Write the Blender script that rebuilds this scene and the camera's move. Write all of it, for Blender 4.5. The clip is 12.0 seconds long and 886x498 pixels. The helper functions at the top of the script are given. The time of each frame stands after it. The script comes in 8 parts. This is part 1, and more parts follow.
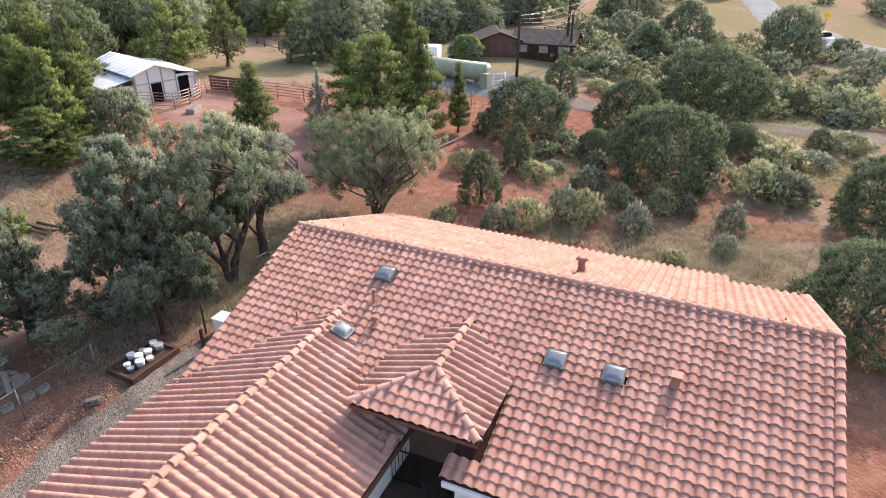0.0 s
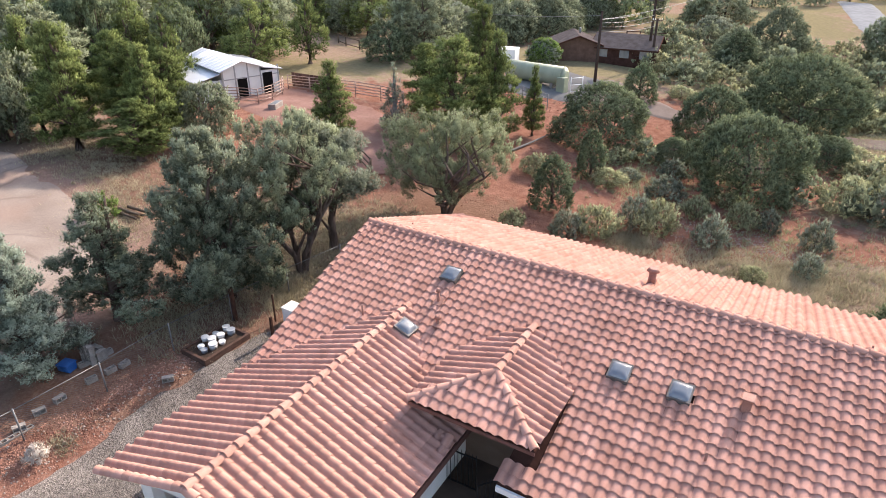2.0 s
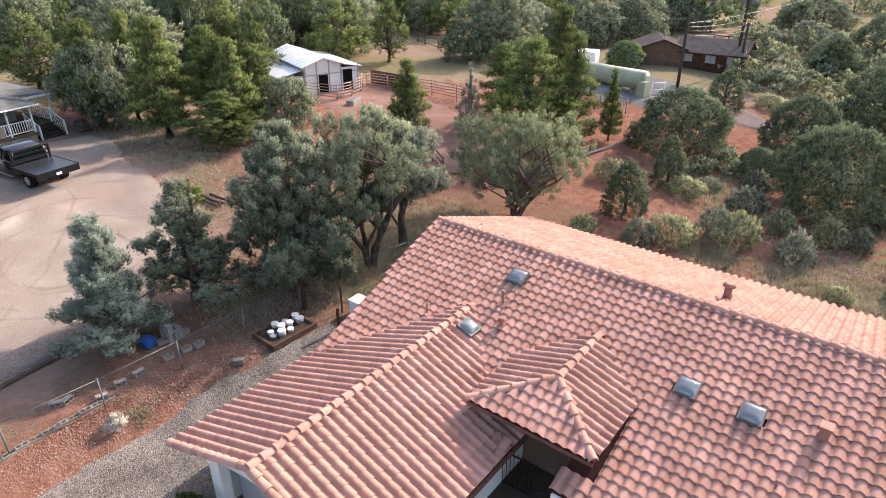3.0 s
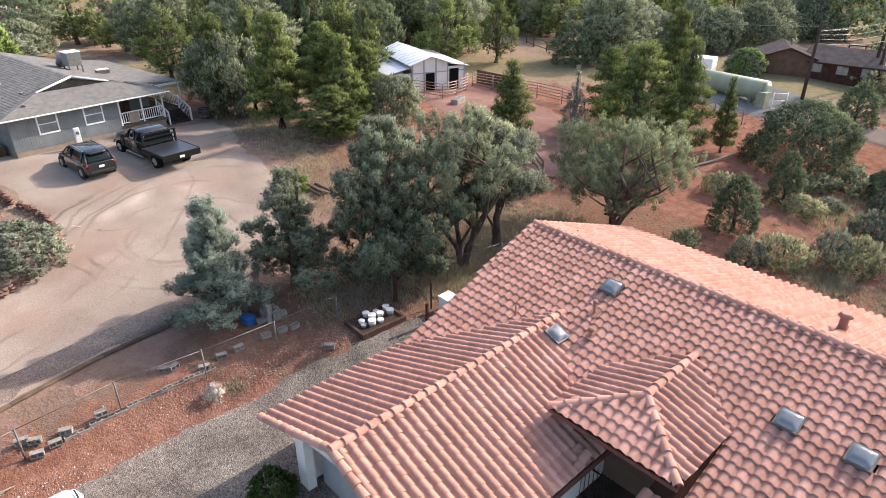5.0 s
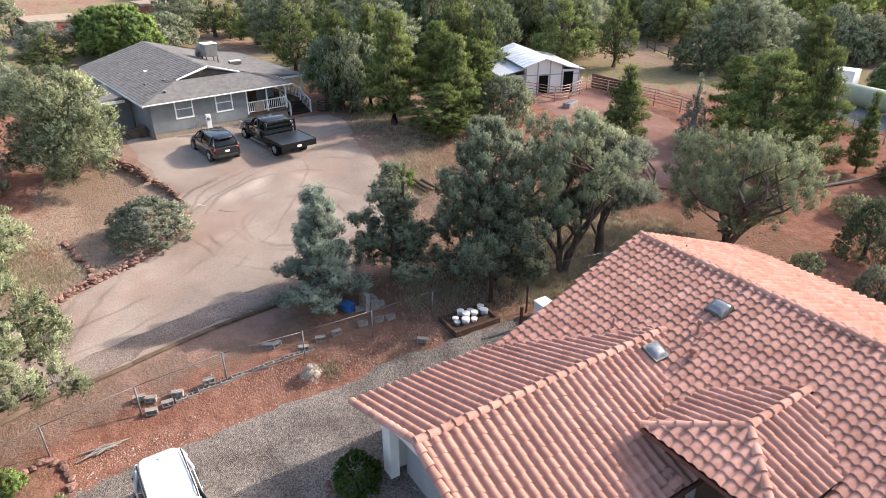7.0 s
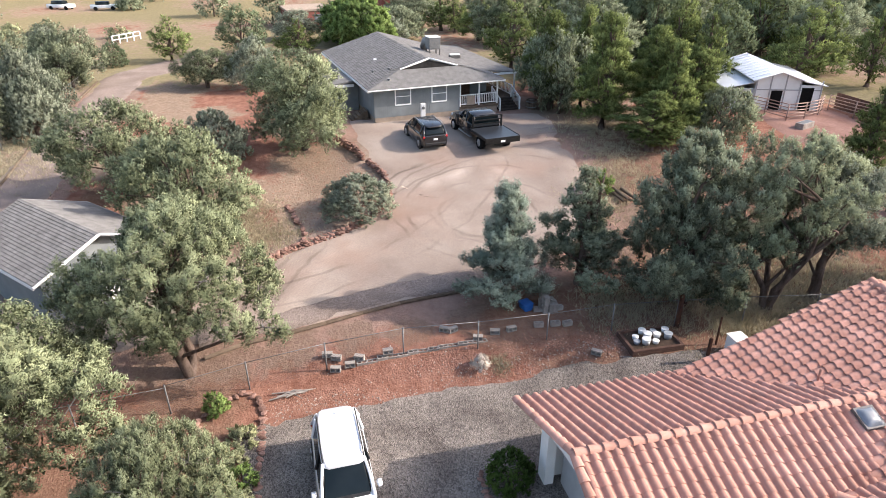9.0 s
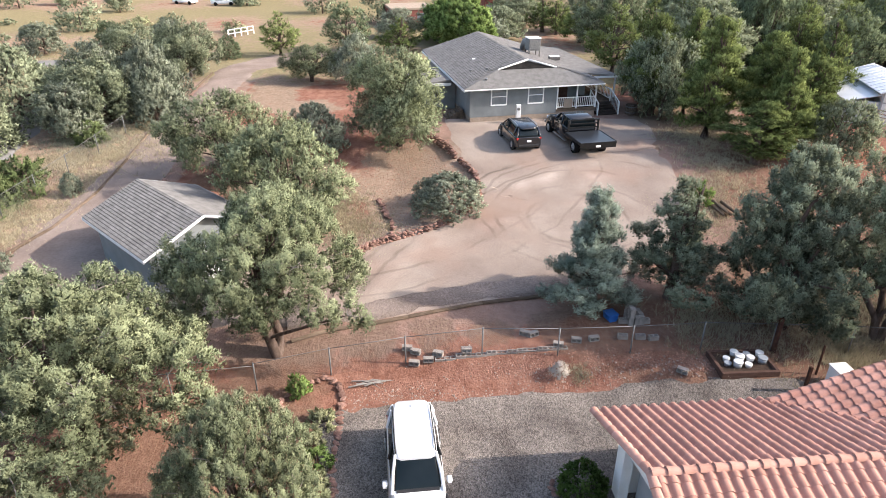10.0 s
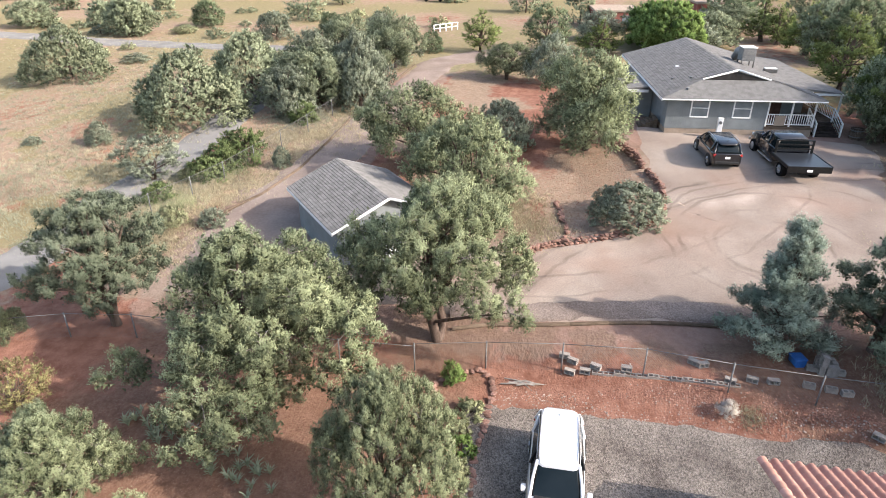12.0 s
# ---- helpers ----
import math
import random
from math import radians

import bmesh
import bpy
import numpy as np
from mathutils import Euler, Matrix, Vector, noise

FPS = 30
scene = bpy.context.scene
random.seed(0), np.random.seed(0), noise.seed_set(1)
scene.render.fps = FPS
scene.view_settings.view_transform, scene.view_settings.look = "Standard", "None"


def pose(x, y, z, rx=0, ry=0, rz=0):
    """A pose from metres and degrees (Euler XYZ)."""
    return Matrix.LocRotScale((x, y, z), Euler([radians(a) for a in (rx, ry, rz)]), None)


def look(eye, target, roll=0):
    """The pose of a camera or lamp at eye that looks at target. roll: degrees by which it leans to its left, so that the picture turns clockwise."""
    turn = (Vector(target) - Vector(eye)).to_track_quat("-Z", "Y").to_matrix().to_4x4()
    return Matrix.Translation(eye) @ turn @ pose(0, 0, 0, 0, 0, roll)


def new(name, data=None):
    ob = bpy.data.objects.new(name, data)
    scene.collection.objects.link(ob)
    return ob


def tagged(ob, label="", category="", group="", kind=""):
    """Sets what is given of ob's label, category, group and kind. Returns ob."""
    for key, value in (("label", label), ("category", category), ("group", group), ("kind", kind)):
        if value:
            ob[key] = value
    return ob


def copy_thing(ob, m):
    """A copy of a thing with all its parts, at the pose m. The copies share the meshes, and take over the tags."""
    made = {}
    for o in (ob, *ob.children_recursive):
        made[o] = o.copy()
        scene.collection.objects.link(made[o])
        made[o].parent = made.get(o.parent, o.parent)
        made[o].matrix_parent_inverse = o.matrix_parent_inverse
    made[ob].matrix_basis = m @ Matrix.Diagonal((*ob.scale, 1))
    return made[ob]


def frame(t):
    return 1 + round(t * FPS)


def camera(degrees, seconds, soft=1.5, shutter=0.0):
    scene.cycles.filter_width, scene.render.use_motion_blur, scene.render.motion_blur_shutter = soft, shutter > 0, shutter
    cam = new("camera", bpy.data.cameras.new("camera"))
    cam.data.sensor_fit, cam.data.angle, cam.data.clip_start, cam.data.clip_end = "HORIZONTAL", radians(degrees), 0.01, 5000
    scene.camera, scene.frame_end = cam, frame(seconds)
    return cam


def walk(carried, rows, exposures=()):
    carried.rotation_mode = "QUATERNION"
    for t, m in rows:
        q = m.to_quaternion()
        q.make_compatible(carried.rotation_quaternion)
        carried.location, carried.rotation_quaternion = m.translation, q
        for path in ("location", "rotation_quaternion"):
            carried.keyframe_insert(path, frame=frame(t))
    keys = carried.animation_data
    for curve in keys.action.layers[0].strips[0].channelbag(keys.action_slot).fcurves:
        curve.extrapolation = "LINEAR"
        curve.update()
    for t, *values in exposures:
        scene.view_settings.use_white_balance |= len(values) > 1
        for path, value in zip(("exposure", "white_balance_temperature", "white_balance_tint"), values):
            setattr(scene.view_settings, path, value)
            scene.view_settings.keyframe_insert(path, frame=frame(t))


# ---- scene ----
# The camera turns on the spot, about 15 m over a gravel yard.
EYE = 15.5
cam = camera(69.9, 12.0, soft=0.45)
PATH = [
    (0.0, 24.18, 27.26), (0.5, 25.85, 27.22), (1.0, 27.54, 27.19), (1.5, 29.19, 27.15), (2.0, 30.97, 27.10),
    (2.5, 34.48, 27.07), (3.0, 37.80, 27.08), (3.2, 38.32, 27.07), (4.8, 46.02, 27.04), (5.0, 47.21, 27.03),
    (5.5, 50.32, 27.00), (6.0, 50.43, 27.01), (6.5, 52.49, 27.01), (7.0, 57.26, 26.97), (7.2, 59.30, 26.97),
    (8.8, 74.30, 27.00), (9.0, 76.05, 27.00), (9.5, 80.38, 26.99), (10.0, 84.72, 26.99), (10.5, 89.08, 27.00),
    (11.0, 93.37, 27.02), (11.5, 97.69, 26.98), (12.0, 101.90, 27.01)]
walk(cam, [(t, pose(0, 0, EYE, 90 - down, 0, turn)) for t, turn, down in PATH], exposures=[(0.0, 1.45, 6900, 14), (3.2, 1.41, 6900, 14), (6.3, 1.25, 6800, 12), (8.8, 1.32, 6700, 12), (12.0, 1.37, 6650, 10)])

# ---- light ----
SUN_UP, SUN_FROM = 33.0, (0.2, 1.0)
world = bpy.data.worlds.new("sky")
scene.world = world
world.use_nodes = True
wt = world.node_tree
sky = wt.nodes.new("ShaderNodeTexSky")
sky.sky_type = 'NISHITA'
sky.sun_disc = False
sky.sun_elevation = radians(SUN_UP)
sky.sun_rotation = math.atan2(SUN_FROM[0], SUN_FROM[1])
sky.dust_density = 2.5
sky.air_density = 1.0
sky.ozone_density = 0.3
wt.links.new(sky.outputs[0], wt.nodes["Background"].inputs[0])
wt.nodes["Background"].inputs[1].default_value = 0.162
lamp = bpy.data.lights.new("sun", 'SUN')
lamp.energy, lamp.angle, lamp.color = 2.9, radians(0.55), (1.0, 0.93, 0.87)
sun = new("sun", lamp)
k = math.cos(radians(SUN_UP)) / math.hypot(*SUN_FROM)
sun.matrix_world = look((SUN_FROM[0] * k * 100, SUN_FROM[1] * k * 100, math.sin(radians(SUN_UP)) * 100), (0, 0, 0))


# ---- materials ----
def material(name, colours, scale=4.0, rough=0.8, metal=0.0, bump=0.0, bump_scale=40.0, island=0.0, per_object=0.0,
             fine=0.25, fine_scale=60.0, translucent=0.0, voronoi=0.0, speckle=0.55, spec=0.3, stretch=(1, 1, 1), bump_dist=0.02, dull=0.4):
    """Colours blended by a large noise, varied by a fine one, by island and by object, with relief."""
    m = bpy.data.materials.new(name)
    m.use_nodes = True
    t = m.node_tree
    n, l = t.nodes, t.links
    b = n["Principled BSDF"]
    co = n.new("ShaderNodeTexCoord")
    mp = n.new("ShaderNodeMapping")
    mp.inputs["Scale"].default_value = stretch
    l.new(co.outputs["Object"], mp.inputs[0])
    big = n.new("ShaderNodeTexNoise")
    big.inputs["Scale"].default_value, big.inputs["Detail"].default_value = scale, 6
    l.new(mp.outputs[0], big.inputs[0])
    ramp = n.new("ShaderNodeValToRGB")
    steps = ramp.color_ramp.elements
    while len(steps) < len(colours):
        steps.new(0.5)
    for i, c in enumerate(colours):
        steps[i].position = 0.32 + 0.36 * i / max(1, len(colours) - 1)
        steps[i].color = (*c, 1)
    l.new(big.outputs["Fac"], ramp.inputs[0])
    out = ramp.outputs[0]
    vals = []
    if fine:
        f = n.new("ShaderNodeTexNoise")
        f.inputs["Scale"].default_value, f.inputs["Detail"].default_value = fine_scale, 3
        l.new(mp.outputs[0], f.inputs[0])
        vals.append((f.outputs["Fac"], fine * 2))
    if island:
        gm = n.new("ShaderNodeNewGeometry")
        vals.append((gm.outputs["Random Per Island"], island))
    if per_object:
        oi = n.new("ShaderNodeObjectInfo")
        vals.append((oi.outputs["Random"], per_object))
    if voronoi:
        v = n.new("ShaderNodeTexVoronoi")
        v.inputs["Scale"].default_value = voronoi
        l.new(mp.outputs[0], v.inputs[0])
        s = n.new("ShaderNodeSeparateColor")
        l.new(v.outputs["Color"], s.inputs[0])
        vals.append((s.outputs[0], speckle))
    for sock, amount in vals:
        mr = n.new("ShaderNodeMapRange")
        mr.inputs["To Min"].default_value, mr.inputs["To Max"].default_value = 1 - amount, 1 + amount
        l.new(sock, mr.inputs[0])
        mul = n.new("ShaderNodeVectorMath")
        mul.operation = 'SCALE'
        l.new(out, mul.inputs[0])
        l.new(mr.outputs[0], mul.inputs["Scale"])
        out = mul.outputs[0]
    l.new(out, b.inputs["Base Color"])
    b.inputs["Roughness"].default_value, b.inputs["Metallic"].default_value = rough, metal
    b.inputs["Specular IOR Level"].default_value = spec if rough < 0.75 else 0.0
    b.inputs["Diffuse Roughness"].default_value = dull if rough >= 0.75 else 0.0
    if bump:
        bn = n.new("ShaderNodeTexNoise")
        bn.inputs["Scale"].default_value, bn.inputs["Detail"].default_value = bump_scale, 5
        l.new(mp.outputs[0], bn.inputs[0])
        bp = n.new("ShaderNodeBump")
        bp.inputs["Strength"].default_value, bp.inputs["Distance"].default_value = bump, bump_dist
        src = bn.outputs["Fac"]
        if voronoi:
            src = v.outputs["Distance"]
        l.new(src, bp.inputs["Height"])
        l.new(bp.outputs[0], b.inputs["Normal"])
    if translucent:
        tr = n.new("ShaderNodeBsdfTranslucent")
        l.new(out, tr.inputs[0])
        mx = n.new("ShaderNodeMixShader")
        mx.inputs[0].default_value = translucent
        l.new(b.outputs[0], mx.inputs[1])
        l.new(tr.outputs[0], mx.inputs[2])
        l.new(mx.outputs[0], n["Material Output"].inputs[0])
    return m


M_TILE = material("terracotta_tile", [(0.385, 0.204, 0.160), (0.45, 0.250, 0.200), (0.50, 0.288, 0.236)], 1.2, 0.8, bump=0.25, bump_scale=60, island=0.12, per_object=0.12, fine=0.14, dull=0.25)
M_CAP = material("ridge_tile", [(0.40, 0.215, 0.166), (0.47, 0.265, 0.210), (0.52, 0.305, 0.248)], 1.5, 0.8, bump=0.25, bump_scale=60, island=0.16, per_object=0.16, fine=0.14, dull=0.25)
M_DECK = material("roof_underlay", [(0.045, 0.022, 0.018), (0.07, 0.035, 0.028)], 3, 0.9)
M_STUCCO = material("white_stucco", [(0.72, 0.71, 0.68), (0.80, 0.79, 0.77)], 1.5, 0.9, bump=0.4, bump_scale=90, fine=0.06)
M_FASCIA = material("brown_fascia", [(0.10, 0.05, 0.04), (0.14, 0.07, 0.06)], 3, 0.5)
M_WHITE = material("white_paint", [(0.76, 0.76, 0.75), (0.82, 0.82, 0.81)], 3, 0.45, fine=0.03)
M_GREYDOOR = material("grey_door_paint", [(0.36, 0.37, 0.38), (0.42, 0.43, 0.44)], 2, 0.55, fine=0.04)
M_IRON = material("black_iron", [(0.012, 0.012, 0.013), (0.02, 0.02, 0.02)], 8, 0.45, metal=0.4)
M_STEEL = material("galvanised_steel", [(0.15, 0.15, 0.15), (0.22, 0.22, 0.22)], 6, 0.65, metal=0.3)
M_RUST = material("rusty_steel", [(0.05, 0.03, 0.025), (0.10, 0.05, 0.035)], 10, 0.85)
M_SKYGLASS = material("skylight_dome", [(0.12, 0.14, 0.165), (0.18, 0.20, 0.23)], 2, 0.2, spec=0.6, fine=0.03)
M_BRONZE = material("dark_bronze_frame", [(0.09, 0.085, 0.082), (0.13, 0.122, 0.118)], 5, 0.6)
M_BLOCK = material("concrete_block", [(0.26, 0.232, 0.208), (0.36, 0.328, 0.296)], 5, 0.95, bump=0.5, bump_scale=120, per_object=0.1)
M_TIMBER = material("weathered_timber", [(0.10, 0.075, 0.055), (0.17, 0.13, 0.10)], 3, 0.9, bump=0.4, bump_scale=30, stretch=(1, 1, 6), per_object=0.2)
M_REDTIMBER = material("red_brown_timber", [(0.085, 0.052, 0.042), (0.13, 0.08, 0.064)], 3, 0.9, bump=0.4, bump_scale=30)
M_SIDING = material("grey_blue_siding", [(0.165, 0.182, 0.19), (0.205, 0.224, 0.232)], 1.5, 0.7, fine=0.06)
M_SHINGLE = material("grey_shingle", [(0.16, 0.154, 0.147), (0.218, 0.21, 0.202)], 2.5, 0.95, bump=0.4, bump_scale=80, island=0.11, fine=0.18, fine_scale=25)
M_GLASS = material("window_glass", [(0.16, 0.18, 0.19), (0.24, 0.26, 0.275)], 1.5, 0.06, spec=0.9, fine=0.0)
M_BRICKBASE = material("tan_block_base", [(0.30, 0.24, 0.19), (0.38, 0.31, 0.25)], 3, 0.9, bump=0.3)
M_BARK = material("juniper_bark", [(0.07, 0.05, 0.04), (0.16, 0.12, 0.10)], 6, 0.95, bump=0.7, bump_scale=25, stretch=(1, 1, 0.3))
M_GREYBARK = material("grey_dead_wood", [(0.20, 0.18, 0.16), (0.30, 0.28, 0.26)], 6, 0.95, bump=0.5, bump_scale=25)


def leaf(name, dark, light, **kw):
    """Leaves: paler young growth towards a spray's tip, and a darker foot that puts crown shade into the colour."""
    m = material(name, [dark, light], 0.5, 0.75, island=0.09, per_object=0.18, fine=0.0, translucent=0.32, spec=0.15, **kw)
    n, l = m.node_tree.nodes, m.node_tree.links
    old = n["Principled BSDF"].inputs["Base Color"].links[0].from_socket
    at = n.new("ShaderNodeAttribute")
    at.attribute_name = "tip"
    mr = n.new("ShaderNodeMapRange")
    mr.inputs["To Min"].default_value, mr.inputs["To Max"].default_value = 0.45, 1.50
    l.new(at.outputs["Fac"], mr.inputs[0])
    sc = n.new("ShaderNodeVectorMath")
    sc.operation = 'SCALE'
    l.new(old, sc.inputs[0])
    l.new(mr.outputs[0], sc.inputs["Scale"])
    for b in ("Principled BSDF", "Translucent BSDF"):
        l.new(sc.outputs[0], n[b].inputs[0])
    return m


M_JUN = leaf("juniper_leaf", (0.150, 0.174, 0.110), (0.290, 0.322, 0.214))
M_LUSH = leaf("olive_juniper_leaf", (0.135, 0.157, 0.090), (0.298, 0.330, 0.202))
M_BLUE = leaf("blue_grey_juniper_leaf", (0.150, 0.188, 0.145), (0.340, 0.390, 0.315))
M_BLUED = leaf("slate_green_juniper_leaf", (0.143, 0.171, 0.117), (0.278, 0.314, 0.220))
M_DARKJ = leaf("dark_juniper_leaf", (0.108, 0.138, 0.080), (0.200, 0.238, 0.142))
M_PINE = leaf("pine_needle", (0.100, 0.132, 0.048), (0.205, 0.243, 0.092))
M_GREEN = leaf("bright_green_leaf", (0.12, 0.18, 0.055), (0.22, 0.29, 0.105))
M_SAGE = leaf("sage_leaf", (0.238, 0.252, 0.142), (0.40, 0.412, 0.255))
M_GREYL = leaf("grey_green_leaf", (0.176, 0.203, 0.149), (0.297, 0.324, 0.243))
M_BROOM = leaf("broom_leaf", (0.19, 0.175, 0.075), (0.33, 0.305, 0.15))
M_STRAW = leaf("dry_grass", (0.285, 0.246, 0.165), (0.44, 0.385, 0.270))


# ---- mesh helpers ----
def mesh_of(name, verts, faces, mat, smooth=False):
    me = bpy.data.meshes.new(name)
    me.from_pydata([tuple(v) for v in verts], [], [tuple(f) for f in faces])
    me.materials.append(mat)
    if smooth:
        me.polygons.foreach_set("use_smooth", [True] * len(me.polygons))
    me.update()
    return me


def quads_mesh(name, verts, mat, per=4, tips=None, normals=None):
    """A mesh of loose faces, from an array of verts, per to a face; normals: one to a face, that of the mass it belongs to."""
    verts = np.asarray(verts, dtype=np.float32).reshape(-1, 3)
    count = len(verts) // per
    if normals is not None:
        tri = verts.reshape(-1, per, 3)
        away = (np.cross(tri[:, 1] - tri[:, 0], tri[:, 2] - tri[:, 0]) * normals).sum(-1) < 0
        tri[away] = tri[away][:, ::-1]
        verts = tri.reshape(-1, 3)
    me = bpy.data.meshes.new(name)
    me.vertices.add(len(verts))
    me.vertices.foreach_set("co", verts.ravel())
    me.loops.add(len(verts))
    me.loops.foreach_set("vertex_index", np.arange(len(verts), dtype=np.int32))
    me.polygons.add(count)
    me.polygons.foreach_set("loop_start", np.arange(count, dtype=np.int32) * per)
    me.materials.append(mat)
    if tips is not None:
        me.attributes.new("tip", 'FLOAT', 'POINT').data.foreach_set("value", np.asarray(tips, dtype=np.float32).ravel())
    me.update(calc_edges=True)
    if normals is not None:
        me.polygons.foreach_set("use_smooth", [True] * count)
        me.normals_split_custom_set_from_vertices(np.repeat(np.asarray(normals, dtype=np.float32), per, 0))
    return me


def thing(name, x=0, y=0, z=0, label="", category="", turn=0, group="", kind=""):
    ob = new(name)
    ob.empty_display_size = 0.2
    ob.matrix_world = pose(x, y, z, 0, 0, turn)
    return tagged(ob, label, category, group, kind)


def part(name, bm, mat, parent, label="", m=None):
    """One mesh object under a thing or part, in the parent's own space."""
    if isinstance(bm, bpy.types.Mesh):
        me = bm
    else:
        me = bpy.data.meshes.new(name)
        bm.to_mesh(me)
        bm.free()
        me.materials.append(mat)
    ob = new(name, me)
    ob.parent = parent
    if m is not None:
        ob.matrix_basis = m
    if label:
        ob["label"] = label
    return ob


def solid(name, me_or_bm, mat, label="", category="", kind="", group="", m=None):
    """One top-level mesh object."""
    ob = part(name, me_or_bm, mat, None, "", m)
    return tagged(ob, label, category, group, kind)


def box(x0, x1, y0, y1, z0, z1, bevel=0.0, bm=None):
    bm = bm or bmesh.new()
    r = bmesh.ops.create_cube(bm, size=1)
    vs = r["verts"]
    bmesh.ops.scale(bm, vec=(x1 - x0, y1 - y0, z1 - z0), verts=vs)
    bmesh.ops.translate(bm, vec=((x0 + x1) / 2, (y0 + y1) / 2, (z0 + z1) / 2), verts=vs)
    if bevel:
        es = list({e for v in vs for e in v.link_edges})
        bmesh.ops.bevel(bm, geom=es, offset=bevel, segments=2, affect='EDGES', profile=0.5)
    return bm


def rod(a, b, r0, r1=None, sides=8, bm=None, cap=True):
    """A tapered rod from a to b."""
    bm = bm or bmesh.new()
    a, b = Vector(a), Vector(b)
    r1 = r0 if r1 is None else r1
    d = b - a
    q = d.to_track_quat('Z', 'Y').to_matrix()
    rings = []
    for p, r in ((a, r0), (b, r1)):
        rings.append([bm.verts.new(p + q @ Vector((math.cos(i * 2 * math.pi / sides) * r, math.sin(i * 2 * math.pi / sides) * r, 0))) for i in range(sides)])
    for i in range(sides):
        f = bm.faces.new((rings[0][i], rings[0][(i + 1) % sides], rings[1][(i + 1) % sides], rings[1][i]))
        f.smooth = True
    if cap:
        bm.faces.new(rings[0][::-1])
        bm.faces.new(rings[1])
    return bm


def tube(points, radii, sides=7, bm=None):
    """A bent, tapered tube through points."""
    bm = bm or bmesh.new()
    pts = [Vector(p) for p in points]
    last = None
    for i, p in enumerate(pts):
        d = (pts[min(i + 1, len(pts) - 1)] - pts[max(i - 1, 0)]).normalized()
        q = d.to_track_quat('Z', 'Y').to_matrix()
        ring = [bm.verts.new(p + q @ Vector((math.cos(j * 2 * math.pi / sides) * radii[i], math.sin(j * 2 * math.pi / sides) * radii[i], 0))) for j in range(sides)]
        if last:
            for j in range(sides):
                f = bm.faces.new((last[j], last[(j + 1) % sides], ring[(j + 1) % sides], ring[j]))
                f.smooth = True
        last = ring
    bm.faces.new(last)
    return bm


def slab(points, thick, bm=None):
    """A flat polygon given from above, thickened downwards."""
    bm = bm or bmesh.new()
    top = [bm.verts.new(p) for p in points]
    low = [bm.verts.new((p[0], p[1], p[2] - thick)) for p in points]
    n = len(points)
    bm.faces.new(top)
    bm.faces.new(low[::-1])
    for i in range(n):
        bm.faces.new((top[i], low[i], low[(i + 1) % n], top[(i + 1) % n]))
    bmesh.ops.recalc_face_normals(bm, faces=bm.faces[:])
    return bm


# ---- ground ----
def ease(a, b, s):
    k = min(1.0, max(0.0, (s - a) / (b - a)))
    return k * k * (3 - 2 * k)


def level(x, y):
    """The lie of the land: a bank west of the gravel yard, then a rise to the next house."""
    s = -0.957 * (x + 22) + 0.29 * (y - 0.4)
    return 0.6 * ease(-2.6, -0.3, s) + 1.6 * ease(0, 24, s)


def ground_z(x, y):
    far = math.hypot(x, y)
    rough = noise.noise((x * 0.35, y * 0.35, 0)) * 0.05 + noise.noise((x * 0.06, y * 0.06, 5)) * 0.25 * ease(30, 70, far)
    return level(x, y) + rough


def spaced(lo, hi, near_lo, near_hi, step):
    xs = list(np.arange(near_lo, near_hi + 0.01, step))
    d, x = step, near_hi
    while x < hi:
        d *= 1.25
        x += d
        xs.append(x)
    d, x = step, near_lo
    while x > lo:
        d *= 1.25
        x -= d
        xs.insert(0, x)
    return xs


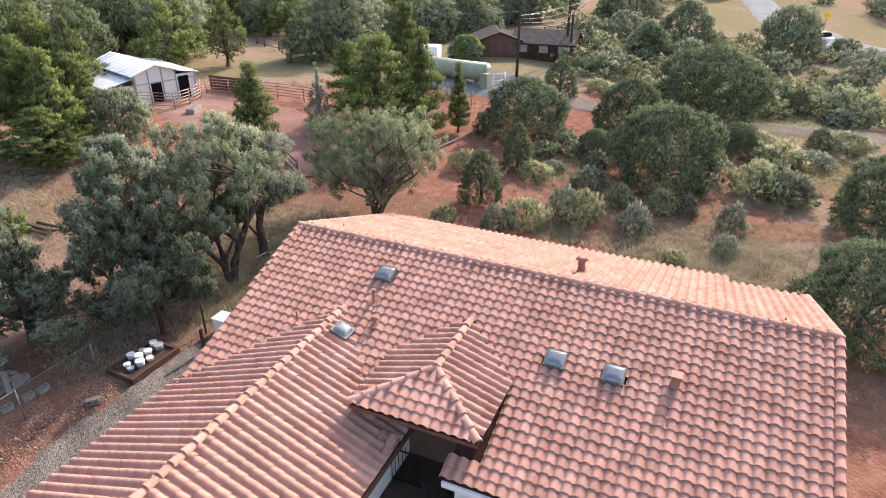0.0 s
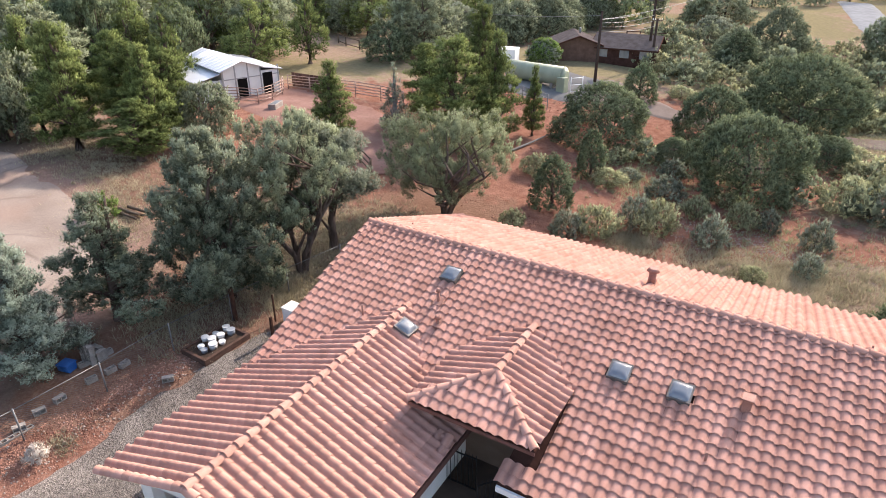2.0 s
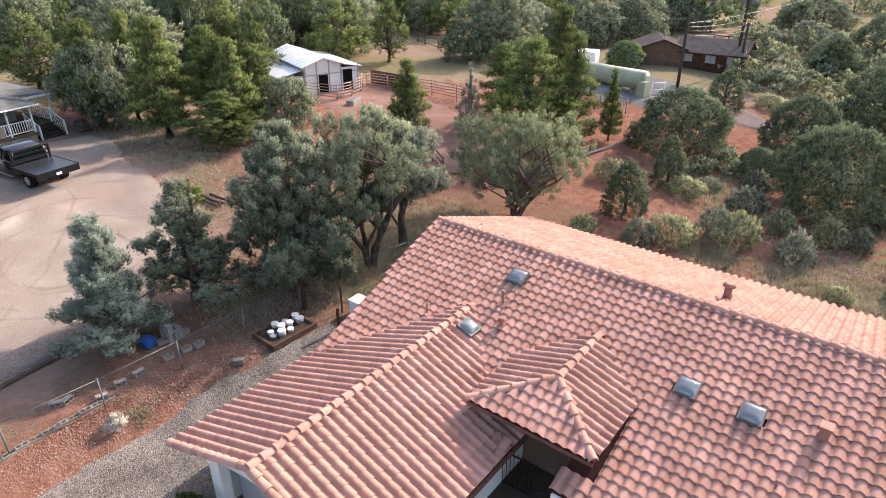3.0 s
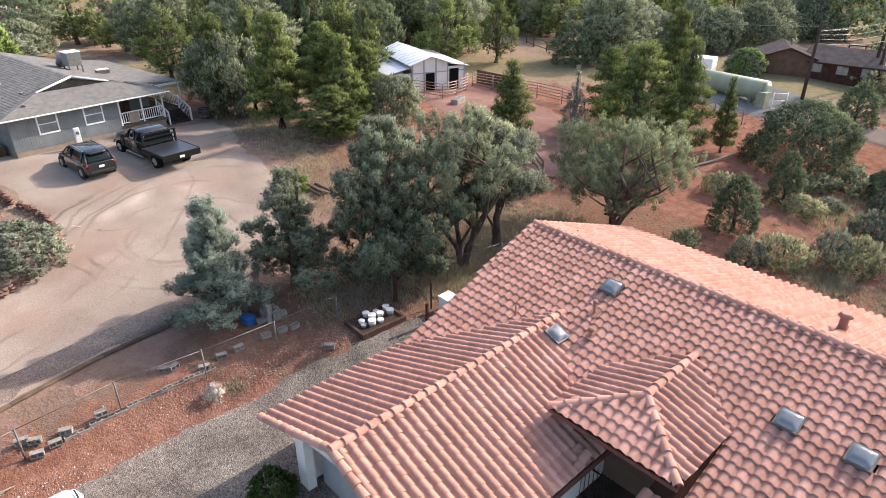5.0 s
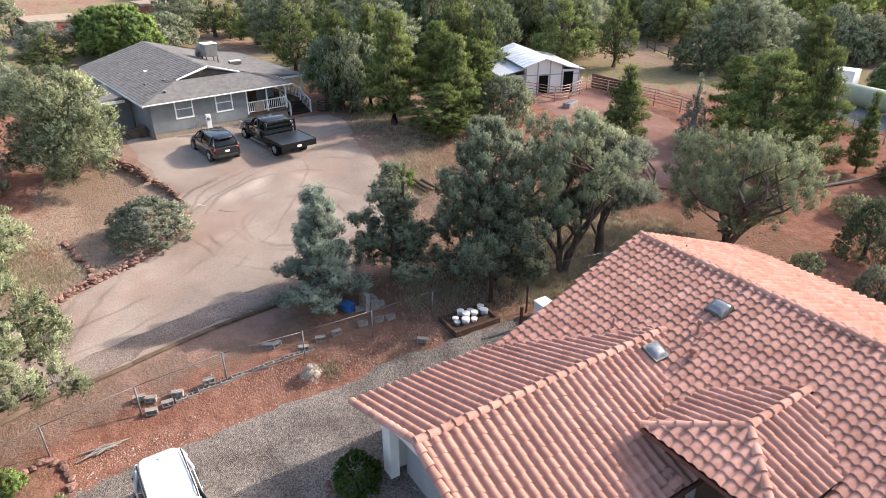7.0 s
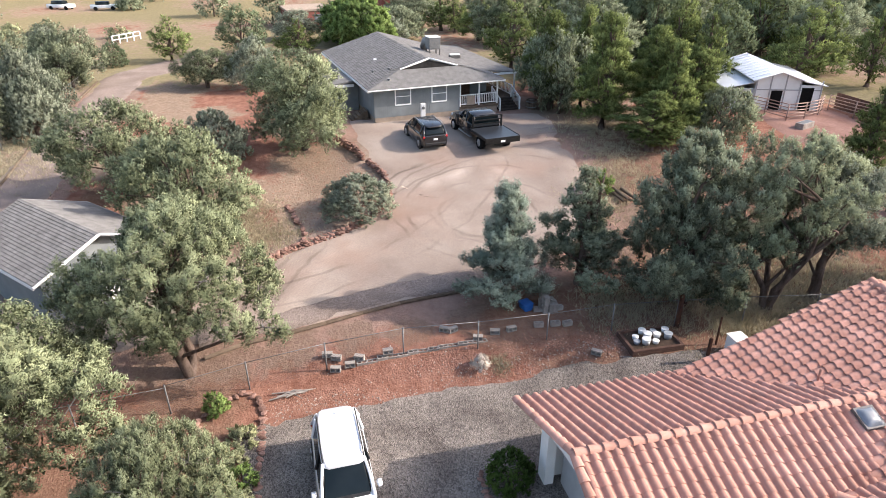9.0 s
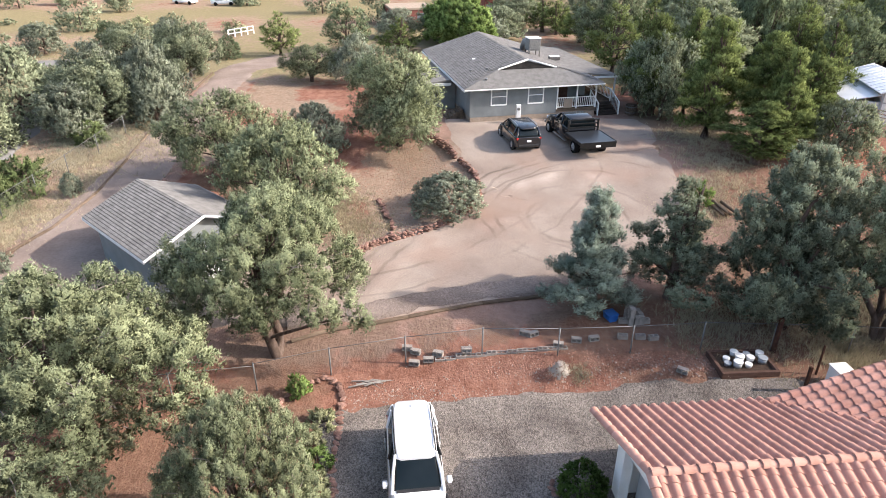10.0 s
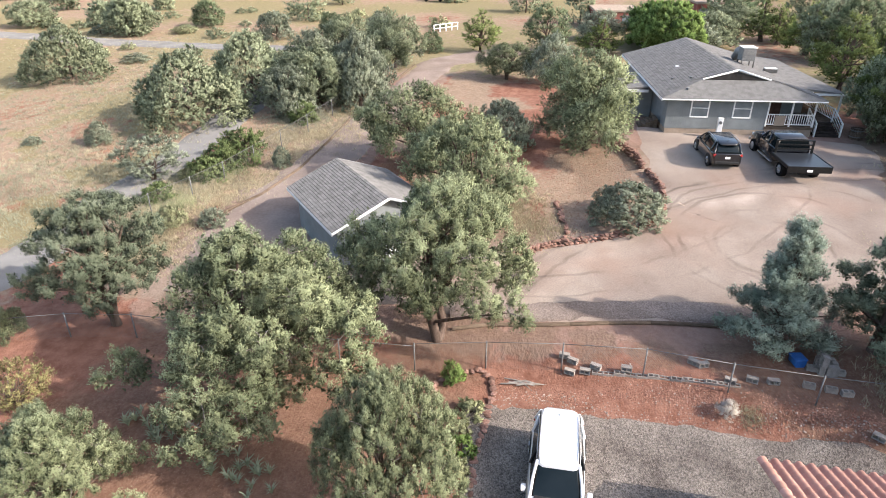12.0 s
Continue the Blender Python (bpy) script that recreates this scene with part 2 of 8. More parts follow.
def ground_material():
    m = bpy.data.materials.new("red_earth_and_dry_grass")
    m.use_nodes = True
    t = m.node_tree
    n, l = t.nodes, t.links
    b = n["Principled BSDF"]
    b.inputs["Roughness"].default_value = 0.95
    b.inputs["Specular IOR Level"].default_value = 0.0
    b.inputs["Diffuse Roughness"].default_value = 0.2
    co = n.new("ShaderNodeTexCoord")

    def tex(scale, detail=6):
        q = n.new("ShaderNodeTexNoise")
        q.inputs["Scale"].default_value, q.inputs["Detail"].default_value = scale, detail
        q.inputs["Roughness"].default_value = 0.65
        l.new(co.outputs["Object"], q.inputs[0])
        return q.outputs["Fac"]

    def ramp(src, a, ca, z, cz):
        r = n.new("ShaderNodeValToRGB")
        r.color_ramp.elements[0].position, r.color_ramp.elements[1].position = a, z
        r.color_ramp.elements[0].color, r.color_ramp.elements[1].color = (*ca, 1), (*cz, 1)
        l.new(src, r.inputs[0])
        return r.outputs[0]

    def mix(fac, a, c):
        q = n.new("ShaderNodeMix")
        q.data_type = 'RGBA'
        l.new(fac, q.inputs[0])
        l.new(a, q.inputs[6])
        l.new(c, q.inputs[7])
        return q.outputs[2]

    def math_(op, a, c):
        q = n.new("ShaderNodeMath")
        q.operation = op
        q.use_clamp = True
        for i, v in enumerate((a, c)):
            if isinstance(v, float):
                q.inputs[i].default_value = v
            else:
                l.new(v, q.inputs[i])
        return q.outputs[0]

    red = ramp(tex(1.6), 0.3, (0.175, 0.078, 0.054), 0.7, (0.31, 0.165, 0.120))
    straw = ramp(tex(5.0), 0.3, (0.20, 0.182, 0.128), 0.7, (0.39, 0.360, 0.275))
    green = ramp(tex(2.2), 0.3, (0.10, 0.115, 0.045), 0.7, (0.25, 0.24, 0.10))
    # dark brown for litter, and for shade painted on the ground under trees
    litter = ramp(tex(7.0), 0.3, (0.085, 0.058, 0.043), 0.7, (0.22, 0.16, 0.112))

    def mask(name):
        at = n.new("ShaderNodeAttribute")
        at.attribute_name = name
        q = math_('SUBTRACT', math_('ADD', at.outputs["Fac"], tex(0.9, 8)), 0.5)
        r = n.new("ShaderNodeMapRange")
        r.inputs[1].default_value, r.inputs[2].default_value = 0.35, 0.65
        l.new(q, r.inputs[0])
        return r.outputs[0]

    c = mix(mask("straw"), red, straw)
    dust = ramp(tex(3.0), 0.3, (0.215, 0.165, 0.14), 0.7, (0.31, 0.255, 0.22))
    c = mix(mask("dust"), c, dust)
    c = mix(mask("green"), c, green)
    c = mix(mask("litter"), c, litter)
    pale = ramp(tex(14.0, 8), 0.56, (0, 0, 0), 0.75, (0.5, 0.5, 0.5))
    stones = n.new("ShaderNodeRGB")
    stones.outputs[0].default_value = (0.34, 0.25, 0.20, 1)
    c = mix(pale, c, stones.outputs[0])
    l.new(c, b.inputs["Base Color"])
    bp = n.new("ShaderNodeBump")
    bp.inputs["Strength"].default_value, bp.inputs["Distance"].default_value = 1.0, 0.10
    l.new(tex(6.0, 9), bp.inputs["Height"])
    l.new(bp.outputs[0], b.inputs["Normal"])
    return m


def blob(x, y, spots):
    """How far a place lies within soft round spots (x, y, radius)."""
    best = 0.0
    for sx, sy, r in spots:
        best = max(best, 1.2 - math.hypot(x - sx, y - sy) / r)
    if best > 0:
        best += 0.45 * noise.noise((x / 7, y / 5, 3.0)) + 0.3 * noise.noise((x / 2.2, y / 1.8, 7.0))
    return min(1.0, max(0.0, best))


STRAW = [(-57, -10, 4.5), (-53, -7, 4), (-62, -10, 4.5), (-55, -12.5, 3), (7, 33, 7), (0, 30.5, 4), (22, 64, 20), (-10, 104, 36), (-40, -40, 22), (-70, -45, 30), (-75, 60, 40), (-50, 80, 30), (-25, 85, 20), (-36, -34, 12), (-60, -30, 20), (-55, -60, 30), (-90, -70, 40), (-46, 24, 7), (-70, 70, 20),
         (-45, -14, 5), (-33, -23, 6), (-30, 2, 6), (-33, 12.5, 3), (-35, -45, 14), (-24, -36, 12), (-46, -24, 8), (-34, -31, 7), (-28, -23.5, 3), (-38, -20, 2.5), (-48, -18, 2.5), (-24, -20.5, 3), (-27, -21.5, 3), (-30, -21, 2.6), (-33, -20.2, 2.4), (-36, -19.4, 2.4), (-40, -18.8, 2.4), (-44, -18.3, 2.4), (4, 40, 6), (12, 36, 7), (-6, 48, 5), (10, 58, 10), (-4, 62, 6), (-31, -5, 5), (-36, -6, 5), (-35, 1.5, 5), (-40, 2, 4), (-47, 1, 4), (-34, -12, 3), (-44, -10, 5), (-24, 24, 4), (-22, 19, 4)]
GREEN = [(4, 68, 13), (12, 48, 7), (14, 76, 12), (-4, 84, 14), (-6, 66, 5), (-58, 30, 12), (-46, -38, 9), (-36, -30.5, 5), (-28, -32, 5), (-60, -32, 8), (-34, -23, 2)]
# spots of litter, many laid to darken ground that trees shade
LITTER_SHADE = [(-21.7, -1, 1.4), (-21.6, 1.5, 1.3), (-21.3, 4, 1.2), (-21.5, 6.5, 1.3), (-22, 9, 1.8), (-36, 3, 3), (-40, 2, 3), (-20.3, 12.5, 2.5), (-20, 15, 3), (-19, 18, 3), (-18.3, 21, 3), (-34, 20, 3.5), (-20, 15, 6), (-19, 20, 5), (-17, 28, 6), (-22, -5, 3), (-16, -10, 4), (-40, 22, 7), (-42, 1, 4), (-38, -9, 4), (8, 24, 4), (-21.5, 14, 5), (-20.5, 18, 5), (-22, 11, 3), (-24, 17, 4), (-21, 23, 5), (-19, 12, 4), (-20.5, 8.5, 3), (-18.5, 16, 4), (-22.5, 19, 5), (-19, 24, 5), (-17, -13, 5), (-12, -14, 6), (-18, -6, 4), (-22, -14, 4), (-27, 26, 6), (-30, 21, 4), (-33, 24, 5), (-14, -9, 6), (-20, -12, 5), (-31, -5, 4), (-48, 23, 6)]
gx, gy = spaced(-900, 900, -64, 24, 0.8), spaced(-900, 900, -50, 110, 0.8)
verts = [(x, y, ground_z(x, y)) for y in gy for x in gx]
w = len(gx)
faces = [(j * w + i, j * w + i + 1, (j + 1) * w + i + 1, (j + 1) * w + i) for j in range(len(gy) - 1) for i in range(w - 1)]
me = mesh_of("ground", verts, faces, ground_material(), True)
FAR = {"straw": 0.68, "green": 0.47, "litter": 0.0}
DRIVE = [(-47.2, 12.2, 8.2), (-43.5, 11.9, 8.1), (-40, 11.5, 7.3), (-36.5, 11.7, 6.6), (-31.2, 10.4, 6.6), (-27.9, 5.0, 4.5), (-26.3, 0.8, 3.5), (-25.5, -3.0, 3.1), (-25.6, -8, 2.6), (-25.6, -13, 3.0)]
LANE = [(-22.5, -16.5, 2.2), (-26, -16.2, 3.4), (-30, -16.1, 3.5), (-36, -16.4, 2.6), (-48, -15.2, 1.8), (-58, -15.4, 1.9), (-69, -15.0, 2.2), (-74, -10.5, 3.2), (-80, -6, 2.4)]


def dusty(x, y):
    """Dust spread from the driveway and the lane over their edges."""
    best = 0.0
    for line, reach in ((DRIVE, 2.4), (LANE, 1.0)):
        for (x0, y0, h0), (x1, y1, h1) in zip(line, line[1:]):
            k = min(1.0, max(0.0, ((x - x0) * (x1 - x0) + (y - y0) * (y1 - y0)) / ((x1 - x0) ** 2 + (y1 - y0) ** 2)))
            d = math.hypot(x - x0 - k * (x1 - x0), y - y0 - k * (y1 - y0)) - (h0 + k * (h1 - h0))
            best = max(best, 0.85 - 0.6 * max(0.0, d) / reach if d < reach * 1.4 else 0.0)
    return best


me.attributes.new("dust", 'FLOAT', 'POINT').data.foreach_set("value", [dusty(v[0], v[1]) if -85 < v[0] < -18 and -24 < v[1] < 26 else 0.0 for v in verts])
BARE = [(-43, -38, 4), (-38, -32.5, 3), (-47, -45, 5), (-5, 42, 4), (1, 38.5, 3.5), (-10, 43, 4), (4, 38, 3), (-11, 35, 3)]
for key, spots in (("straw", STRAW), ("green", GREEN), ("litter", LITTER_SHADE)):
    at = me.attributes.new(key, 'FLOAT', 'POINT')
    at.data.foreach_set("value", [max(blob(v[0], v[1], spots) - 0.7 * blob(v[0], v[1], BARE), ease(42, 75, math.hypot(v[0], v[1])) * (FAR[key] and FAR[key] + 0.45 * noise.noise((v[0] / 16, v[1] / 9, len(key))))) for v in verts])
ground = solid("ground", me, None, "red earth with dry grass, stones, litter and painted tree shade", "ground", "structure")


def ribbon(name, line, mat, label, category, lift=0.06, across=10, step=0.5):
    """A strip of ground surface along a line of (x, y, half width), its edges dipping into the ground."""
    pts = []
    for (x0, y0, h0), (x1, y1, h1) in zip(line, line[1:]):
        n = max(2, int(math.hypot(x1 - x0, y1 - y0) / step))
        for i in range(n):
            k = i / n
            pts.append((x0 + (x1 - x0) * k, y0 + (y1 - y0) * k, h0 + (h1 - h0) * k))
    pts.append(line[-1])
    for _ in range(6):
        pts = [pts[0]] + [tuple((a + 2 * b + c) / 4 for a, b, c in zip(p, q, r)) for p, q, r in zip(pts, pts[1:], pts[2:])] + [pts[-1]]
    vs, fs = [], []
    for i, (x, y, h) in enumerate(pts):
        ax, ay, _ = pts[max(0, i - 1)]
        bx, by, _ = pts[min(len(pts) - 1, i + 1)]
        d = math.hypot(bx - ax, by - ay) or 1
        nx, ny = -(by - ay) / d, (bx - ax) / d
        for j in range(across + 1):
            s = 2 * j / across - 1
            e = h * (1 + 0.06 * noise.noise((x * 0.5, y * 0.5, s))) + 0.35 * noise.noise((x * 1.3, y * 1.3, s * 2))
            px, py = x + nx * s * e, y + ny * s * e
            vs.append((px, py, ground_z(px, py) + (lift if abs(s) < 0.95 else -0.12)))
    w = across + 1
    for i in range(len(pts) - 1):
        for j in range(across):
            fs.append((i * w + j, i * w + j + 1, (i + 1) * w + j + 1, (i + 1) * w + j))
    return solid(name, mesh_of(name, vs, fs, mat, True), None, label, category, "structure")


M_GRAVEL = material("grey_gravel", [(0.14, 0.12, 0.106), (0.195, 0.17, 0.15), (0.25, 0.218, 0.19)], 0.7, 0.95, bump=0.9, fine=0.2, fine_scale=9, voronoi=30.0, bump_dist=0.03)
M_DIRT = material("packed_pink_dirt", [(0.245, 0.193, 0.163), (0.295, 0.240, 0.203), (0.342, 0.288, 0.247)], 0.3, 0.95, bump=0.5, bump_scale=26, fine=0.20, fine_scale=16)
M_SHOULDER = material("driveway_gravel", [(0.185, 0.145, 0.125), (0.225, 0.180, 0.156), (0.27, 0.218, 0.190)], 0.5, 0.95, speckle=0.28, bump=0.9, fine=0.2, fine_scale=9, voronoi=26.0, bump_dist=0.03)
M_PALEDIRT = material("pale_dirt", [(0.19, 0.15, 0.13), (0.26, 0.21, 0.183)], 0.5, 0.95, bump=0.4, bump_scale=14, fine=0.12, fine_scale=7)
M_ASPHALT = material("worn_asphalt", [(0.16, 0.155, 0.15), (0.21, 0.205, 0.20)], 0.7, 0.95, bump=0.3, bump_scale=60, fine=0.12)
M_CORRAL = material("red_corral_sand", [(0.24, 0.135, 0.108), (0.32, 0.195, 0.16)], 0.5, 0.95, bump=0.4, bump_scale=14, fine=0.12, fine_scale=6)


SWEEPS = [(-30.6, 10.2, 2.0, 0.55, 1.15), (-30.6, 10.2, 2.8, 0.10, 0.70), (-30.9, 10.6, 3.6, 0.09, 0.74), (-31.2, 11.0, 4.5, 0.45, 1.13), (-31.2, 11.0, 5.3, 0.10, 0.72), (-31.6, 11.6, 6.6, 0.09, 0.76),
          (-14.0, 22.0, 25.2, 0.35, 1.14), (-14.0, 22.0, 26.0, 0.09, 0.78), (-14.0, 22.0, 27.5, 0.09, 0.78), (-12.0, 26.0, 31.5, 0.13, 0.80), (-45.0, -6.0, 18.5, 0.40, 1.13), (-45.0, -6.0, 19.4, 0.09, 0.76),
          (-45.0, -6.0, 21.0, 0.09, 0.76), (-40.0, 30.0, 18.2, 0.30, 1.12)]


def tyre_marks(m):
    """Broken arcs left by turning wheels over a dirt material, paler where it is scuffed and darker where pressed, and red earth showing through."""
    t = m.node_tree
    n, l = t.nodes, t.links
    b = n["Principled BSDF"]
    out = b.inputs["Base Color"].links[0].from_socket
    co = n.new("ShaderNodeTexCoord")

    def calc(op, a, c=0.0):
        q = n.new("ShaderNodeMath")
        q.operation = op
        for k, v in enumerate((a, c)):
            if isinstance(v, float):
                q.inputs[k].default_value = v
            else:
                l.new(v, q.inputs[k])
        return q.outputs[0]

    def cloud(scale, detail=5):
        q = n.new("ShaderNodeTexNoise")
        q.inputs["Scale"].default_value, q.inputs["Detail"].default_value = scale, detail
        l.new(co.outputs["Object"], q.inputs[0])
        return q.outputs["Fac"]

    def clip(src, lo, hi, a=0.0, z=1.0):
        r = n.new("ShaderNodeMapRange")
        for k, v in enumerate((lo, hi, a, z)):
            r.inputs[k + 1].default_value = v
        l.new(src, r.inputs[0])
        return r.outputs[0]

    red = n.new("ShaderNodeMix")
    red.data_type = 'RGBA'
    l.new(clip(cloud(0.22, 7), 0.48, 0.70, 0.0, 0.45), red.inputs[0])
    l.new(out, red.inputs[6])
    red.inputs[7].default_value = (0.29, 0.175, 0.13, 1)
    out = red.outputs[2]
    broken = clip(cloud(0.35, 6), 0.40, 0.58)
    wander = calc('MULTIPLY', cloud(0.5, 3), 0.9)
    for cx, cy, rad, half, tone in SWEEPS:
        far = n.new("ShaderNodeVectorMath")
        far.operation = 'DISTANCE'
        l.new(co.outputs["Object"], far.inputs[0])
        far.inputs[1].default_value = (cx, cy, 2.0)
        band = clip(calc('ABSOLUTE', calc('ADD', calc('SUBTRACT', far.outputs["Value"], rad + 0.45), wander)), half * 0.4, half * 1.6, 1.0, 0.0)
        k = calc('MULTIPLY', band, broken)
        sc = n.new("ShaderNodeVectorMath")
        sc.operation = 'SCALE'
        l.new(out, sc.inputs[0])
        l.new(clip(k, 0.0, 1.0, 1.0, tone), sc.inputs["Scale"])
        out = sc.outputs[0]
    l.new(out, b.inputs["Base Color"])


tyre_marks(M_DIRT)
ribbon("gravel_yard", [(-15.6, 17.5, 0.9), (-15.9, 13.5, 1.9), (-15.4, 9.0, 2.95), (-14.2, 4.5, 4.6), (-13.0, 1.0, 5.8), (-12.3, -1.0, 6.2), (-12.2, -2.1, 6.3)], M_GRAVEL,
       "grey crushed gravel parking yard beside the garage", "gravel yard", 0.07, 14)
ribbon("dirt_driveway", DRIVE, M_DIRT,
       "packed pink dirt driveway with tyre tracks", "driveway", 0.07, 14)
ribbon("driveway_shoulder", [(-22.9, -4.5, 0.5), (-23.3, -2, 0.7), (-23.9, 1, 0.8), (-24.7, 5, 0.8), (-24.9, 8, 0.8), (-25.0, 11, 0.6)], M_SHOULDER, "grey gravel shoulder of the driveway", "gravel", 0.10, 8)
ribbon("dirt_lane", LANE, M_PALEDIRT,
       "pale dirt lane along the wire fence", "lane", 0.08)
ribbon("asphalt_road", [(-12, -29, 1.9), (-22, -27.4, 1.9), (-30, -27.3, 1.8), (-38, -27.0, 1.8), (-49, -27.2, 1.9), (-60, -27.0, 1.9), (-68, -24.0, 1.9), (-76, -22, 1.9)], M_ASPHALT,
       "narrow worn grey asphalt road between junipers", "road", 0.08)
ribbon("far_road", [(-78, -110, 2.6), (-76, -75, 2.4), (-73.5, -55, 2.3), (-73, -42, 2.0), (-74, -30, 2.0)], M_ASPHALT, "pale distant asphalt road", "road", 0.10)
ribbon("dirt_track", [(-20, 60, 4.5), (-14, 57.0, 2.8), (-10.5, 56.2, 1.6), (-4, 57.6, 1.3), (2, 58.4, 1.5), (10, 58.9, 1.6), (30, 62, 1.8)], M_PALEDIRT, "pale dirt track across the scrub field", "track", 0.09)
ribbon("corral_ground", [(-44, 40, 3.5), (-38, 38.5, 4.5), (-32, 37.5, 4.2), (-26.5, 35.0, 3.4), (-23, 31, 1.6)], M_CORRAL, "raked red sand of a horse corral", "corral ground", 0.08)
ribbon("utility_yard", [(-27.5, 58, 5.0), (-23, 58, 6.0), (-18, 58, 4.5)], M_ASPHALT, "grey gravel yard round a storage tank", "yard", 0.10)
ribbon("distant_street", [(1.0, 152, 3.2), (3.2, 134, 3.4), (5.6, 122, 4.2), (10.0, 111, 6.0), (15, 104, 5.5), (26, 96, 4.0)], material("pale_worn_asphalt", [(0.27, 0.265, 0.26), (0.34, 0.335, 0.33)], 0.7, 0.95, bump=0.3, bump_scale=60, fine=0.12), "distant curving asphalt street", "road", 0.12)

# ---- tiled house ----
PITCH, W_TILE, COURSE = 0.35, 0.305, 0.32
house = thing("house", -5, 15, 0, "white stucco house under a terracotta barrel tile roof", "house")
bpy.context.view_layer.update()
HINV = house.matrix_world.inverted()


def hpart(name, bm, mat, label="", parent=None):
    """A part given in world coordinates, laid into the house's own space."""
    ob = part(name, bm, mat, parent or house, label)
    (ob.data).transform(HINV)
    return ob


def tile_verts(lip=0.026, w=W_TILE, length=COURSE + 0.075, rise=0.095):
    """One S-shaped tile: u across, v up the slope; a proud lower lip."""
    us = [0.0, 0.08, 0.17, 0.29, 0.47, 0.65, 0.77, 0.86, 1.0]
    prof = [rise * k for k in (0.05, 0.05, 0.42, 0.84, 1.0, 0.84, 0.42, 0.05, 0.05)]
    rows = []
    for v, lift in ((0.0, lip), (0.0, lip + 0.014), (0.0, lip + 0.014), (length, 0.002)):
        rows.append([(u * w, v, p + lift) for u, p in zip(us, prof)])
    vs = [p for r in rows for p in r]
    n = len(us)
    fs = [(r * n + i, r * n + i + 1, (r + 1) * n + i + 1, (r + 1) * n + i) for r in (0, 2) for i in range(n - 1)]
    return vs, fs


TV, TF = tile_verts()
TV_STEEP = tile_verts(0.036)[0]
tile_mesh = mesh_of("tile", TV, TF, M_TILE)
tile_mesh.polygons.foreach_set("use_smooth", [i >= len(TF) // 2 for i in range(len(TF))])


def tiled_slope(name, origin, udir, vdir, inside, nu, nv, parent, singles=None, u0=0.0, tiles=None):
    """Tiles laid in courses up a slope from an eave corner. inside(p): whether a tile centre belongs. singles(p): whether it is a piece of its own."""
    o, u, v = Vector(origin), Vector(udir).normalized(), Vector(vdir).normalized()
    nrm = u.cross(v).normalized()
    rnd = random.Random(name)
    vs, fs, k = [], [], 0
    tv = np.array(tiles or TV)
    for j in range(nv):
        for i in range(nu):
            c = o + u * (u0 + (i + 0.5) * W_TILE) + v * ((j + 0.5) * COURSE)
            if not inside(c):
                continue
            a = rnd.uniform(-0.015, 0.015)
            uu = (u + v * a).normalized()
            vv = nrm.cross(uu)
            base = o + u * (u0 + i * W_TILE) + v * (j * COURSE + rnd.uniform(-0.012, 0.012)) + nrm * (0.02 + rnd.uniform(0, 0.008))
            if singles and singles(c):
                m = Matrix.Identity(4)
                for r in range(3):
                    m[r][0], m[r][1], m[r][2], m[r][3] = uu[r], vv[r], nrm[r], base[r]
                ob = new("tile", tile_mesh)
                ob.parent = parent
                ob.matrix_basis = HINV @ m
            else:
                p = np.array(base) + tv[:, :1] * np.array(uu) + tv[:, 1:2] * np.array(vv) + tv[:, 2:] * np.array(nrm)
                vs.extend(map(tuple, p))
                fs.extend(tuple(q + k for q in f) for f in TF)
                k += len(TV)
    if vs:
        me = mesh_of(name, vs, fs, M_TILE)
        me.polygons.foreach_set("use_smooth", [(i % len(TF)) >= len(TF) // 2 for i in range(len(fs))])
        ob = hpart(name, me, None, "rows of pinkish terracotta barrel tiles", parent)
        tagged(ob, kind="stuff")


def ridge_caps(name, a, b, parent, step=0.38, r=0.117):
    """A row of overlapping half-round ridge tiles from a to b; each is a mesh of its own."""
    a, b = Vector(a), Vector(b)
    d = b - a
    n = max(1, int(d.length / step))
    q = d.normalized()
    side = q.cross(Vector((0, 0, 1))).normalized()
    up = side.cross(q)
    rnd = random.Random(name)
    for i in range(n):
        bm = bmesh.new()
        rings = []
        for s, rr, dz in ((0, r * 1.12, 0.055), (0, r * 1.0, 0.03), (0.02, r * 1.14, 0.06), (1.16, r * 0.9, 0.02)):
            p = a + d * ((i + s) / n) + up * (dz + rnd.uniform(0, 0.006) - 0.05)
            rings.append([bm.verts.new(p + side * (math.cos(t) * rr) + up * (math.sin(t) * rr * 0.95)) for t in [math.pi * x / 8 for x in range(9)]])
        for ra, rb in ((rings[1], rings[0]), (rings[0], rings[2]), (rings[2], rings[3])):
            for x in range(8):
                f = bm.faces.new((ra[x], ra[x + 1], rb[x + 1], rb[x]))
                f.smooth = True
        for ring in (rings[0], rings[2]):
            for x in range(8):
                bm.edges.get((ring[x], ring[x + 1])).smooth = False
        bmesh.ops.recalc_face_normals(bm, faces=bm.faces[:])
        hpart("ridge_tile", bm, M_CAP, "", parent)


XW, XE = -14.2, 4.2
RY, RZ = 18.1, 5.0
EY = 11.0


def front_z(y):
    return RZ - PITCH * (RY - y)


GX, GZ, GY0, GP = -10.4, 3.97, 5.9, 0.385
GW, GE_ = -14.3, -6.6


def garage_z(x):
    return GZ - GP * abs(x - GX)


def porch_z(x, y):
    return min(4.22 - 0.32 * abs(x + 6.1), 4.22 - 0.38 * max(0.0, 13.1 - y))


def in_porch(x, y):
    return -8.0 < x < -4.15 and y > 11.43


